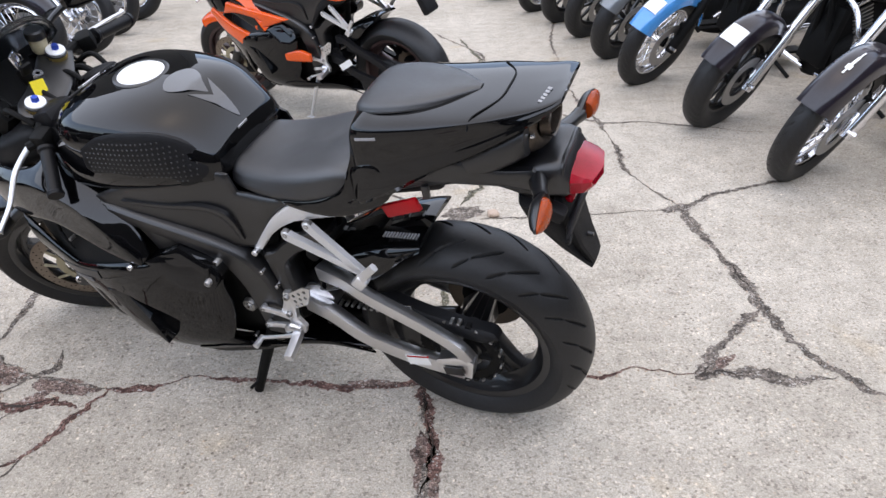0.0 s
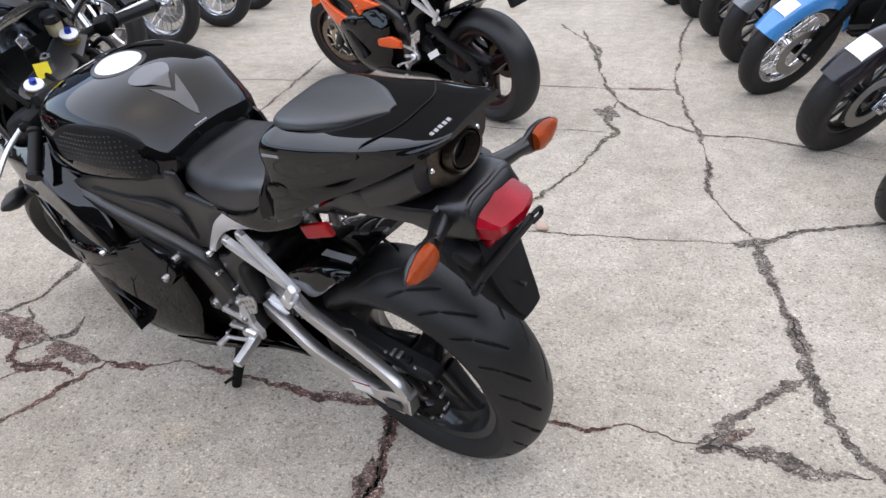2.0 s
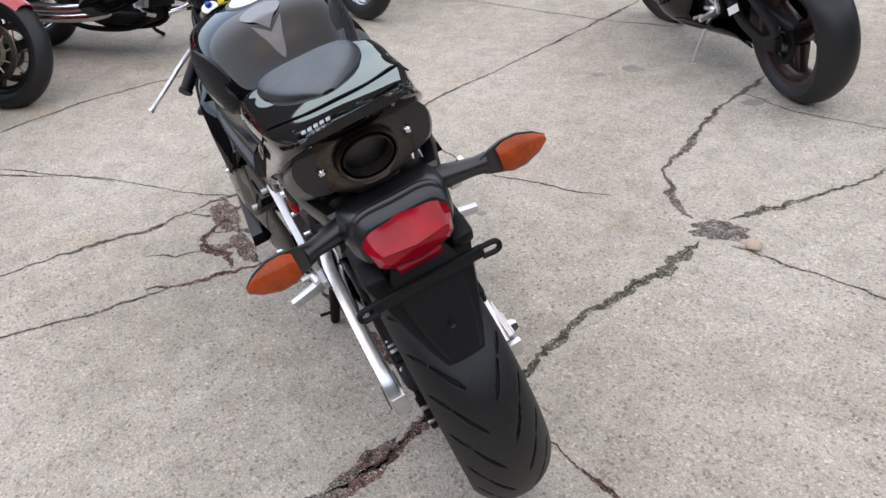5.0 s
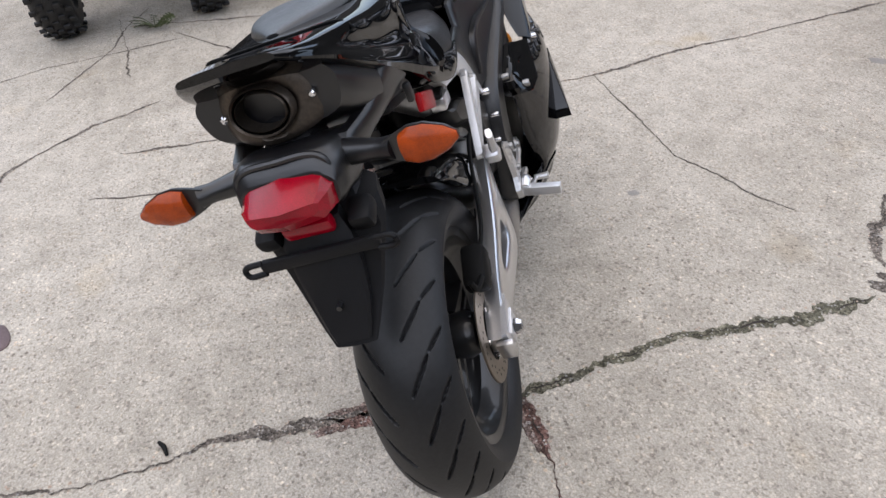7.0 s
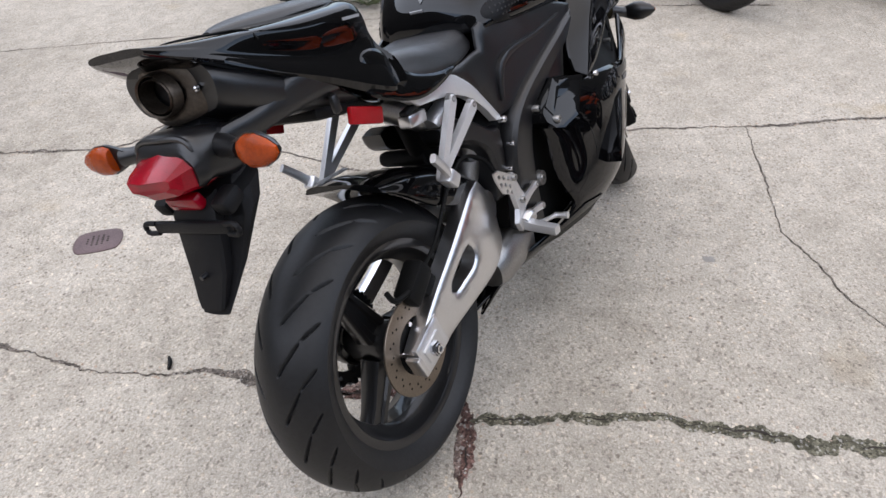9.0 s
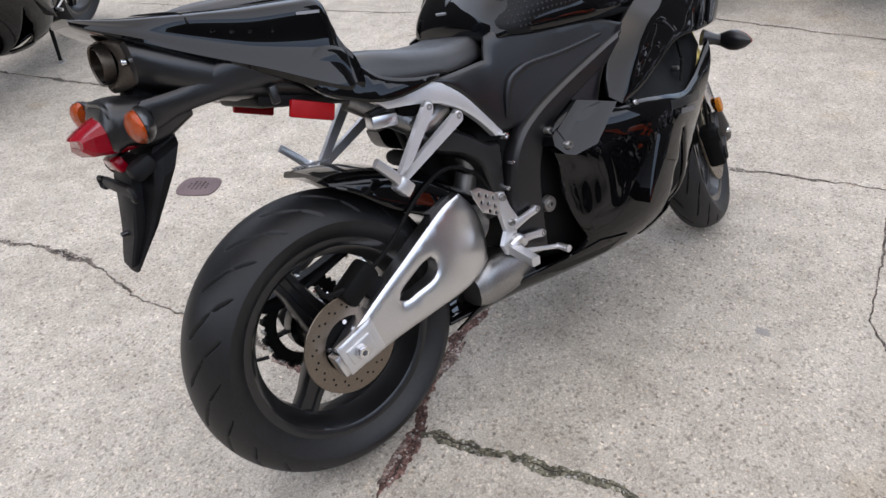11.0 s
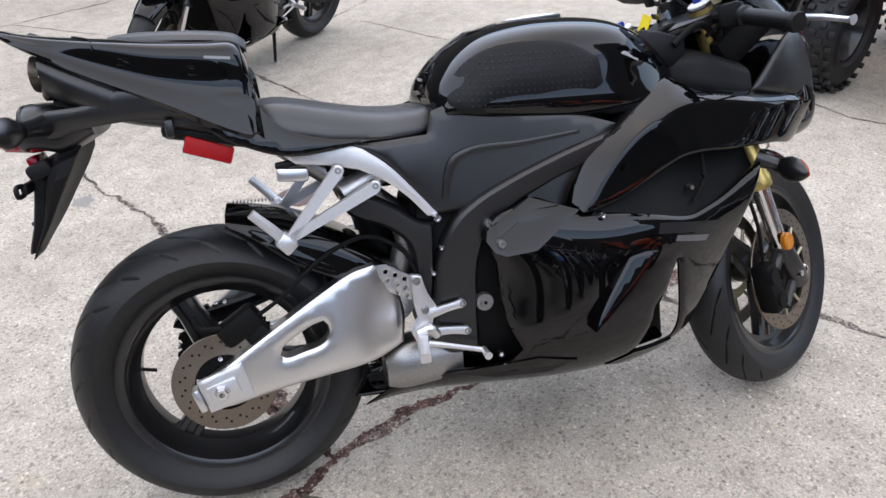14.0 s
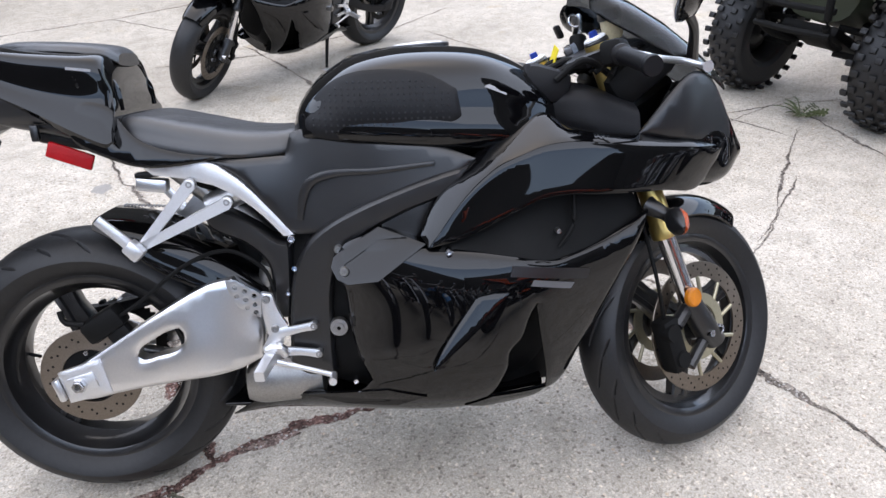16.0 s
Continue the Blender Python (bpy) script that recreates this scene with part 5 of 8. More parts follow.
    if full:
        part("warning_label", box((0.095, 0.1535, 0.318), (0.062, 0.002, 0.032), 0.0, Matrix.Rotation(radians(14), 4, "Y")), WHITE, arm, "white warning label with a red edge")
        part("label_edge", box((0.0945, 0.1545, 0.332), (0.062, 0.0015, 0.005), 0.0, Matrix.Rotation(radians(14), 4, "Y")), REFLECT, arm)
        part("axle_label", box((0.0, 0.1575, 0.312), (0.05, 0.002, 0.026), 0, Matrix.Rotation(radians(12), 4, "Y")), GREYPRINT, arm)
    # mudguard hugging the tyre
    hug = root_part("rear_hugger", bike)
    part("hugger_shell", loft([
        (0.064, [(0, 0.648), (0.06, 0.647), (0.088, 0.642), (0.097, 0.634), (0.092, 0.629), (0, 0.64)]),
        (0.11, [(0, 0.643), (0.06, 0.64), (0.093, 0.629), (0.104, 0.612), (0.098, 0.6), (0, 0.625)]),
        (0.18, [(0, 0.624), (0.06, 0.621), (0.099, 0.606), (0.11, 0.572), (0.104, 0.538), (0, 0.595)]),
        (0.26, [(0, 0.588), (0.06, 0.586), (0.1, 0.572), (0.112, 0.53), (0.106, 0.49), (0, 0.53)]),
        (0.34, [(0, 0.54), (0.06, 0.537), (0.098, 0.52), (0.11, 0.48), (0.104, 0.45), (0, 0.455)]),
        (0.40, [(0, 0.49), (0.05, 0.487), (0.085, 0.475), (0.095, 0.455), (0.09, 0.44), (0, 0.435)])], 4, 4), TAIL, hug, "gloss black rear hugger with a pointed rear edge")
    if full:
        slats = Shape()
        for i in range(12):
            box((0.078 + 0.0075 * i, 0.066, 0.6465 - 0.0008 * i), (0.0035, 0.018, 0.004), 0.001, Matrix.Rotation(radians(25), 4, "Y"), slats)
        part("hugger_vent", slats, PALE, hug)
    guard = panel([(0.30, 0.485), (0.2, 0.462), (0.08, 0.43), (-0.03, 0.412), (-0.09, 0.405), (-0.1, 0.39), (-0.06, 0.375), (0.05, 0.395), (0.16, 0.425), (0.3, 0.45)], [(0.3, 0.47, 0.105), (0.1, 0.42, 0.108), (-0.08, 0.39, 0.108)], 0.03, 0.008)
    part("chain_guard", guard, MATT, bike, "black plastic chain guard")
    if full:
        part("guard_label", box((0.14, 0.1075, 0.44), (0.06, 0.003, 0.018), 0, Matrix.Rotation(radians(14), 4, "Y")), PALE, bike, "small print label shown as plain bars")
        part("label_field", box((0.14, 0.109, 0.44), (0.056, 0.002, 0.014), 0, Matrix.Rotation(radians(14), 4, "Y")), DARK, bike)
    # foot rests
    for side in (1, -1):
        y = side * 0.165
        br = root_part("passenger_footrest", bike)
        for q0, w0 in (((0.288, 0.716), 0.0115), ((0.355, 0.677), 0.0115)):
            bar = bar_plate(q0, (0.178, 0.6), w0, 0.0085, 0.165, 0.014)
            part("bracket", bar if side > 0 else flipped(bar), SILVER, br, "flat aluminium passenger footrest bracket")
        part("knuckle", box((0.172, y * 1.1, 0.6), (0.03, 0.03, 0.036), 0.006, Matrix.Rotation(radians(-40), 4, "Y")), CAST, br)
        part("peg", tube([(0.17, y * 1.12, 0.605), (0.15, y * 1.16, 0.632), (0.118, y * 1.2, 0.668)], [0.011, 0.01, 0.009], 10, 0.7, square=True), CAST, br)
        for q in ((0.288, 0.717), (0.355, 0.678)):
            part("bolt", revolve([(0.003, y * 0.92 + side * 0.014), (0.006, y * 0.92 + side * 0.014), (0.0075, y * 0.92 + side * 0.011), (0.012, y * 0.92 + side * 0.0105), (0.0125, y * 0.92)], 14, (q[0], 0, q[1])), STEEL, br)
        rs = root_part("rearset", bike)
        guardp = panel([(0.333, 0.526), (0.353, 0.525), (0.402, 0.492), (0.396, 0.443), (0.353, 0.468), (0.336, 0.508)], [(0.36, 0.48, 0.178)], 0.004, 0.001, 0.012, corner=20,
                       holes=[[(cx + 0.005 * math.cos(a), cz + 0.005 * math.sin(a)) for a in [2 * math.pi * k / 10 for k in range(10)]] for cx, cz in ((0.351, 0.51), (0.369, 0.5), (0.387, 0.489), (0.353, 0.491), (0.37, 0.482), (0.387, 0.471), (0.371, 0.465), (0.387, 0.455))])
        plate = panel([(0.4, 0.493), (0.421, 0.488), (0.431, 0.45), (0.446, 0.42), (0.434, 0.385), (0.426, 0.352), (0.398, 0.347), (0.389, 0.372), (0.406, 0.4), (0.4, 0.443)], [(0.42, 0.42, 0.176)], 0.012, 0.003, 0.012, corner=25)
        pegc = tube([(0.415, side * 0.17, 0.362), (0.405, side * 0.2, 0.358), (0.395, side * 0.262, 0.352)], [0.014, 0.0115, 0.0105], 12, square=True)
        if side < 0:
            guardp, plate = flipped(guardp), flipped(plate)
        part("heel_guard", guardp, ALU, rs, "drilled aluminium heel guard")
        part("footrest_plate", plate, CAST, rs)
        for z0, x1, z1 in ((0.405, 0.5, 0.417), (0.366, 0.505, 0.356)):
            part("strut", tube([(0.425, side * 0.174, z0), (0.47, side * 0.177, (z0 + z1) / 2 + 0.002), (x1, side * 0.178, z1)], [0.011, 0.008, 0.009], 10, 0.6, square=True), CAST, rs)
        part("linkage", tube([(0.4, side * 0.183, 0.372), (0.425, side * 0.186, 0.378), (0.44, side * 0.184, 0.36)], [0.009, 0.012, 0.009], 10), ALU, rs)
        part("rider_peg", pegc, CAST, rs)
        part("pedal", tube([(0.41, side * 0.185, 0.35), (0.47, side * 0.192, 0.333), (0.53, side * 0.195, 0.314)], [0.008, 0.0055, 0.006], 10, 0.8), CAST, rs)
        part("pedal_tip", tube([(0.532, side * 0.19, 0.313), (0.532, side * 0.226, 0.312)], [0.007, 0.0085], 10), CAST, rs)
        for q in ((0.5, 0.417), (0.505, 0.356), (0.421, 0.417), (0.41, 0.48)):
            bolt((q[0], side * 0.178, q[1]), 0.008, rs, STEEL, side)
    for side in (1, -1):
        bolt((0.471, side * 0.156, 0.595), 0.0085, bike, CHROME, side)
        bolt((0.472, side * 0.16, 0.535), 0.006, bike, CHROME, side)
        bolt((0.452, side * 0.15, 0.482), 0.006, bike, CHROME, side)
        part("pivot_bolt", revolve([(0.004, side * 0.006), (0.01, side * 0.006), (0.011, side * 0.002), (0.018, side * 0.002), (0.02, -side * 0.01)], 20, (0.55, side * 0.172, 0.407)), STEEL, bike)
    if full:
        pipe = loft([(0.335, [(0, 0.30), (0.02, 0.3), (0.034, 0.285), (0.036, 0.258), (0.028, 0.235), (0, 0.228)]),
                     (0.37, [(0, 0.325), (0.03, 0.322), (0.046, 0.3), (0.05, 0.262), (0.036, 0.228), (0, 0.22)]),
                     (0.43, [(0, 0.33), (0.03, 0.327), (0.048, 0.302), (0.052, 0.266), (0.038, 0.23), (0, 0.222)]),
                     (0.50, [(0, 0.325), (0.03, 0.322), (0.05, 0.3), (0.052, 0.268), (0.04, 0.235), (0, 0.225)])])
        part("exhaust_box", pipe.turned(Matrix.Translation((0, -0.085, 0))), STEEL, bike, "bare metal exhaust valve box")
        part("exhaust_pipe", tube([(0.36, -0.02, 0.33), (0.40, -0.06, 0.48), (0.42, -0.075, 0.56), (0.38, -0.07, 0.62), (0.3, -0.05, 0.68), (0.2, -0.02, 0.76)], 0.026, 16), STEEL, bike)
        part("brake_line", tube([(0.06, -0.105, 0.43), (0.14, -0.12, 0.475), (0.24, -0.118, 0.545), (0.33, -0.115, 0.57), (0.4, -0.12, 0.53), (0.42, -0.13, 0.48)], 0.0045, 8), DARK, bike)
        stand = root_part("side_stand", bike)
        part("leg", tube([(0.535, 0.13, 0.30), (0.57, 0.165, 0.21), (0.62, 0.21, 0.075)], [0.019, 0.016, 0.014], 10), DARK, stand, "black side stand propping the bike")
        part("foot", box((0.627, 0.221, 0.06), (0.045, 0.03, 0.01), 0.003, Matrix.Rotation(radians(14), 4, "X")), DARK, stand)
        part("tang", tube([(0.60, 0.195, 0.12), (0.612, 0.24, 0.12)], 0.005, 8), DARK, stand)
        part("spring", tube([(0.54, 0.145, 0.285), (0.57, 0.172, 0.2)], 0.006, 8), STEEL, stand)


def sport_drive(bike, w, full):
    """Rear brake and chain drive, in the rear wheel's own place."""
    part("brake_disc", brake_disc(0.108, 0.062, -0.098), DISC, w, "drilled steel rear brake disc")
    part("disc_hole", disc_holes(0.106, 0.076, -0.098, -1, 18, 2), DARK, w)
    part("disc_carrier", revolve([(0.02, -0.09), (0.05, -0.094), (0.066, -0.096), (0.066, -0.09), (0.05, -0.086), (0.02, -0.08)], 24), DARK, w)
    for i in range(5):
        a = radians(72 * i + 20)
        part("disc_bolt", revolve([(0.0005, -0.104), (0.005, -0.104), (0.006, -0.1), (0.006, -0.092)], 8, (0.055 * math.cos(a), 0, 0.055 * math.sin(a))), CHROME, w)
    cal = box((0.055, -0.10, 0.115), (0.09, 0.05, 0.05), 0.012, Matrix.Rotation(radians(-30), 4, "Y"))
    box((0.09, -0.105, 0.085), (0.05, 0.03, 0.05), 0.01, Matrix.Rotation(radians(-30), 4, "Y"), cal)
    tube([(0.02, -0.115, 0.12), (-0.02, -0.11, 0.125), (-0.03, -0.105, 0.15)], 0.006, 8, shape=cal)
    part("rear_caliper", cal.turned(Matrix.Translation(REAR_AXLE)), DARK, bike, "black rear brake caliper")
    teeth = Shape()
    n = 42
    rings = [[], []]
    for i in range(n * 2):
        a = math.pi * i / n
        r = 0.11 if i % 2 else 0.102
        for k, y in enumerate((0.093, 0.099)):
            rings[k].append((r * math.cos(a), y, r * math.sin(a)))
    inner = [[(0.078 * math.cos(math.pi * i / n), y, 0.078 * math.sin(math.pi * i / n)) for i in range(n * 2)] for y in (0.099, 0.093)]
    ring_loft([rings[0], rings[1], inner[0], inner[1], rings[0]], False, teeth)
    for i in range(5):
        a = radians(72 * i + 36)
        tube([(0.05 * math.cos(a), 0.096, 0.05 * math.sin(a)), (0.085 * math.cos(a), 0.096, 0.085 * math.sin(a))], [0.013, 0.011], 8, 0.3, (0, 1, 0), shape=teeth)
    part("sprocket", teeth, DARK, w, "dull steel rear sprocket")
    part("sprocket_hub", revolve([(0.02, 0.1), (0.05, 0.1), (0.058, 0.096), (0.06, 0.085), (0.06, 0.06)], 24), RIM, w)
    if full:
        chain = root_part("drive_chain", bike)
        link = box((0, 0, 0), (0.014, 0.018, 0.011), 0.003)
        me = mesh_of("chain_link", link, DARK)
        roller = mesh_of("chain_plate", box((0, 0, 0), (0.009, 0.021, 0.006), 0.002), STEEL)
        pts = []
        for i in range(15):
            a = radians(95 + 170 * i / 14)
            pts.append((0.108 * math.cos(a), 0.316 + 0.108 * math.sin(a), a + math.pi / 2))
        for i in range(22):
            t = i / 22
            pts.append((-0.008 + 0.40 * t, 0.208 + 0.114 * t, math.atan2(0.114, 0.4)))
            pts.append((-0.008 + 0.40 * t, 0.424 - 0.024 * t, 0))
        for i, (x, z, a) in enumerate(pts):
            o = new("chain_link", me if i % 2 else roller)
            o.parent, o.matrix_basis = chain, Matrix.Translation((x, 0.096, z)) @ Matrix.Rotation(-a, 4, "Y")


def sport_fairing(bike, upper, lower, inset, full, blade=None):
    """Upper and lower fairing sides, nose, screen."""
    # shoulder: the band along the rear upper edge, tilted towards the sky
    shoulder = [(0.728, 0.602), (0.748, 0.645), (0.773, 0.682), (0.802, 0.712), (0.838, 0.738), (0.873, 0.761), (0.913, 0.784), (0.95, 0.8), (0.99, 0.812), (1.03, 0.787), (1.09, 0.773), (1.17, 0.763), (1.259, 0.747), (1.36, 0.722), (1.3, 0.728), (1.161, 0.744), (1.08, 0.757), (1.023, 0.762), (0.97, 0.757), (0.923, 0.742), (0.888, 0.73), (0.857, 0.71), (0.82, 0.678), (0.789, 0.643), (0.765, 0.612), (0.742, 0.584)]
    up = [(0.742, 0.582), (0.765, 0.61), (0.789, 0.641), (0.82, 0.676), (0.857, 0.708), (0.888, 0.728), (0.923, 0.741), (0.97, 0.756), (1.023, 0.761), (1.08, 0.756), (1.161, 0.743), (1.26, 0.73), (1.37, 0.716), (1.35, 0.67), (1.315, 0.64),
          (1.22, 0.65), (1.13, 0.656), (1.07, 0.66), (1.02, 0.664), (0.968, 0.66), (0.92, 0.643), (0.88, 0.626), (0.84, 0.608), (0.80, 0.594)]
    surf = [(0.742, 0.582, 0.259), (0.789, 0.641, 0.256), (0.857, 0.708, 0.25), (0.923, 0.741, 0.243), (1.023, 0.761, 0.231), (1.161, 0.743, 0.217), (1.26, 0.73, 0.19), (1.37, 0.716, 0.132), (1.315, 0.64, 0.143), (1.2, 0.655, 0.207), (1.07, 0.66, 0.239), (0.968, 0.66, 0.249), (0.88, 0.626, 0.257), (0.80, 0.594, 0.26), (1.0, 0.71, 0.24), (1.2, 0.7, 0.21)]
    ssurf = [(0.728, 0.602, 0.238), (0.773, 0.682, 0.212), (0.838, 0.738, 0.194), (0.913, 0.784, 0.176), (0.99, 0.812, 0.16), (1.03, 0.787, 0.19), (1.17, 0.763, 0.186), (1.259, 0.747, 0.165), (1.36, 0.722, 0.13)]
    seam = spline_surface(surf, -3)
    ssurf += [(x, z, seam(np.array([(x, z)]))[0] + 0.002) for x, z in shoulder[14:]]
    both("fairing_shoulder", panel(shoulder, ssurf, 0.006, 0.003, 0.011), upper, bike, "gloss fairing shoulder facing the sky")
    both("upper_fairing", panel(up, surf, 0.006, 0.002, 0.006, slack=-3), GLOSS if blade else upper, bike, "gloss painted upper fairing")
    ins = [(0.76, 0.575), (0.80, 0.605), (0.88, 0.64), (0.968, 0.678), (1.07, 0.678), (1.16, 0.67), (1.19, 0.6), (1.08, 0.535), (0.983, 0.51), (0.894, 0.526), (0.80, 0.55)]
    both("fairing_inset", panel(ins, [(0.76, 0.585, 0.247), (0.9, 0.6, 0.222), (1.05, 0.63, 0.185), (1.19, 0.612, 0.165), (0.983, 0.54, 0.24), (0.85, 0.565, 0.25), (1.0, 0.58, 0.215)], 0.004, 0.002, slack=-2), inset, bike, "recessed dull black side vent")
    both("inset_rib", tube([(1.035, 0.208, 0.655), (1.03, 0.222, 0.6), (1.0, 0.232, 0.56)], [0.004, 0.005, 0.003], 8), inset, bike)
    low = [(0.56, 0.545), (0.563, 0.568), (0.58, 0.589), (0.62, 0.604), (0.659, 0.617), (0.70, 0.602), (0.74, 0.582), (0.80, 0.574), (0.894, 0.556), (0.983, 0.539), (1.02, 0.545), (1.08, 0.561), (1.14, 0.586), (1.193, 0.612), (1.168, 0.56), (1.141, 0.508), (1.087, 0.4), (1.042, 0.325), (1.02, 0.26), (1.005, 0.218),
           (0.955, 0.2), (0.88, 0.188), (0.815, 0.18), (0.65, 0.176), (0.42, 0.176), (0.285, 0.18), (0.33, 0.212), (0.37, 0.234), (0.485, 0.257), (0.585, 0.273), (0.612, 0.304), (0.588, 0.36), (0.577, 0.42), (0.572, 0.495)]
    lsurf = [(0.56, 0.55, 0.204), (0.659, 0.617, 0.212), (0.742, 0.58, 0.254), (0.894, 0.553, 0.262), (0.983, 0.537, 0.26), (1.08, 0.56, 0.235), (1.193, 0.612, 0.195), (1.12, 0.48, 0.22), (1.06, 0.36, 0.2), (1.005, 0.22, 0.14), (0.955, 0.2, 0.135), (0.815, 0.182, 0.115), (0.6, 0.178, 0.1), (0.285, 0.18, 0.075), (0.37, 0.234, 0.112), (0.5, 0.257, 0.142), (0.612, 0.3, 0.225), (0.577, 0.42, 0.212), (0.7, 0.33, 0.258), (0.75, 0.45, 0.26), (0.85, 0.32, 0.27), (0.94, 0.45, 0.266), (0.7, 0.24, 0.21), (0.88, 0.24, 0.215)]
    vent = [(0.916, 0.388), (0.932, 0.43), (0.947, 0.455), (0.953, 0.41), (0.96, 0.366), (0.972, 0.3), (0.981, 0.242), (0.92, 0.246), (0.858, 0.254), (0.876, 0.3), (0.887, 0.331), (0.892, 0.365)]
    both("lower_fairing", panel(low, lsurf, 0.006, 0.006, step=0.013, holes=[vent], slack=-4), lower, bike, "gloss painted lower fairing")
    lfun = spline_surface(lsurf, -4)
    # dark sheet added behind the vent, so no bright ground shows through
    both("inner_duct", panel([(x + 0.02 * (1 if x > 0.92 else -1), z + 0.02 * (1 if z > 0.33 else -1)) for x, z in vent], [(0.9, 0.3, 0.13), (0.95, 0.45, 0.15), (0.98, 0.25, 0.11)], 0.004, 0.001, 0.014, slack=-1), DARK, bike)

    def facet(name, corners, mat, label="", thick=0.012):
        """A flat-faced raised facet: (x, z, lift above the lower fairing) corners, the first in the middle of a fan."""
        s = Shape()
        m = 7
        c = [np.array(q, float) for q in corners]
        index, top, tris = {}, [], []

        def at(p):
            key = tuple(np.round(p[:2], 5))
            if key not in index:
                index[key] = len(top)
                top.append((p[0], lfun(np.array([p[:2]]))[0] + max(p[2], 0.004), p[1]))
            return index[key]

        for i in range(1, len(c) - 1):
            grid = {(u, v): at(c[0] + (c[i] - c[0]) * u / m + (c[i + 1] - c[0]) * v / m) for u in range(m + 1) for v in range(m + 1 - u)}
            for u in range(m):
                for v in range(m - u):
                    tris.append((grid[u, v], grid[u + 1, v], grid[u, v + 1]))
                    if u + v < m - 1:
                        tris.append((grid[u + 1, v], grid[u + 1, v + 1], grid[u, v + 1]))
        n = len(top)
        edges = {}
        for t in tris:
            for k in range(3):
                edges[t[k], t[(k + 1) % 3]] = 1
        s.add(top + [(x, y - thick, z) for x, y, z in top], tris + [tuple(k + n for k in t)[::-1] for t in tris] + [(p, q, q + n, p + n) for p, q in edges if (q, p) not in edges])
        both(name, s, mat, bike, label, sharp=12)

    if blade:
        for out in ([(1.242, 0.64), (1.137, 0.565), (1.014, 0.512), (0.881, 0.45), (0.75, 0.415), (0.6, 0.41), (0.483, 0.415), (0.479, 0.455), (0.542, 0.475), (0.656, 0.46), (0.74, 0.495), (0.84, 0.545), (1.051, 0.615), (1.197, 0.67)],
                    [(1.06, 0.66), (1.0, 0.73), (0.837, 0.705), (0.572, 0.65), (0.7, 0.615), (0.81, 0.585), (0.82, 0.61), (0.75, 0.64), (0.85, 0.665), (0.95, 0.675)]):
            both("fairing_blade", panel(out, [(x, z, 0.215 + 0.05 * min(1, (x - 0.45) / 0.4) - 0.35 * max(0, x - 1.0) ** 1.3 - 0.1 * max(0, 0.42 - z)) for x, z in out], 0.014, 0.006), blade, bike, "long painted fairing blade")
    # faceted blades of the lower side
    scoop = [(0.55, 0.548), (0.556, 0.566), (0.572, 0.577), (0.648, 0.62), (0.737, 0.589), (0.641, 0.525), (0.582, 0.519), (0.562, 0.527)]
    tilt = lambda x, z: 0.207 + (0.62 - z) * 0.58 + (x - 0.648) * 0.28
    both("fairing_scoop", panel(scoop, [(x, z, tilt(x, z)) for x, z in scoop], 0.05, 0.0015, 0.014, corner=18, slack=-1), lower, bike, "flat faceted scoop plate tilted to the sky")
    fold = [(0.575, 0.553), (0.648, 0.598), (0.7, 0.602), (0.648, 0.62), (0.572, 0.577)]
    both("scoop_fold", panel(fold, [(x, z, tilt(x, z) + 0.004 + (0.02 * (z - 0.58))) for x, z in fold], 0.01, 0.001, 0.014, corner=18, slack=-1), lower, bike)
    blade_out = [(0.832, 0.491), (0.89, 0.489), (0.832, 0.43), (0.735, 0.352), (0.752, 0.385)]
    base = lfun(np.array([[0.885, 0.49]]))[0] + 0.004
    both("fairing_blade", panel(blade_out, [(x, z, base + (0.49 - z) * 0.24 + (x - 0.885) * 0.05) for x, z in blade_out], 0.05, 0.0015, 0.014, corner=18, slack=-1), lower, bike, "raised blade on the lower fairing")
    facet("belly_facet", [(0.858, 0.252, 0.002), (0.981, 0.238, 0.004), (0.955, 0.215, 0.012), (0.84, 0.215, 0.012), (0.80, 0.225, 0.004)], lower)
    facet("belly_facet", [(0.463, 0.25, 0.002), (0.585, 0.273, 0.002), (0.64, 0.285, 0.0), (0.72, 0.27, 0.0), (0.66, 0.245, 0.012), (0.55, 0.238, 0.012)], lower)
    part("belly_pan", loft([(0.27, [(0, 0.215), (0.03, 0.214), (0.06, 0.212), (0.07, 0.207), (0.06, 0.2), (0, 0.198)]),
                            (0.5, [(0, 0.22), (0.05, 0.219), (0.09, 0.216), (0.1, 0.206), (0.08, 0.192), (0, 0.18)]),
                            (0.8, [(0, 0.22), (0.05, 0.219), (0.1, 0.215), (0.115, 0.203), (0.09, 0.178), (0, 0.16)]),
                            (0.98, [(0, 0.25), (0.06, 0.249), (0.12, 0.24), (0.14, 0.23), (0.1, 0.205), (0, 0.19)])]), lower, bike)
    nose = [
        (1.17, [(0, 0.70), (0.1, 0.70), (0.17, 0.725), (0.185, 0.715), (0.175, 0.655), (0, 0.64)]),
        (1.25, [(0, 0.73), (0.09, 0.74), (0.15, 0.77), (0.17, 0.735), (0.16, 0.65), (0, 0.632)]),
        (1.32, [(0, 0.83), (0.08, 0.83), (0.125, 0.80), (0.145, 0.74), (0.13, 0.645), (0, 0.622)]),
        (1.37, [(0, 0.85), (0.07, 0.835), (0.105, 0.79), (0.122, 0.726), (0.108, 0.645), (0, 0.618)]),
        (1.41, [(0, 0.80), (0.055, 0.785), (0.083, 0.755), (0.096, 0.715), (0.085, 0.655), (0, 0.63)]),
        (1.448, [(0, 0.722), (0.03, 0.72), (0.05, 0.712), (0.056, 0.698), (0.045, 0.684), (0, 0.678)]),
    ]
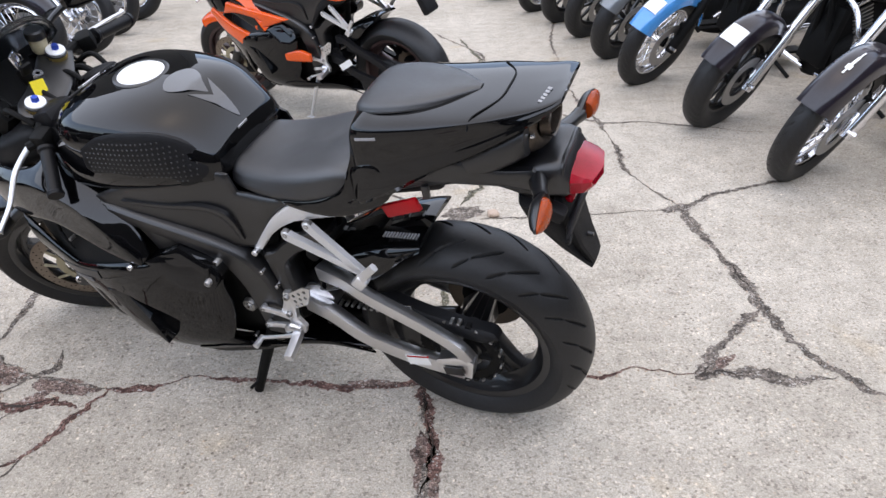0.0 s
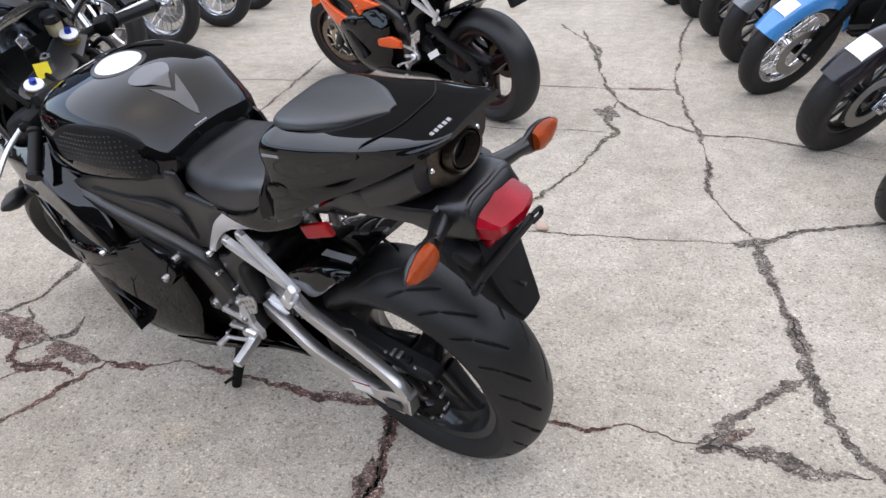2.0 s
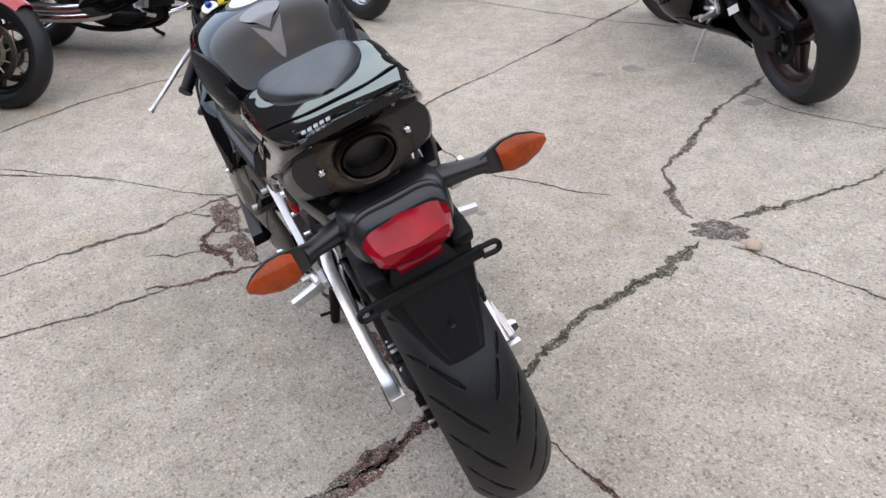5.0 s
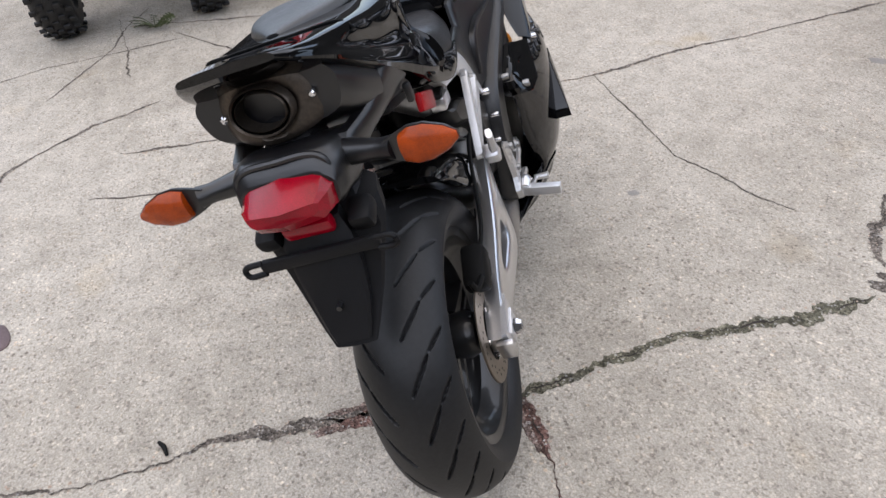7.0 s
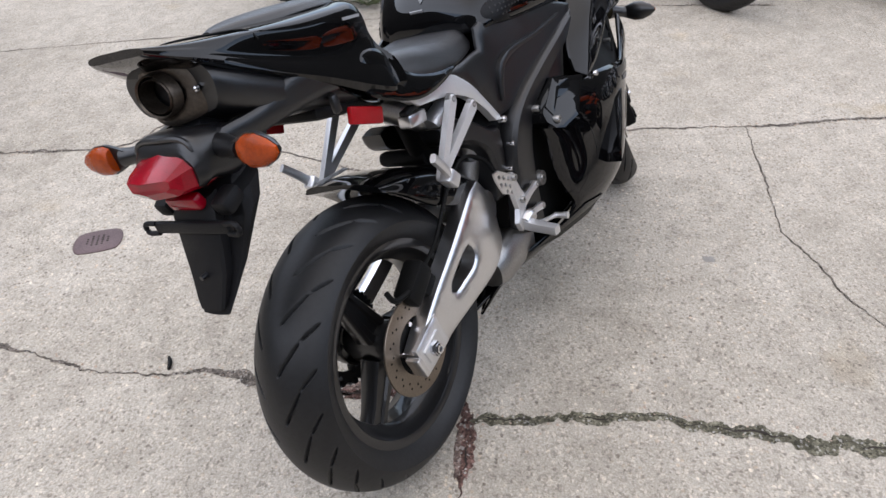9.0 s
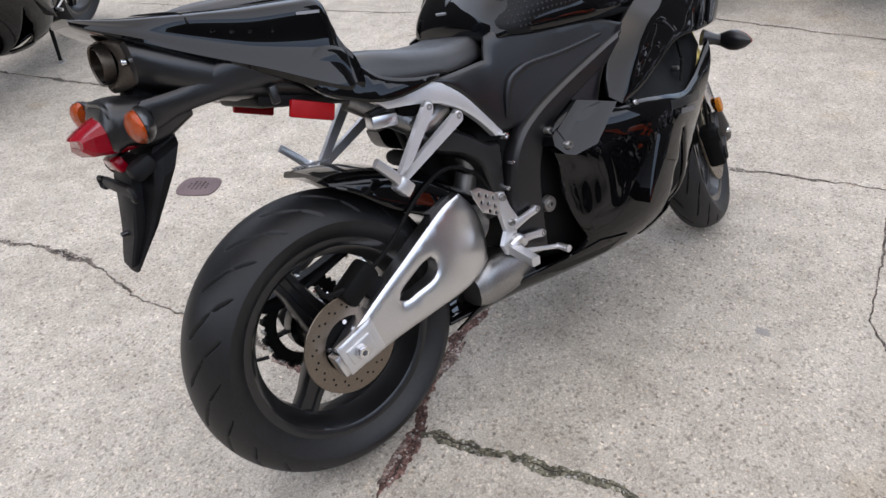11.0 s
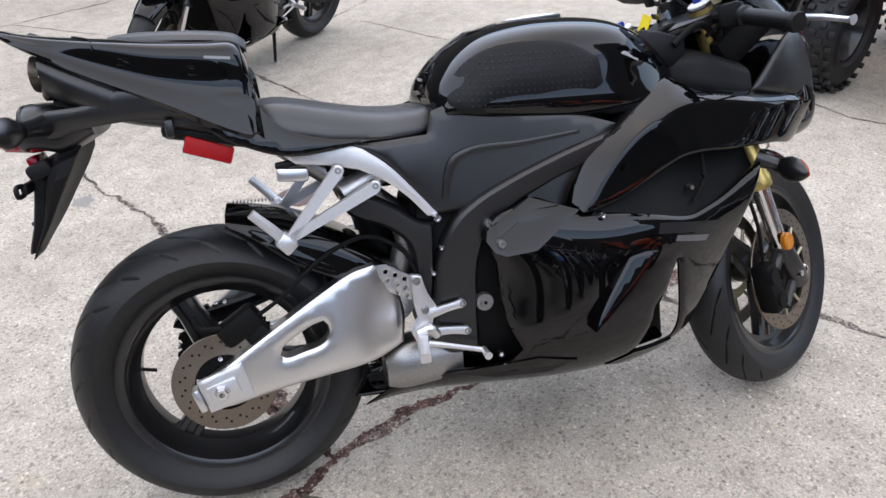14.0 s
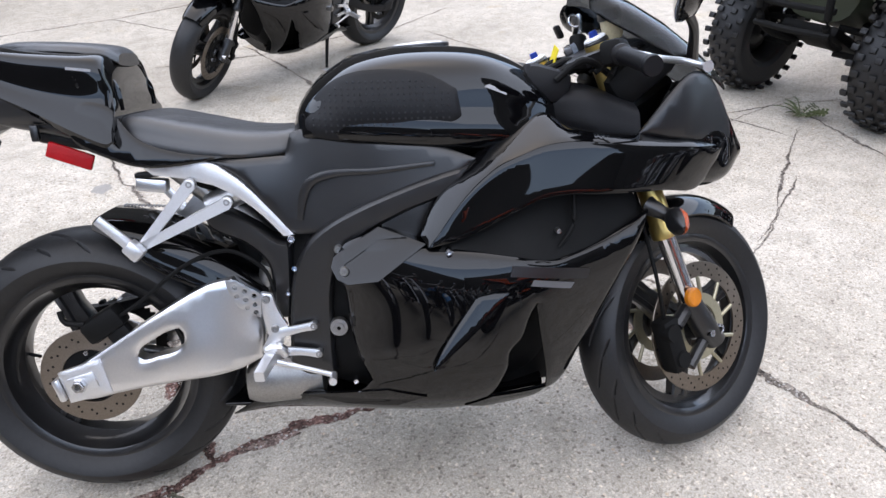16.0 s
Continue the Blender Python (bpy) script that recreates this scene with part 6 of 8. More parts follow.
    part("nose_cowl", loft(nose, 5, 5), upper, bike, "gloss painted nose cowl")
    cheek = [(1.175, 0.762), (1.205, 0.795), (1.24, 0.832), (1.29, 0.87), (1.33, 0.868), (1.375, 0.815), (1.40, 0.76), (1.405, 0.716), (1.26, 0.742)]
    both("nose_cheek", panel(cheek, [(1.175, 0.762, 0.185), (1.24, 0.832, 0.172), (1.29, 0.87, 0.152), (1.375, 0.815, 0.112), (1.405, 0.716, 0.102), (1.26, 0.742, 0.168), (1.29, 0.8, 0.162)], 0.006, 0.006), SATIN if full else upper, bike, "black nose side panel")
    rings = []
    for x, z, w, drop in ((1.385, 0.862, 0.1, 0.03), (1.35, 0.90, 0.128, 0.045), (1.30, 0.945, 0.15, 0.062), (1.25, 0.985, 0.155, 0.075), (1.19, 1.022, 0.145, 0.08), (1.13, 1.048, 0.125, 0.07), (1.10, 1.058, 0.1, 0.055)):
        out = [(x, w * math.sin(s * 1.4) / math.sin(1.4), z - drop * s * s) for s in [-1 + k / 8 for k in range(17)]]
        rings.append(out + [(a - 0.002, b * 0.985, c - 0.003) for a, b, c in out[::-1]])
    scr = part("windscreen", ring_loft(rings), SCREEN, bike, "smoked clear windscreen")
    # mirrors
    for side in (1, -1):
        mi = root_part("mirror", bike)
        hx = (1.15, side * 0.33, 1.0)
        part("stalk", tube([(1.29, side * 0.15, 0.90), (1.26, side * 0.22, 0.955), (1.22, side * 0.27, 0.985)], [0.012, 0.009, 0.01], 10), SATIN, mi)
        heads = []
        for k, (dy, h, d) in enumerate(((0.245, 0.012, 0.012), (0.27, 0.028, 0.024), (0.31, 0.035, 0.03), (0.36, 0.036, 0.028), (0.395, 0.026, 0.02), (0.41, 0.01, 0.008))):
            heads.append([(1.215 - 0.3 * (dy - 0.24) + (d * 1.3 if math.cos(a) > 0 else d * 0.3) * math.cos(a), side * dy, 0.988 + 0.15 * (dy - 0.25) + h * math.sin(a)) for a in [2 * math.pi * q / 18 for q in range(18)]])
        part("mirror_shell", ring_loft(heads), TAIL, mi, "black mirror housing")
    if not full:
        return
    for side in (1, -1):
        bolt((0.779, side * 0.262, 0.574), 0.0075, bike, CHROME, side)
        bolt((0.94, side * 0.262, 0.48), 0.0075, bike, CHROME, side)
        bolt((0.786, side * 0.192, 0.273), 0.0055, bike, STEEL, side)
        bolt((0.576, side * 0.235, 0.543), 0.009, bike, STEEL, side)
        bolt((0.565, side * 0.195, 0.577), 0.008, bike, STEEL, side)
        bolt((0.575, side * 0.172, 0.285), 0.006, bike, CHROME, side)
        bolt((1.0, side * 0.225, 0.59), 0.005, bike, STEEL, side)
    lf = lambda x, z: lfun(np.array([[x, z]]))[0]
    # model lettering as plain bars
    for x0, z0, x1, z1, h, mat in ((0.9, 0.53, 1.06, 0.505, 0.02, GREYPRINT), (0.94, 0.503, 1.025, 0.486, 0.011, MIDPRINT)):
        o = [(x0, z0 + h / 2), (x1, z1 + h / 2), (x1 - 0.008, z1 - h / 2), (x0 - 0.006, z0 - h / 2)]
        both("fairing_mark", panel(o, [(x, z, lf(x, z) + 0.0025) for x, z in o] + [((x0 + x1) / 2, (z0 + z1) / 2, lf((x0 + x1) / 2, (z0 + z1) / 2) + 0.0025)], 0.002, 0.0, 0.02, fine=0.02), mat, bike, "model lettering as a plain grey bar")
    indicator(bike, (1.236, -0.24, 0.596), (-0.12, -1, -0.05), (1, 0.0, -0.1), (1.2, -0.17, 0.615), "black turn signal pod with an amber lens")
    indicator(bike, (1.236, 0.24, 0.596), (-0.12, 1, -0.05), (1, 0.0, -0.1), (1.2, 0.17, 0.615), "black turn signal pod with an amber lens")
    # cockpit
    both("tank_front_cover", box((1.005, 0.085, 0.862), (0.1, 0.09, 0.07), 0.02, Matrix.Rotation(radians(18), 4, "Y")), MATT, bike, "black cover ahead of the tank")
    for k in range(7):
        y = -0.135 + 0.045 * k
        part("wiring_loom", tube([(1.02, y, 0.87 + 0.008 * (k % 3)), (1.07, y * 1.05, 0.905 - 0.012 * (k % 2)), (1.12, y * 0.9 + 0.012 * (k % 2), 0.885), (1.17, y * 0.7, 0.845 + 0.01 * (k % 3))], 0.007 + 0.002 * (k % 2), 8), DARK, bike)
    part("dashboard", box((1.2, 0, 0.875), (0.15, 0.27, 0.08), 0.025, Matrix.Rotation(radians(-38), 4, "Y")), DARK, bike, "black instrument panel")
    part("air_duct", loft([(1.0, [(0, 0.85), (0.06, 0.85), (0.1, 0.84), (0.11, 0.82), (0.1, 0.78), (0, 0.77)]),
                           (1.08, [(0, 0.86), (0.07, 0.858), (0.14, 0.845), (0.16, 0.815), (0.15, 0.76), (0, 0.75)]),
                           (1.18, [(0, 0.83), (0.08, 0.828), (0.15, 0.81), (0.17, 0.785), (0.16, 0.73), (0, 0.71)])]), MATT, bike, "matt black inner cowling")


TAG = (1.056, 0.048, 0.914)


def hero():
    M = pose(0.106, 1.563, 0.0, 0, 0, 156.3) @ pose(0, 0, 0, -15.5, 0, 0) @ Matrix.Scale(0.982, 4)
    bike = root("sport_motorcycle", "black sport motorcycle leaning on its side stand, silver swingarm, gold forks", "motorcycle", M)
    BIKES.add(bike.name)
    S = sport_front(bike, 27.8, GOLD, RIM, GLOSS, True)
    sport_bars(bike, S, True)
    sport_cables(bike, S)
    w = sport_wheel(bike, Matrix.Translation(REAR_AXLE), REAR_R, 0.18, 0.216, RIM, 112, True, True)
    sport_drive(bike, w, True)
    sport_frame(bike, True, SATIN, SILVER)
    sport_tank(bike, GLOSS)
    tank_details(bike)
    sport_seat(bike)
    sport_tail(bike, TAIL, SATIN, True)
    # dull black inset, in place of gloss paint that mirrors dark surroundings
    sport_fairing(bike, GLOSS, GLOSS, DARK, True)
    # front side reflectors, fluid pot, key and tag
    for side in (1, -1):
        y = side * 0.138
        part("fork_reflector", revolve([(0.0005, y), (0.018, y), (0.022, y - side * 0.004), (0.022, y - side * 0.014)], 24).turned(Matrix.Translation(fork_point(0.115, 0, -0.01))), SIDEAMBER, bike, "round amber side reflector", S)
        part("reflector_bracket", tube([fork_point(0.115, side * 0.12, -0.01), fork_point(0.12, side * 0.1, 0.0)], 0.01, 8), DARK, bike, m=S)
    pot = root_part("fluid_reservoir", bike)
    c = Vector((1.15, -0.072, 0.972))
    P = Matrix.Translation(c) @ Matrix.Rotation(-0.2, 4, "Y")
    part("pot", revolve([(0.0005, -0.03), (0.017, -0.03), (0.02, -0.024), (0.022, 0.012)], 24, axis="z").turned(P), CREAM, pot, "cloudy fluid pot")
    part("bracket", tube([c + Vector((0, 0, -0.03)), c + Vector((0.0, -0.03, -0.08)), c + Vector((-0.02, -0.06, -0.1))], 0.007, 8), DARK, pot)
    part("lid", revolve([(0.0005, 0.032), (0.02, 0.032), (0.024, 0.028), (0.025, 0.01), (0.022, 0.008)], 24, axis="z").turned(P), SATIN, pot)
    key = root_part("ignition_key", bike, S)
    k = Vector(fork_point(0.715, 0.0, 0.045))
    part("lock", revolve([(0.004, 0.018), (0.016, 0.018), (0.019, 0.012), (0.019, -0.02)], 20, axis="z").turned(Matrix.Translation(k)), DARK, key)
    part("key_blade", box(k + Vector((0, 0, 0.04)), (0.006, 0.03, 0.045), 0.003), CHROME, key)
    part("key_ring", revolve([(0.013, 0.001), (0.0145, 0), (0.013, -0.001), (0.0115, 0)], 20, k + Vector((-0.008, 0.0, 0.05)), closed=True), CHROME, key)
    tag = root_part("key_tag", bike)
    part("paper", box((TAG[0], TAG[1] + 0.004, TAG[2] - 0.012), (0.002, 0.038, 0.066), 0.0, Matrix.Rotation(radians(15.5), 4, "X") @ Matrix.Rotation(radians(15), 4, "Y")), YELLOW, tag, "yellow paper key tag")
    part("key_fob", box((TAG[0] + 0.014, TAG[1], TAG[2] + 0.05), (0.012, 0.03, 0.03), 0.005, Matrix.Rotation(radians(-25), 4, "Y")), DARK, tag, "black key head")
    return bike


hero()


# ---- the other sport motorcycles in the lot ----
def parked_sport(name, label, x, y, heading, steer, upper, lower, tail, rim_mat, fork_mat=GOLD):
    bike = root(name, label, "motorcycle", pose(x, y, 0.0, 0, 0, heading) @ pose(0, 0, 0, -12, 0, 0), "sport motorcycles in the lot")
    BIKES.add(bike.name)
    S = sport_front(bike, steer, fork_mat, rim_mat, upper, False)
    sport_bars(bike, S, False)
    w = sport_wheel(bike, Matrix.Translation(REAR_AXLE), REAR_R, 0.18, 0.216, rim_mat, 30, True, False)
    sport_drive(bike, w, False)
    sport_frame(bike, False, SATIN, MATT)
    sport_tank(bike, upper)
    sport_seat(bike)
    sport_tail(bike, tail, MATT, False)
    sport_fairing(bike, upper, lower, MATT, False, upper if upper is ORANGE else None)
    part("mudflap", box((-0.22, 0, 0.75), (0.04, 0.1, 0.17), 0.012, Matrix.Rotation(radians(25), 4, "Y")), MATT, bike)
    part("tail_light", box((-0.24, 0, 0.875), (0.04, 0.11, 0.03), 0.01), RED, bike, "red tail light")
    for side in (1, -1):
        indicator(bike, (-0.2, side * 0.16, 0.85), (-0.1, side, 0), (-1, 0, 0), (-0.18, side * 0.06, 0.86))
    part("belly_exhaust", tube([(0.62, -0.05, 0.2), (0.45, -0.1, 0.2), (0.3, -0.14, 0.235), (0.2, -0.16, 0.26)], [0.05, 0.06, 0.06, 0.05], 14), STEEL, bike)
    if upper is ORANGE:
        part("arm_label", box((0.27, 0.162, 0.4), (0.1, 0.002, 0.035), 0, Matrix.Rotation(radians(28), 4, "Y")), WHITE, bike, "white label on the swingarm")
    stand = root_part("side_stand", bike)
    part("leg", tube([(0.535, 0.13, 0.30), (0.57, 0.165, 0.2), (0.61, 0.21, 0.06)], [0.013, 0.011, 0.009], 10), CAST if upper is ORANGE else DARK, stand, "side stand leg")
    part("foot", box((0.615, 0.216, 0.05), (0.05, 0.03, 0.01), 0.003, Matrix.Rotation(radians(12), 4, "X")), CAST, stand)
    return bike


REDRIM = material("dark_rim_with_red_tint", (0.035, 0.014, 0.014), 0.35, 0.3, 0.2, 0.3, scale=30)
parked_sport("orange_sport_motorcycle", "orange and black sport motorcycle on its side stand", -0.15, 4.03, 144.5, 14, ORANGE, GLOSS, ORANGE, REDRIM)
parked_sport("dark_sport_motorcycle", "all-black sport motorcycle on its side stand", -1.98, -1.77, 22.5, 25, GLOSS, GLOSS, GLOSS, RIM, SATIN)
parked_sport("red_sport_motorcycle", "red sport motorcycle parked at the lot's edge", -4.78, 1.35, 12, 20, REDPAINT, REDPAINT, REDPAINT, RIM)


# ---- cruisers ----
FIN = mesh_of("fin", box((0, 0, 0), (0.12, 0.15, 0.011), 0.003), STEEL)


def wire_wheel(parent, m, radius, width, rim, count, name):
    w = root_part(name, parent, m)
    part("tyre", tyre(radius, width, rim, 200, 0.004, 40), RUBBER, w, "black tyre")
    part("rim", rim_shape(rim, width * 0.75), CHROME, w, "chrome rim")
    part("hub", revolve([(0.012, -0.06), (0.05, -0.055), (0.052, -0.045), (0.03, -0.035), (0.03, 0.035), (0.052, 0.045), (0.05, 0.055), (0.012, 0.06)], 24), CHROME, w)
    for i in range(count):
        a = 2 * math.pi * i / count
        b = a + (0.55 if i % 2 else -0.55)
        side = 0.05 if i % 4 < 2 else -0.05
        part("wire_spoke", tube([(0.045 * math.cos(b), side, 0.045 * math.sin(b)), ((rim - 0.035) * math.cos(a), 0, (rim - 0.035) * math.sin(a))], 0.0028, 5), CHROME, w)
    return w


def cast_wheel(parent, m, radius, width, rim, mat, name, spokes=9, cover=False):
    w = root_part(name, parent, m)
    part("tyre", tyre(radius, width, rim, 200, 0.004, 40), RUBBER, w, "black tyre")
    part("rim", rim_shape(rim, width * 0.8), mat, w)
    part("hub", revolve([(0.012, -0.06), (0.05, -0.055), (0.055, -0.04), (0.055, 0.04), (0.05, 0.055), (0.012, 0.06)], 24), mat, w)
    for i in range(spokes):
        a = 2 * math.pi * i / spokes
        part("spoke", tube([(0.05 * math.cos(a), 0, 0.05 * math.sin(a)), ((rim - 0.03) * math.cos(a), 0, (rim - 0.03) * math.sin(a))], [0.017, 0.013], 8, 1.0), mat, w)
    return w


def cruiser(label, x, y, heading, steer, paint, wire=True, fork=CHROME, patch=None, crash=False, bags=False, name="cruiser_motorcycle", rim_mat=None, group="cruisers in the row", lean=-11):
    """A V-twin cruiser: x, y is where its front tyre stands."""
    base = 1.62
    M = pose(x, y, 0.0, 0, 0, heading) @ pose(-base, 0, 0, lean, 0, 0)
    bike = root(name, label, "motorcycle", M, group)
    rake = radians(30)
    axis = Vector((-math.sin(rake), 0, math.cos(rake)))
    head = Vector((1.08, 0, 0.85))
    S = Matrix.Translation(head) @ Matrix.Rotation(radians(steer), 4, axis) @ Matrix.Translation(-head)
    fa, ra = (base, 0, 0.325), (0, 0, 0.325)
    if wire:
        wire_wheel(bike, S @ Matrix.Translation(fa), 0.33, 0.11, 0.235, 32, "front_wheel")
        wire_wheel(bike, Matrix.Translation(ra), 0.32, 0.14, 0.21, 24, "rear_wheel")
    else:
        cast_wheel(bike, S @ Matrix.Translation(fa), 0.325, 0.13, 0.215, rim_mat or RIM, "front_wheel")
        cast_wheel(bike, Matrix.Translation(ra), 0.32, 0.15, 0.21, rim_mat or RIM, "rear_wheel")
    part("front_fender", arc_shell(0.36, 30, 165, 0.083, 0.075, n=26, across=13, thick=0.005).turned(Matrix.Translation(fa)), paint, bike, "front fender", S)
    if patch:
        part("fender_patch", arc_shell(0.366, 50, 66, 0.05, 0.008, thick=0.003, n=6, across=7).turned(Matrix.Translation(fa)), patch, bike, "white sticker", S)
    w = root_part("brake", bike, S @ Matrix.Translation(fa))
    part("brake_disc", brake_disc(0.145, 0.09, 0.07), STEEL, w)
    part("brake_caliper", box((-0.1, 0.08, 0.1), (0.06, 0.05, 0.09), 0.012), DARK, w)
    for side in (1, -1):
        b = Vector(fa) + Vector((-0.03, side * 0.1, 0))
        part("fork_slider", tube([b + axis * -0.04, b + axis * 0.02, b + axis * 0.3], [0.03, 0.033, 0.031], 16, smooth=0), fork, bike, "fork leg", S)
        part("fork_tube", tube([b + axis * 0.3, b + axis * 0.68], 0.024 if not bags else 0.03, 14), fork, bike, m=S)
        part("fork_axle", tube([b + Vector((0.02, 0, 0)), b + Vector((0.02, side * 0.04, 0))], [0.016, 0.013], 10), CHROME, bike, m=S)
        part("indicator", revolve([(0.0005, 0.03), (0.02, 0.028), (0.03, 0.015), (0.03, -0.01), (0.02, -0.03), (0.0005, -0.035)], 18, Vector(fa) + axis * 0.66 + Vector((0.03, side * 0.19, 0)), "x"), AMBER, bike, "amber lamp", S)
        part("grip", tube([Vector(fa) + axis * 0.86 + Vector((-0.2, side * 0.28, 0)), Vector(fa) + axis * 0.86 + Vector((-0.27, side * 0.4, -0.01))], 0.018, 12), GRIPPY, bike, m=S)
        part("mirror", revolve([(0.0005, 0.012), (0.04, 0.01), (0.05, 0.0), (0.045, -0.008), (0.0005, -0.012)], 20, Vector(fa) + axis * 1.0 + Vector((-0.12, side * 0.36, 0)), "x"), CHROME, bike, "chrome mirror", S)
    part("handlebar", tube([Vector(fa) + axis * 0.86 + Vector((-0.27, 0.4, -0.01)), Vector(fa) + axis * 0.87 + Vector((-0.17, 0.25, 0)), Vector(fa) + axis * 0.8 + Vector((-0.02, 0.08, 0)), Vector(fa) + axis * 0.8 + Vector((-0.02, -0.08, 0)), Vector(fa) + axis * 0.87 + Vector((-0.17, -0.25, 0)), Vector(fa) + axis * 0.86 + Vector((-0.27, -0.4, -0.01))], 0.013, 10), CHROME, bike, "chrome handlebar", S)
    part("headlight", revolve([(0.0005, 0.075), (0.075, 0.07), (0.09, 0.055), (0.09, 0.03), (0.075, -0.03), (0.03, -0.075), (0.0005, -0.08)], 26, Vector(fa) + axis * 0.62 + Vector((0.1, 0, 0)), "x"), CHROME, bike, "chrome headlight", S)
    part("fork_yoke", box(Vector(fa) + axis * 0.52 + Vector((-0.03, 0, 0)), (0.07, 0.26, 0.04), 0.012, Matrix.Rotation(-rake, 4, "Y")), fork, bike, m=S)
    part("fuel_tank", loft([(0.5, [(0, 0.72), (0.05, 0.72), (0.1, 0.7), (0.12, 0.66), (0.09, 0.62), (0, 0.61)]),
                            (0.62, [(0, 0.8), (0.07, 0.79), (0.135, 0.75), (0.155, 0.69), (0.12, 0.64), (0, 0.63)]),
                            (0.85, [(0, 0.86), (0.08, 0.85), (0.15, 0.8), (0.17, 0.73), (0.13, 0.67), (0, 0.66)]),
                            (1.02, [(0, 0.86), (0.06, 0.85), (0.11, 0.81), (0.12, 0.76), (0.09, 0.71), (0, 0.7)])]), paint, bike, "painted fuel tank")
    part("seat", loft([(-0.25, [(0, 0.72), (0.06, 0.72), (0.1, 0.71), (0.12, 0.69), (0.1, 0.66), (0, 0.65)]),
                       (0.05, [(0, 0.74), (0.08, 0.74), (0.13, 0.72), (0.15, 0.69), (0.13, 0.64), (0, 0.63)]),
                       (0.3, [(0, 0.66), (0.09, 0.67), (0.16, 0.66), (0.18, 0.63), (0.15, 0.58), (0, 0.57)]),
                       (0.52, [(0, 0.69), (0.06, 0.69), (0.1, 0.68), (0.11, 0.65), (0.09, 0.61), (0, 0.6)])]), VINYL, bike, "black seat")
    part("rear_fender", arc_shell(0.36, 20, 185, 0.1, 0.09, n=24, across=11, thick=0.005).turned(Matrix.Translation(ra)), paint, bike, "rear fender")
    part("crankcase", loft([(0.42, [(0, 0.46), (0.05, 0.46), (0.1, 0.43), (0.11, 0.33), (0.09, 0.22), (0, 0.2)]),
                            (0.6, [(0, 0.5), (0.07, 0.5), (0.14, 0.46), (0.16, 0.34), (0.13, 0.2), (0, 0.17)]),
                            (0.85, [(0, 0.48), (0.07, 0.48), (0.13, 0.44), (0.15, 0.33), (0.12, 0.2), (0, 0.17)]),
                            (0.98, [(0, 0.4), (0.05, 0.4), (0.09, 0.37), (0.1, 0.3), (0.08, 0.23), (0, 0.21)])]), DARK, bike, "black engine case")
    # two dark filler boxes, added to keep the gaps between the parts dark
    part("engine_block", box((0.72, 0, 0.46), (0.56, 0.13, 0.42), 0.05), DARK, bike, "dark filler between engine and frame, added to block the view through")
    part("radiator", box((1.0, 0, 0.46), (0.05, 0.2, 0.34), 0.015, Matrix.Rotation(radians(-8), 4, "Y")), DARK, bike)
    for k, ang in ((0.62, 20), (0.78, -24)):
        cyl = root_part("cylinder", bike, Matrix.Translation((k, 0, 0.43)) @ Matrix.Rotation(radians(-ang), 4, "Y"))
        cyl["label"] = "finned cylinder"
        for i in range(8):
            o = new("fin", FIN)
            o.parent, o.matrix_basis = cyl, Matrix.Translation((0, 0, 0.03 + 0.024 * i))
        part("barrel", box((0, 0, 0.11), (0.09, 0.12, 0.22), 0.01), DARK, cyl)
        part("cylinder_head", box((0, 0, 0.235), (0.11, 0.14, 0.035), 0.012), CHROME, cyl)
    part("air_cleaner", revolve([(0.0005, -0.19), (0.06, -0.188), (0.075, -0.175), (0.078, -0.15), (0.07, -0.1)], 28, (0.7, 0, 0.6)), CHROME, bike, "chrome air cleaner")
    part("primary_cover", loft([(0.25, [(0, 0.33), (0.02, 0.33), (0.035, 0.32), (0.04, 0.29), (0.03, 0.25), (0, 0.24)]), (0.45, [(0, 0.37), (0.03, 0.37), (0.045, 0.35), (0.05, 0.29), (0.04, 0.22), (0, 0.2)]), (0.8, [(0, 0.36), (0.03, 0.36), (0.045, 0.34), (0.05, 0.28), (0.04, 0.22), (0, 0.2)]), (0.9, [(0, 0.31), (0.02, 0.31), (0.03, 0.3), (0.035, 0.27), (0.03, 0.24), (0, 0.23)])]).turned(Matrix.Translation((0, 0.14, 0))), CHROME, bike, "chrome primary cover")
    for q in (0.0, 0.055):
        part("exhaust_pipe", tube([(0.8, -0.1, 0.55), (0.86 + q, -0.16, 0.45), (0.8, -0.19, 0.27 + q), (0.5, -0.2, 0.22 + q), (0.1, -0.2, 0.22 + q), (-0.3, -0.2, 0.23 + q)], [0.022, 0.022, 0.024, 0.03, 0.036, 0.036], 14), CHROME, bike, "chrome exhaust pipe")
    part("frame_rail", tube([(1.06, 0, 0.82), (1.02, 0.05, 0.5), (0.95, 0.09, 0.2), (0.5, 0.09, 0.15), (0.2, 0.09, 0.25), (0.0, 0.08, 0.33)], 0.017, 10), DARK, bike)
    part("frame_rail", tube([(1.06, 0, 0.82), (1.02, -0.05, 0.5), (0.95, -0.09, 0.2), (0.5, -0.09, 0.15), (0.2, -0.09, 0.25), (0.0, -0.08, 0.33)], 0.017, 10), DARK, bike)
    part("footboard", box((0.98, 0.24, 0.26), (0.2, 0.08, 0.02), 0.008), DARK, bike)
    part("footboard", box((0.98, -0.24, 0.26), (0.2, 0.08, 0.02), 0.008), DARK, bike)
    part("tail_light", box((-0.36, 0, 0.5), (0.05, 0.1, 0.05), 0.015), RED, bike, "red tail light")
    part("shock", tube([(0.0, 0.14, 0.35), (0.14, 0.14, 0.62)], 0.026, 12), CHROME, bike)
    part("shock", tube([(0.0, -0.14, 0.35), (0.14, -0.14, 0.62)], 0.026, 12), CHROME, bike)
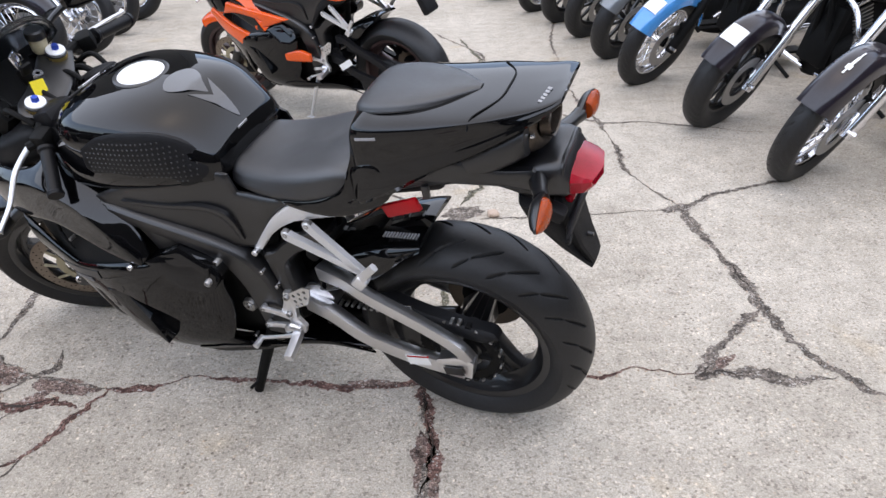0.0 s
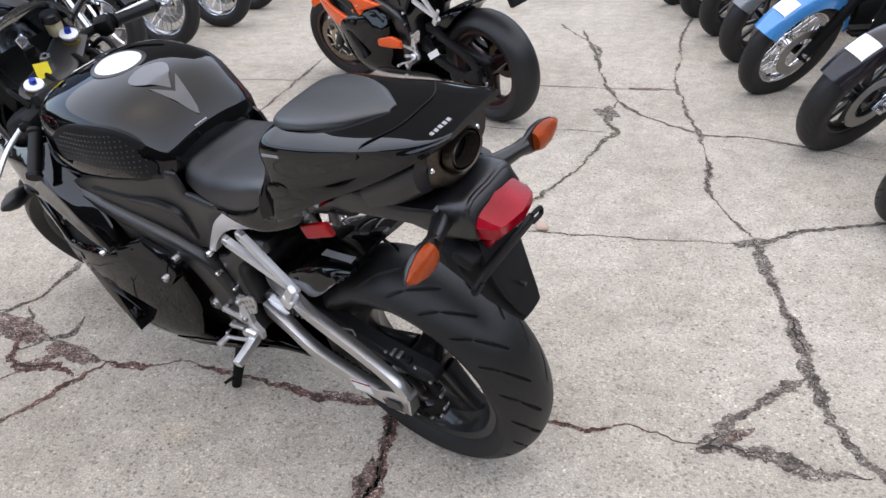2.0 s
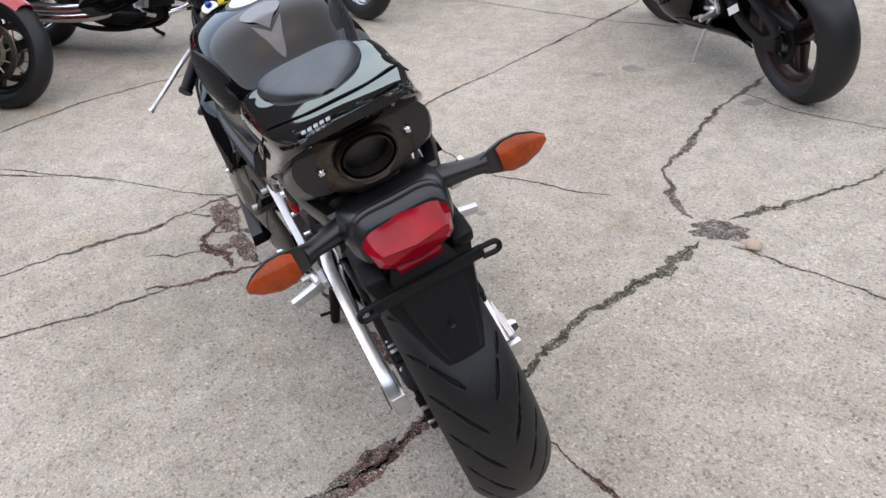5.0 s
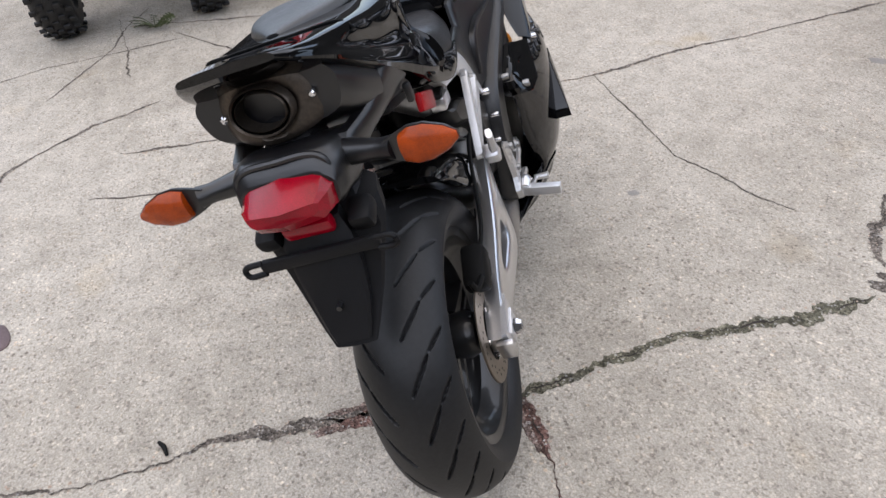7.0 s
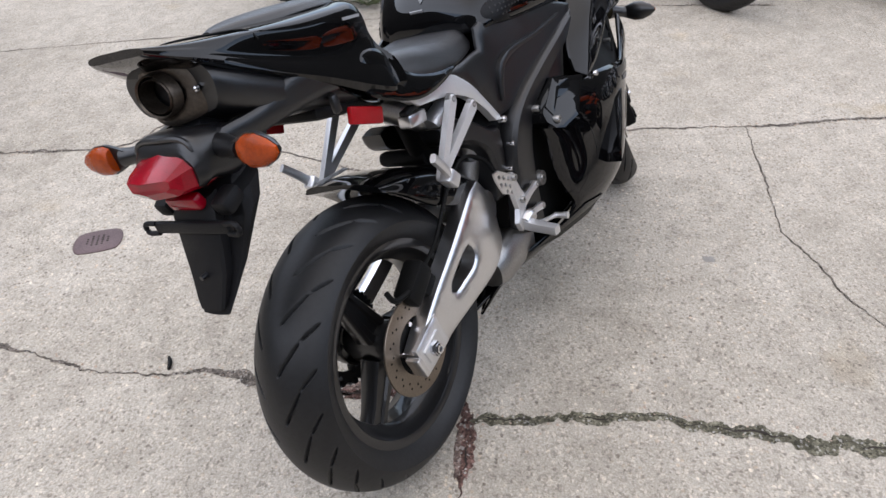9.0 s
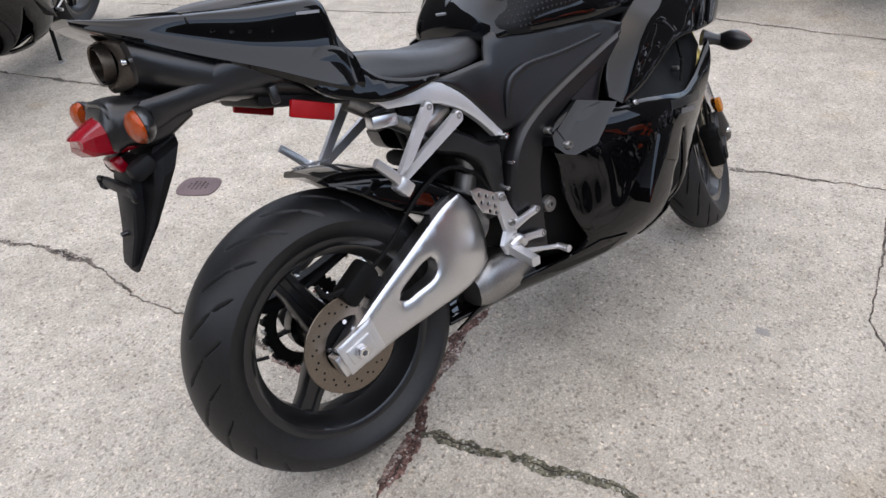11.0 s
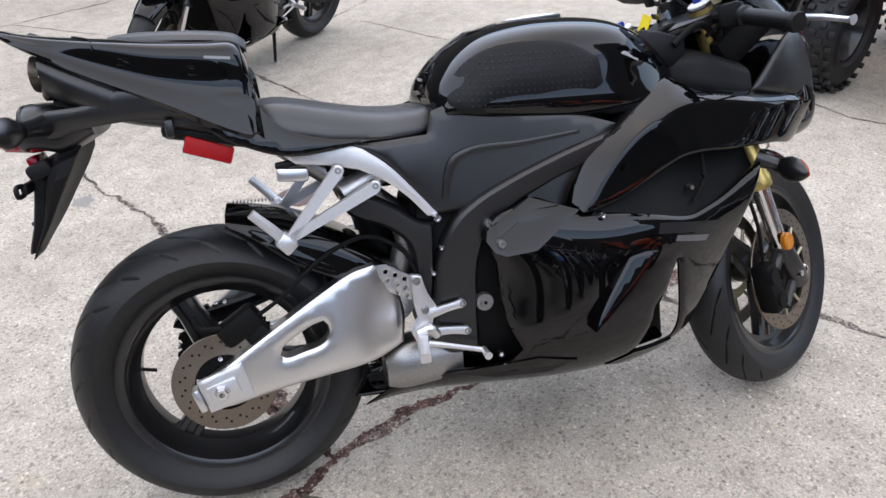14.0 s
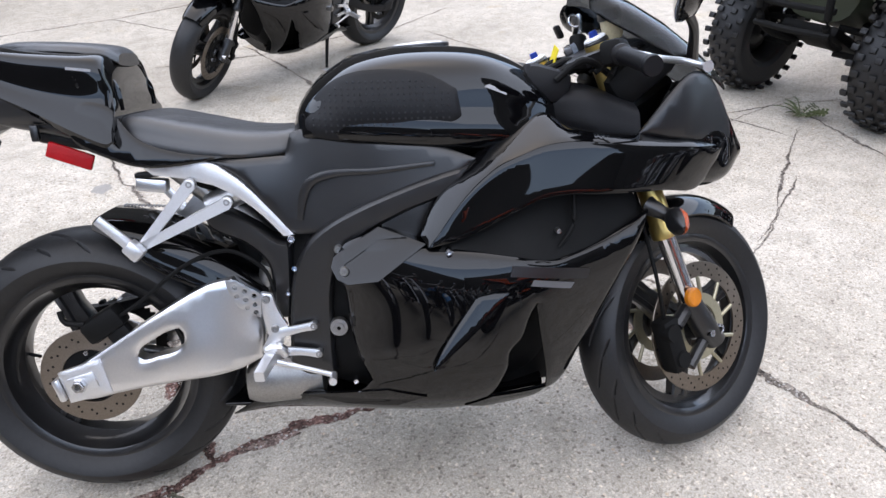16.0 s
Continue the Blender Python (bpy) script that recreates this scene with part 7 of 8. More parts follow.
    part("side_stand", tube([(0.78, 0.13, 0.2), (0.72, 0.24, 0.12), (0.7, 0.34, 0.075)], 0.013, 10), DARK, bike)
    if crash:
        part("crash_bar", tube([(1.03, 0.03, 0.72), (1.06, 0.22, 0.66), (1.07, 0.3, 0.5), (1.05, 0.25, 0.3), (1.0, 0.06, 0.24)], 0.016, 12), CHROME, bike, "chrome engine guard bar")
        part("crash_bar", tube([(1.03, -0.03, 0.72), (1.06, -0.22, 0.66), (1.07, -0.3, 0.5), (1.05, -0.25, 0.3), (1.0, -0.06, 0.24)], 0.016, 12), CHROME, bike, "chrome engine guard bar")
    if bags:
        for side in (1, -1):
            part("saddlebag", loft([(-0.42, [(0, 0.56), (0.05, 0.56), (0.085, 0.54), (0.09, 0.45), (0.08, 0.33), (0, 0.32)]), (-0.2, [(0, 0.62), (0.06, 0.62), (0.105, 0.59), (0.115, 0.45), (0.1, 0.3), (0, 0.29)]), (0.14, [(0, 0.6), (0.06, 0.6), (0.095, 0.57), (0.105, 0.45), (0.09, 0.31), (0, 0.3)])]).turned(Matrix.Translation((0, side * 0.26, 0))), paint, bike, "hard saddlebag")
            part("leg_shield", panel([(1.08, 0.3), (1.0, 0.62), (1.04, 0.78), (1.14, 0.76), (1.17, 0.5), (1.14, 0.3)], [(1.1, 0.5, side * 0.24)], 0.05, 0.01), GREYPAINT, bike, "grey leg shield")
        part("touring_fairing", loft([(1.18, [(0, 1.05), (0.15, 1.03), (0.28, 0.95), (0.3, 0.85), (0.2, 0.8), (0, 0.8)]), (1.3, [(0, 1.15), (0.15, 1.12), (0.26, 1.0), (0.28, 0.88), (0.18, 0.8), (0, 0.79)]), (1.42, [(0, 1.0), (0.1, 0.98), (0.17, 0.93), (0.18, 0.88), (0.12, 0.83), (0, 0.82)])]), paint, bike, "touring fairing")
    return bike


EAST = [
    ("black cruiser with a silver emblem on its fender and wire wheels", 1.66, 3.12, NAVY, True, CHROME, None, False),
    ("dark violet cruiser with a white fender sticker and chrome guard", 1.53, 3.90, NAVY, False, CHROME, WHITE, True),
    ("light blue cruiser with a wire front wheel", 1.39, 4.80, SKYBLUE, True, DARK, WHITE, False),
    ("black cruiser with cast wheels", 1.36, 5.54, GREYPAINT, False, CHROME, None, False),
    ("black cruiser with cast wheels and dark forks", 1.30, 6.33, NAVY, False, STEEL, None, False),
    ("black cruiser far down the row", 1.20, 7.02, GLOSS, False, CHROME, None, False),
    ("black cruiser with wire wheels far down the row", 1.05, 7.62, GLOSS, True, CHROME, None, False),
    ("black cruiser at the end of the row", 0.75, 8.45, GLOSS, False, CHROME, None, False),
]
for i, (label, x, y, paint, wire, fork, patch, crash) in enumerate(EAST):
    c = cruiser(label, x, y, 196, 24, paint, wire, fork, patch, crash)
    if i == 0:
        em = Shape()
        fa = (1.62, 0, 0.325)
        for a0, a1, h in ((62, 66, 0.012), (58, 62, 0.004), (66, 74, 0.006), (74, 80, 0.003)):
            s = arc_shell(0.3655, a0, a1, h, 0.001, thick=0.003, n=4, across=5)
            em.add(s.v, s.f)
        ax = Vector((-0.5, 0, math.cos(radians(30))))
        hd = Vector((1.08, 0, 0.85))
        part("emblem", em.turned(Matrix.Translation(fa)), WHITE, c, "silver emblem as a plain shape", Matrix.Translation(hd) @ Matrix.Rotation(radians(24), 4, ax) @ Matrix.Translation(-hd))
WEST = [
    ("dark touring motorcycle with saddlebags and bright wheel rims", -2.98, 2.86, NAVY, True, True),
    ("black cruiser with bright wire wheels", -3.02, 3.85, GLOSS, True, False),
    ("black cruiser with chrome wheels", -3.0, 4.6, GLOSS, False, False),
    ("dark cruiser with bright wire wheels", -3.05, 5.4, NAVY, True, False),
    ("black cruiser with a bright disc-like wheel", -3.0, 6.2, GLOSS, True, False),
    ("black cruiser with wire wheels far down the row", -3.1, 7.0, GLOSS, True, False),
    ("black cruiser with chrome wheels far down the row", -3.15, 7.8, GLOSS, False, False),
]
for label, x, y, paint, wire, bags in WEST:
    cruiser(label, x, y, 24 if bags else 14, -20 if not bags else 5, paint, wire, CHROME, None, bags, bags, "touring_motorcycle" if bags else "cruiser_motorcycle", CHROME, "cruisers in the far row")


# ---- quad bike ----
def quad():
    M = pose(-4.02, 0.74, 0, 0, 0, 2)
    q = root("quad_bike", "dark olive quad bike with knobbly mud tyres", "quad bike", M)
    big, small, knob = mesh_of("mud_tyre", tyre(0.31, 0.21, 0.16, 72, 0.0), RUBBER), mesh_of("quad_rim", cast_rim(), RIM), mesh_of("tread_knob", box((0, 0, 0), (0.016, 0.034, 0.028), 0.004), RUBBER)
    for x in (0.62, -0.62):
        for side in (1, -1):
            w = root_part("wheel", q, Matrix.Translation((x, side * 0.40, 0.31)))
            o = new("tyre", big)
            o.parent = w
            tread = root_part("tread", w)
            for i in range(26):
                for y, a in ((-0.42, 0.5), (-0.2, 0.0), (0.0, 0.5), (0.2, 0.0), (0.42, 0.5)):
                    t = 2 * math.pi * (i + a) / 26
                    r = 0.31 - (0.014 if abs(y) > 0.3 else -0.001)
                    k = new("tread_knob", knob)
                    k.parent, k.matrix_basis = tread, Matrix.Translation((r * math.cos(t), y * 0.21, r * math.sin(t))) @ Matrix.Rotation(-t, 4, "Y")
            o = new("rim", small)
            o.parent = w
            for k in (0.0, 0.12):
                part("suspension_arm", tube([(x, side * 0.33, 0.28 + k), (x - 0.06, side * 0.12, 0.32 + k)], 0.016, 8), DARK, q)
                part("suspension_arm", tube([(x, side * 0.33, 0.28 + k), (x + 0.12, side * 0.12, 0.32 + k)], 0.016, 8), DARK, q)
            part("damper", tube([(x + 0.02, side * 0.27, 0.34), (x - 0.02, side * 0.16, 0.68)], 0.02, 12), DARK, q)
            coil = [(x + 0.02 - 0.04 * t + 0.032 * math.cos(t * 44), side * (0.27 - 0.11 * t), 0.36 + 0.3 * t + 0.0 + 0.01 * math.sin(t * 44)) for t in [k / 70 for k in range(71)]]
            part("spring", tube(coil, 0.006, 6, smooth=0), CAST, q, "pale coil spring")
            part("mudguard", arc_shell(0.42, 25, 150, 0.15, 0.03, n=16, across=9, thick=0.006).turned(Matrix.Translation((x, side * 0.39, 0.47))), OLIVE, q, "olive plastic mudguard")
    part("body", loft([(-0.8, [(0, 0.86), (0.1, 0.86), (0.2, 0.84), (0.22, 0.8), (0.18, 0.6), (0, 0.55)]), (-0.3, [(0, 0.86), (0.1, 0.86), (0.18, 0.83), (0.2, 0.75), (0.16, 0.35), (0, 0.3)]), (0.2, [(0, 0.9), (0.1, 0.89), (0.17, 0.84), (0.19, 0.75), (0.16, 0.35), (0, 0.3)]), (0.75, [(0, 0.86), (0.12, 0.85), (0.22, 0.82), (0.24, 0.76), (0.16, 0.5), (0, 0.45)])]), OLIVE, q, "olive bodywork")
    part("skid_plate", box((0.66, 0, 0.36), (0.3, 0.3, 0.05), 0.015, Matrix.Rotation(radians(-28), 4, "Y")), DARK, q)
    for side in (1, -1):
        part("bumper_bar", tube([(0.7, side * 0.12, 0.33), (0.9, side * 0.17, 0.42), (0.95, side * 0.18, 0.62), (0.88, side * 0.17, 0.8)], 0.018, 10), DARK, q, "black steel bumper bar")
        part("headlight", revolve([(0.0005, 0.03), (0.05, 0.025), (0.06, 0.0), (0.05, -0.05), (0.0005, -0.06)], 20, (0.78, side * 0.16, 0.8), "x"), CHROME, q)
        part("handlebar", tube([(0.3, side * 0.02, 1.02), (0.27, side * 0.2, 1.06), (0.2, side * 0.4, 1.05)], 0.013, 10), DARK, q)
    for z in (0.44, 0.55, 0.66, 0.78):
        part("bumper_bar", tube([(0.93, -0.2, z), (0.95, 0, z), (0.93, 0.2, z)], 0.016, 10), DARK, q)
    part("seat", loft([(-0.5, [(0, 0.93), (0.08, 0.93), (0.13, 0.91), (0.15, 0.87), (0.13, 0.83), (0, 0.82)]), (0.15, [(0, 0.9), (0.07, 0.9), (0.11, 0.88), (0.13, 0.85), (0.11, 0.82), (0, 0.81)])]), VINYL, q, "black seat")
    part("front_rack", tube([(0.75, -0.4, 0.93), (0.82, -0.4, 0.93), (0.82, 0.4, 0.93), (0.35, 0.4, 0.93), (0.35, -0.4, 0.93), (0.75, -0.4, 0.93)], 0.012, 8, smooth=0), DARK, q)


def cast_rim():
    return revolve([(0.16, -0.08), (0.15, -0.075), (0.13, -0.02), (0.06, 0.03), (0.02, 0.035), (0.02, -0.035), (0.06, -0.035), (0.12, -0.04), (0.13, 0.02), (0.15, 0.075), (0.16, 0.08)], 32)


quad()


# ---- cracks, patches and small things on the ground ----
GAP = material("deep_crack", (0.035, 0.027, 0.022), 0.95, 0, 0, 0.6, scale=90)


def crack(pts, width, mat=CRACK, seed=0, label="", lift=0.0012):
    """A dirt-filled crack with crumbled edges, wide in places and closing to a hairline in others, with a dark gap in it."""
    rnd = random.Random(seed * 77 + 5)
    p = [np.array(q, float) for q in pts]
    step = 0.006
    line = []
    for a, b in zip(p, p[1:]):
        n = max(2, int(np.linalg.norm(b - a) / step))
        line += [a + (b - a) * k / n for k in range(n)]
    line.append(p[-1])
    off = rnd.random() * 50

    def rough(d, rate, k):
        return noise.noise((d * rate, off, k))

    verts, faces, core = [], [], []
    dist = 0.0
    for i, q in enumerate(line):
        a, b = line[max(0, i - 3)], line[min(len(line) - 1, i + 3)]
        d = (b - a) / (np.linalg.norm(b - a) + 1e-9)
        nn = np.array((-d[1], d[0]))
        dist += step
        wob = 0.02 * rough(dist, 6, 0) + 0.014 * rough(dist, 21, 3) + 0.007 * rough(dist, 70, 5)
        end = min(1, (i + 1) / 14, (len(line) - i) / 14)
        body = min(1.7, max(0.14, 0.72 + 1.3 * rough(dist, 4.5, 9)))
        edge = []
        for k in (11, 13):
            bite = 0.75 * rough(dist, 24, k) + 0.5 * rough(dist, 75, k + 4) + 0.3 * rough(dist, 190, k + 8)
            edge.append(max(0.001, width * 0.5 * end * (body * (1 + bite))))
        l, r = edge
        c = q + nn * wob * min(1, 0.35 + width * 25)
        for s, h in ((l, -0.0011), (l * 0.5, 0.0), (-r * 0.5, 0.0), (-r, -0.0011)):
            verts.append((c[0] + nn[0] * s, c[1] + nn[1] * s, lift + h + 0.0012))
        gap = min(l, r) * 0.4 * max(0, rough(dist, 7, 21) + 0.05) + 0.0002
        c = c + nn * ((l - r) * 0.3 + 0.002 * rough(dist, 60, 31))
        core += [(c[0] + nn[0] * gap, c[1] + nn[1] * gap, lift + 0.0026), (c[0] - nn[0] * gap, c[1] - nn[1] * gap, lift + 0.0026)]
    n = len(line)
    for i in range(n - 1):
        for k in range(3):
            faces.append((i * 4 + k, i * 4 + k + 1, i * 4 + 5 + k, i * 4 + 4 + k))
    part("crack_gap", Shape().add(core, [(2 * i, 2 * i + 1, 2 * i + 3, 2 * i + 2) for i in range(n - 1)]), GAP, ground)
    return part("crack", Shape().add(verts, faces), mat, ground, label)


def patch(c, rx, ry, turn, mat=CRACK, seed=0, name="dirt_patch", lift=0.0022, rag=0.35):
    """A ragged patch of dirt or broken surface, with a crumbled outline."""
    off = seed * 3.7
    n = 160
    ring = [(0, 0, lift)]
    for k in (0.5, 1.0):
        for i in range(n):
            a = 2 * math.pi * i / n
            u, v = math.cos(a), math.sin(a)
            w = 1 + rag * (1.6 * noise.noise((u * 1.4 + off, v * 1.4, off)) + 0.6 * noise.noise((u * 4, v * 4, off)) + 0.3 * noise.noise((u * 14, v * 14, off)) + 0.15 * noise.noise((u * 45, v * 45, off)))
            w = max(0.2, w)
            ring.append((rx * k * w * u, ry * k * w * v, lift - (0.0018 if k == 1 else 0)))
    f = [(0, 1 + i, 1 + (i + 1) % n) for i in range(n)] + [(1 + i, 1 + n + i, 1 + n + (i + 1) % n, 1 + (i + 1) % n) for i in range(n)]
    return part(name, Shape().add(ring, f).turned(pose(c[0], c[1], 0, 0, 0, turn)), mat, ground)


CRACKS = [
    ([(0.2, 6.3), (0.35, 5.45), (0.41, 4.84), (0.5, 4.45), (0.43, 4.07), (0.5, 3.9), (0.38, 3.58), (0.31, 3.32), (0.17, 3.02), (0.07, 2.84)], 0.035, MOSS),
    ([(0.07, 2.66), (0.06, 2.5), (0.03, 2.3), (0.0, 2.13), (0.0, 2.01), (0.02, 1.88), (0.03, 1.66)], 0.03, MOSS),
    ([(0.5, 4.45), (0.63, 4.17), (0.84, 3.99), (0.93, 3.91), (1.2, 3.9), (1.76, 3.66)], 0.028, CRACK),
    ([(1.12, 6.9), (0.97, 6.1), (0.93, 5.5), (0.85, 4.94), (0.89, 4.19), (0.93, 3.84), (0.93, 3.42), (0.9, 3.2), (0.96, 2.95), (1.02, 2.77)], 0.03, CRACK),
    ([(1.02, 2.77), (1.03, 2.55), (1.05, 2.3), (1.06, 2.1), (1.05, 1.95), (1.07, 1.81), (1.1, 1.69), (1.16, 1.55), (1.3, 1.4)], 0.035, CRACK),
    ([(0.16, 2.69), (0.3, 2.7), (0.43, 2.71), (0.68, 2.71), (0.86, 2.72), (1.02, 2.73)], 0.016, CRACK),
    ([(1.03, 2.72), (1.17, 2.84), (1.48, 2.97), (1.7, 3.05)], 0.028, CRACK),
    ([(-0.02, 4.68), (0.2, 4.69), (0.45, 4.68), (0.74, 4.7), (0.87, 4.7)], 0.02, CRACK),
    ([(-0.39, 3.95), (-0.13, 3.86), (0.25, 3.89), (0.45, 3.88)], 0.014, CRACK),
    ([(-0.4, 4.2), (-0.38, 3.6), (-0.31, 3.22), (-0.29, 3.03), (-0.12, 2.83), (-0.02, 2.76)], 0.035, CRACK),
    ([(0.23, 1.66), (0.34, 1.64), (0.44, 1.62), (0.55, 1.66), (0.66, 1.62), (0.73, 1.61)], 0.024, RUSTDIRT),
    ([(1.05, 1.95), (0.92, 1.83), (0.8, 1.7), (0.73, 1.61), (0.89, 1.63), (0.99, 1.59), (1.12, 1.58)], 0.03, CRACK),
    ([(-0.08, 1.6), (-0.06, 1.47), (-0.05, 1.34), (-0.07, 1.19), (-0.1, 1.05), (-0.09, 0.78), (-0.09, 0.68), (-0.15, 0.48), (-0.17, 0.33), (-0.18, 0.07), (-0.11, -0.24), (-0.09, -0.46), (-0.1, -0.84), (-0.15, -1.3)], 0.03, CRACK),
    ([(-0.08, 1.62), (-0.06, 1.5), (-0.045, 1.36), (-0.06, 1.2)], 0.06, RUSTDIRT),
    ([(0.24, 1.65), (0.12, 1.67), (0.03, 1.66), (-0.08, 1.62), (-0.15, 1.61), (-0.31, 1.62), (-0.48, 1.65), (-0.62, 1.66), (-0.76, 1.68), (-0.86, 1.63), (-1.0, 1.64)], 0.038, RUSTDIRT),
    ([(-1.0, 1.64), (-1.05, 1.52), (-1.08, 1.46), (-1.11, 1.38), (-1.17, 1.3)], 0.04, RUSTDIRT),
    ([(-1.11, 1.36), (-1.2, 1.1), (-1.3, 0.89), (-1.38, 0.6)], 0.012, CRACK),
    ([(-1.0, 1.64), (-1.13, 1.67), (-1.24, 1.7), (-1.39, 1.79), (-1.46, 1.86)], 0.03, CRACK),
    ([(-1.7, 0.7), (-1.65, 1.01), (-1.6, 1.28), (-1.51, 1.52), (-1.53, 1.76), (-1.46, 1.92), (-1.46, 2.05), (-1.48, 2.2), (-1.5, 2.41), (-1.5, 2.67), (-1.55, 3.02), (-1.57, 3.64), (-1.62, 4.56), (-1.66, 5.2)], 0.026, CRACK),
    ([(-2.15, 0.86), (-2.07, 0.71), (-2.02, 0.58), (-1.93, 0.47), (-1.84, 0.37), (-1.74, 0.28), (-1.55, 0.21), (-1.44, 0.17), (-1.36, 0.08), (-1.34, -0.16), (-1.33, -0.41), (-1.31, -1.0), (-1.27, -1.67), (-1.2, -2.2)], 0.024, CRACK),
    ([(-2.61, 1.3), (-2.05, 1.59), (-1.61, 1.77), (-1.5, 1.84)], 0.012, CRACK),
    ([(-3.3, 0.7), (-3.08, 1.45), (-3.14, 1.91), (-3.07, 2.38), (-3.0, 3.2)], 0.026, CRACK),
    ([(-2.75, 4.54), (-1.64, 4.61), (-1.14, 4.72)], 0.012, CRACK),
    ([(-1.5, 2.67), (-1.1, 2.64), (-0.77, 2.6), (-0.6, 2.66), (-0.44, 2.68), (-0.33, 2.74)], 0.009, CRACK),
    ([(-2.03, 1.59), (-2.25, 1.48), (-2.62, 1.23), (-2.9, 1.05), (-3.05, 0.95)], 0.012, CRACK),
    ([(-2.4, 0.35), (-2.99, 0.63), (-3.28, 0.67), (-3.6, 0.8)], 0.014, CRACK),
    ([(-0.55, -2.0), (-0.86, -1.96), (-1.25, -1.9), (-1.9, -2.05), (-2.33, -2.04), (-2.97, -2.4)], 0.018, CRACK),
    ([(-2.47, -1.83), (-2.58, -1.0), (-2.67, -0.5), (-2.76, 0.05), (-2.86, 0.3), (-2.9, 0.71), (-2.95, 0.98)], 0.01, CRACK),
    ([(-3.46, 0.64), (-2.94, 0.69), (-2.51, 0.72)], 0.014, CRACK),
    ([(0.9, -3.5), (0.23, -3.67), (-0.5, -3.72), (-1.14, -3.91), (-1.6, -4.1)], 0.03, CRACK),
    ([(-0.5, -3.72), (-0.7, -3.3), (-0.95, -2.8)], 0.015, CRACK),
    ([(-0.01, 6.57), (0.35, 5.74), (0.37, 5.4)], 0.03, CRACK),
    ([(-1.05, 1.55), (-1.14, 1.6), (-1.22, 1.57), (-1.31, 1.62), (-1.37, 1.72), (-1.45, 1.76)], 0.035, RUSTDIRT),
    ([(-1.22, 1.57), (-1.27, 1.47), (-1.36, 1.4)], 0.02, CRACK),
    ([(-1.31, 1.62), (-1.26, 1.7), (-1.2, 1.74), (-1.22, 1.84)], 0.028, CRACK),
    ([(-1.37, 1.72), (-1.47, 1.66), (-1.55, 1.64)], 0.022, CRACK),
]
WIDER = {1: 1.15, 11: 1.6, 10: 0.75, 13: 0.8, 4: 1.2, 14: 0.9, 5: 0.7}
for i, (pts, width, mat) in enumerate(CRACKS):
    crack(pts, width * WIDER.get(i, 0.8), mat, i + 1)
for i, (c, rx, ry, turn, mat) in enumerate((
        ((0.1, 2.76), 0.12, 0.055, 25, CRACK), ((1.02, 2.74), 0.07, 0.035, 20, DIRT), ((-1.38, 1.74), 0.12, 0.05, -20, REDDIRT), ((-1.14, 1.66), 0.1, 0.03, -15, REDDIRT), ((-1.2, 1.6), 0.06, 0.025, 60, REDDIRT),
        ((0.45, 4.2), 0.06, 0.12, 15, DIRT), ((0.7, 4.7), 0.13, 0.03, 2, REDDIRT), ((0.8, 1.66), 0.07, 0.025, 40, REDDIRT), ((-0.06, 1.3), 0.035, 0.1, 5, REDDIRT), ((0.1, 1.66), 0.1, 0.022, 0, REDDIRT),
        ((-0.2, 1.62), 0.12, 0.02, 0, REDDIRT))):
    patch(c, rx, ry, turn, mat, i + 2)
for i, (c, r) in enumerate((((-0.98, 3.95), 0.06), ((-1.08, 3.78), 0.04), ((-0.3, 3.86), 0.05), ((-0.02, -0.2), 0.05), ((-0.62, 2.35), 0.02))):
    patch(c, r, r * 0.8, 20 * i, OIL, i + 40, "oil_spot", 0.0026, 0.2)

# drain cover, twig, loose stone, weed, crumbs in the cracks
drain = root("drain_cover", "small rectangular rusty iron drain cover set in the concrete", "drain cover", pose(-0.69, 0.36, 0, 0, 0, 108))
lid = panel([(-0.075, -0.03), (-0.06, -0.048), (-0.02, -0.053), (0.03, -0.052), (0.062, -0.046), (0.075, -0.03), (0.076, 0.028), (0.062, 0.046), (0.02, 0.053), (-0.03, 0.052), (-0.064, 0.045), (-0.076, 0.028)], [(0, 0, 0.006)], 0.008, 0.003, 0.012)
part("lid", lid.turned(Matrix(((1, 0, 0, 0), (0, 0, 1.25, 0), (0, 1, 0, 0), (0, 0, 0, 1)))), IRON, drain)
rnd = random.Random(4)
for i in range(-2, 3):
    for j in range(-2, 3):
        if abs(i) + abs(j) < 4:
            r = rnd.uniform(0.0035, 0.005)
            part("hole", revolve([(0.0005, 0.0066), (r, 0.0066), (r * 1.1, 0.005)], 8, (i * 0.0165, j * 0.0125, 0), "z"), GAP, drain)
thing("twig", tube([(-0.15, 0.84, 0.006), (-0.13, 0.852, 0.008), (-0.105, 0.858, 0.006)], [0.004, 0.006, 0.004], 8), DARK, "short dark twig lying on the concrete", "twig")


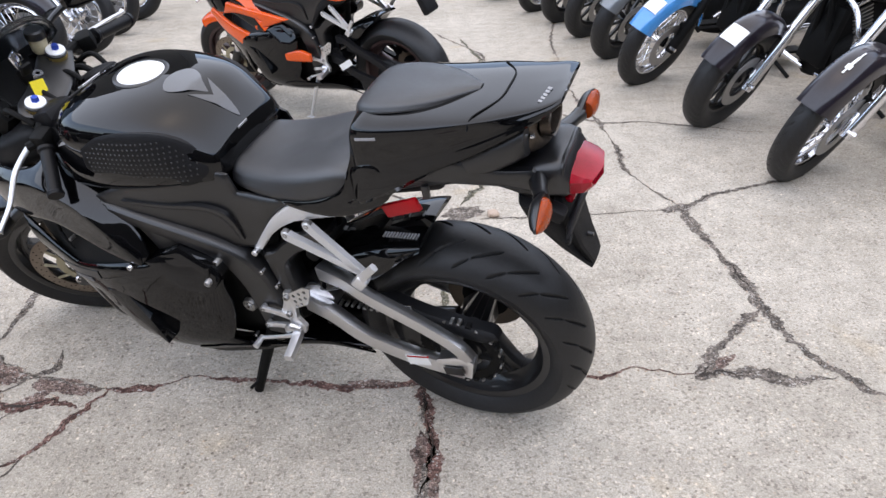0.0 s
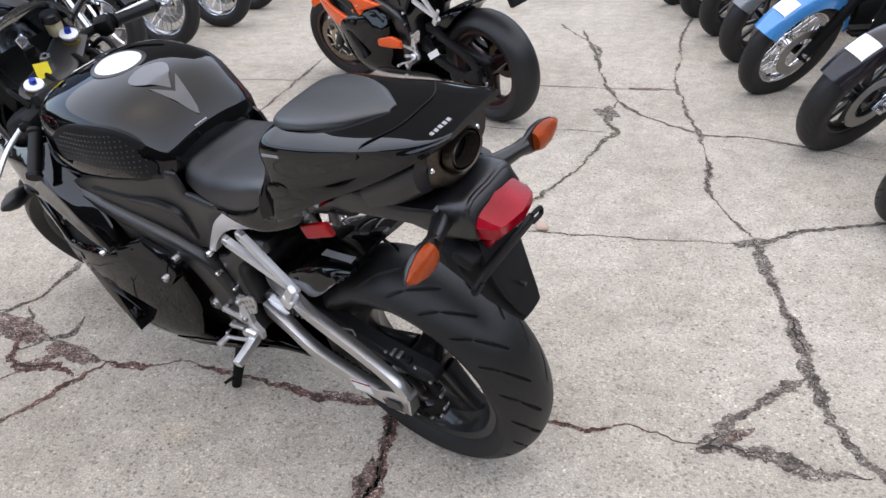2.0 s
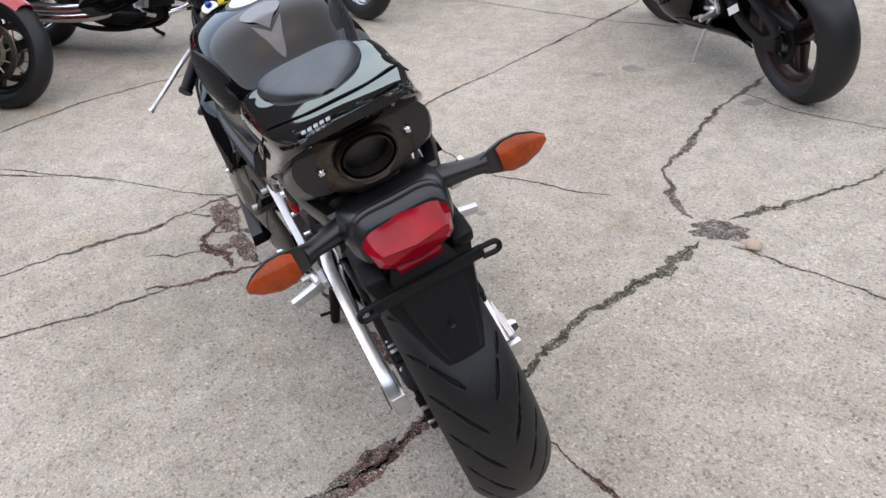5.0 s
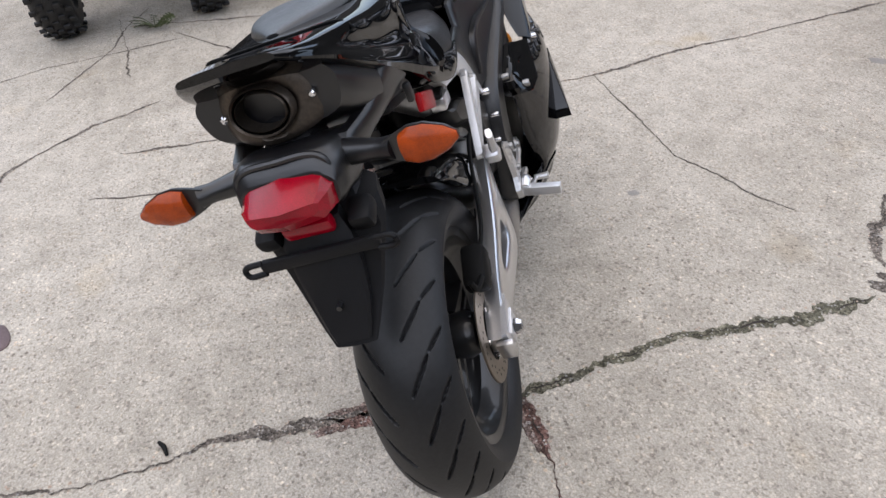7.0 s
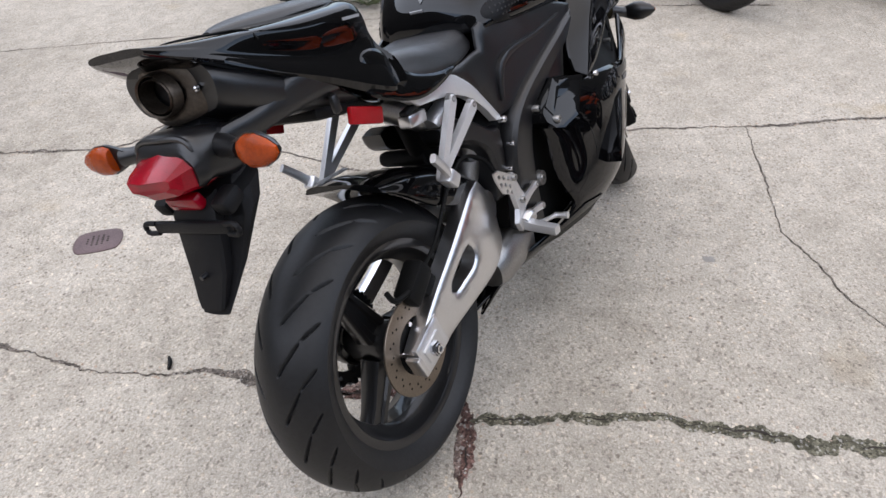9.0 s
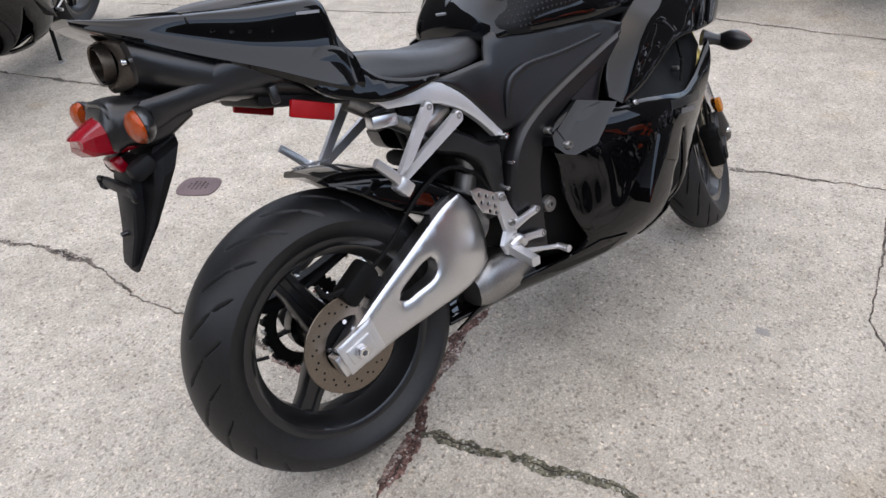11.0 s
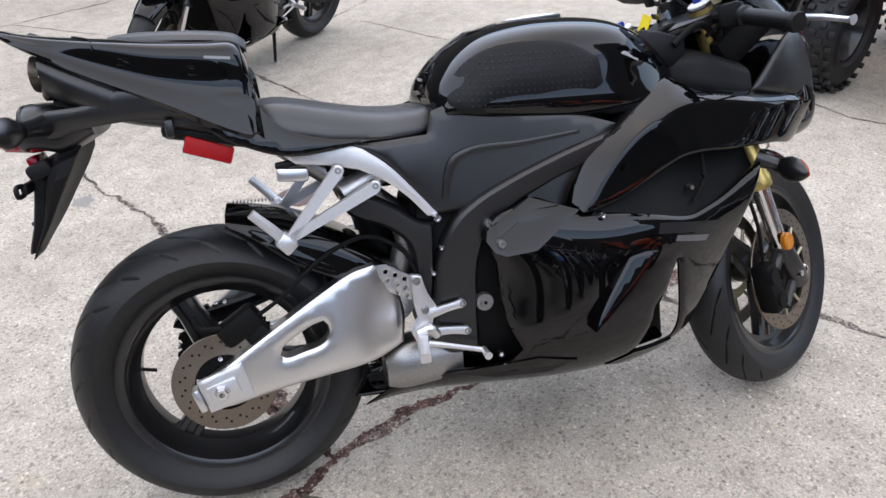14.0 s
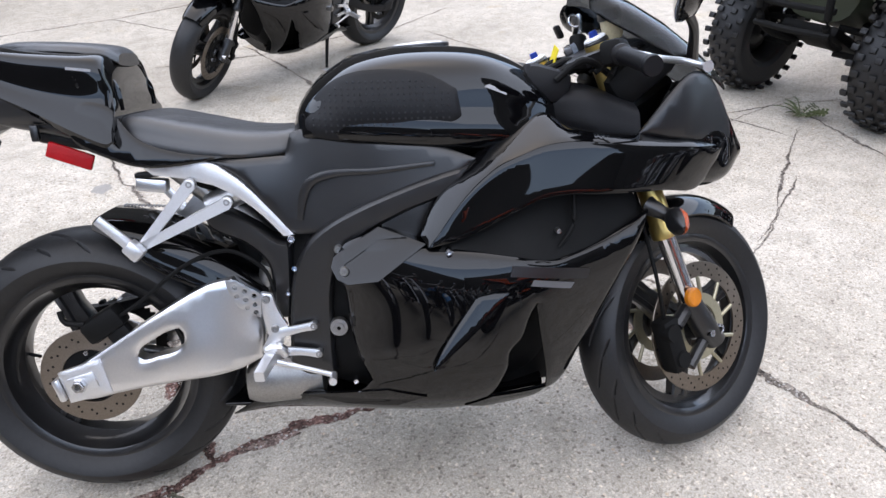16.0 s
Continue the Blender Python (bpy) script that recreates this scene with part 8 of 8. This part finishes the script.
def pebble(r, seed):
    s = Shape()
    bm = bmesh.new()
    bmesh.ops.create_icosphere(bm, subdivisions=2, radius=r)
    for v in bm.verts:
        v.co *= 1 + 0.35 * noise.noise(v.co / r * 1.2 + Vector((seed, 0, 0)))
        v.co.z *= 0.62
    bm.verts.index_update()
    s.add([v.co for v in bm.verts], [tuple(v.index for v in f.verts) for f in bm.faces])
    bm.free()
    return s


thing("loose_stone", pebble(0.027, 3), STONE, "pale pinkish loose stone beside a crack", "stone", m=pose(0.22, 2.725, 0.012), sharp=60)
crumbs = Shape()
rnd = random.Random(8)
for pts, width, mat in CRACKS:
    if width < 0.022:
        continue
    for a, b in zip(pts, pts[1:]):
        for k in range(int(60 * math.dist(a, b))):
            t = rnd.random()
            x, y = a[0] + (b[0] - a[0]) * t + rnd.gauss(0, 0.016), a[1] + (b[1] - a[1]) * t + rnd.gauss(0, 0.016)
            r = rnd.uniform(0.0015, 0.0055)
            w = [(x + r * math.cos(q + rnd.random()), y + r * math.sin(q + rnd.random()), 0.0005) for q in (0, 1.57, 3.14, 4.71)]
            crumbs.add(w + [(x, y, r * rnd.uniform(0.7, 1.1))], [(0, 1, 4), (1, 2, 4), (2, 3, 4), (3, 0, 4)])
thing("concrete_crumbs", crumbs, STONE, "loose concrete crumbs along the cracks", "gravel", kind="stuff")
weed = root("weed", "small green weed growing from a crack", "weed", pose(-3.22, 0.84, 0))
for i in range(14):
    a, h = rnd.uniform(0, 6.28), rnd.uniform(0.06, 0.15)
    d = Vector((math.cos(a), math.sin(a), 0))
    b = d * h * 1.2
    part("stem", tube([(0, 0, 0), tuple(b * 0.5 + Vector((0, 0, h * 0.35))), tuple(b + Vector((0, 0, h * 0.4)))], 0.0025, 5), LEAF, weed)
    leaf = Shape()
    for k in range(5):
        t = 0.35 + 0.16 * k
        c = b * t + Vector((0, 0, h * 0.4 * min(1, t * 1.3)))
        for sg in (1, -1):
            e = Vector((-d.y, d.x, 0.4)) * sg * 0.022
            leaf.add([c, c + e * 0.5 + d * 0.009, c + e, c + e * 0.5 - d * 0.007], [(0, 1, 2, 3)])
    part("leaves", leaf, LEAF, weed)
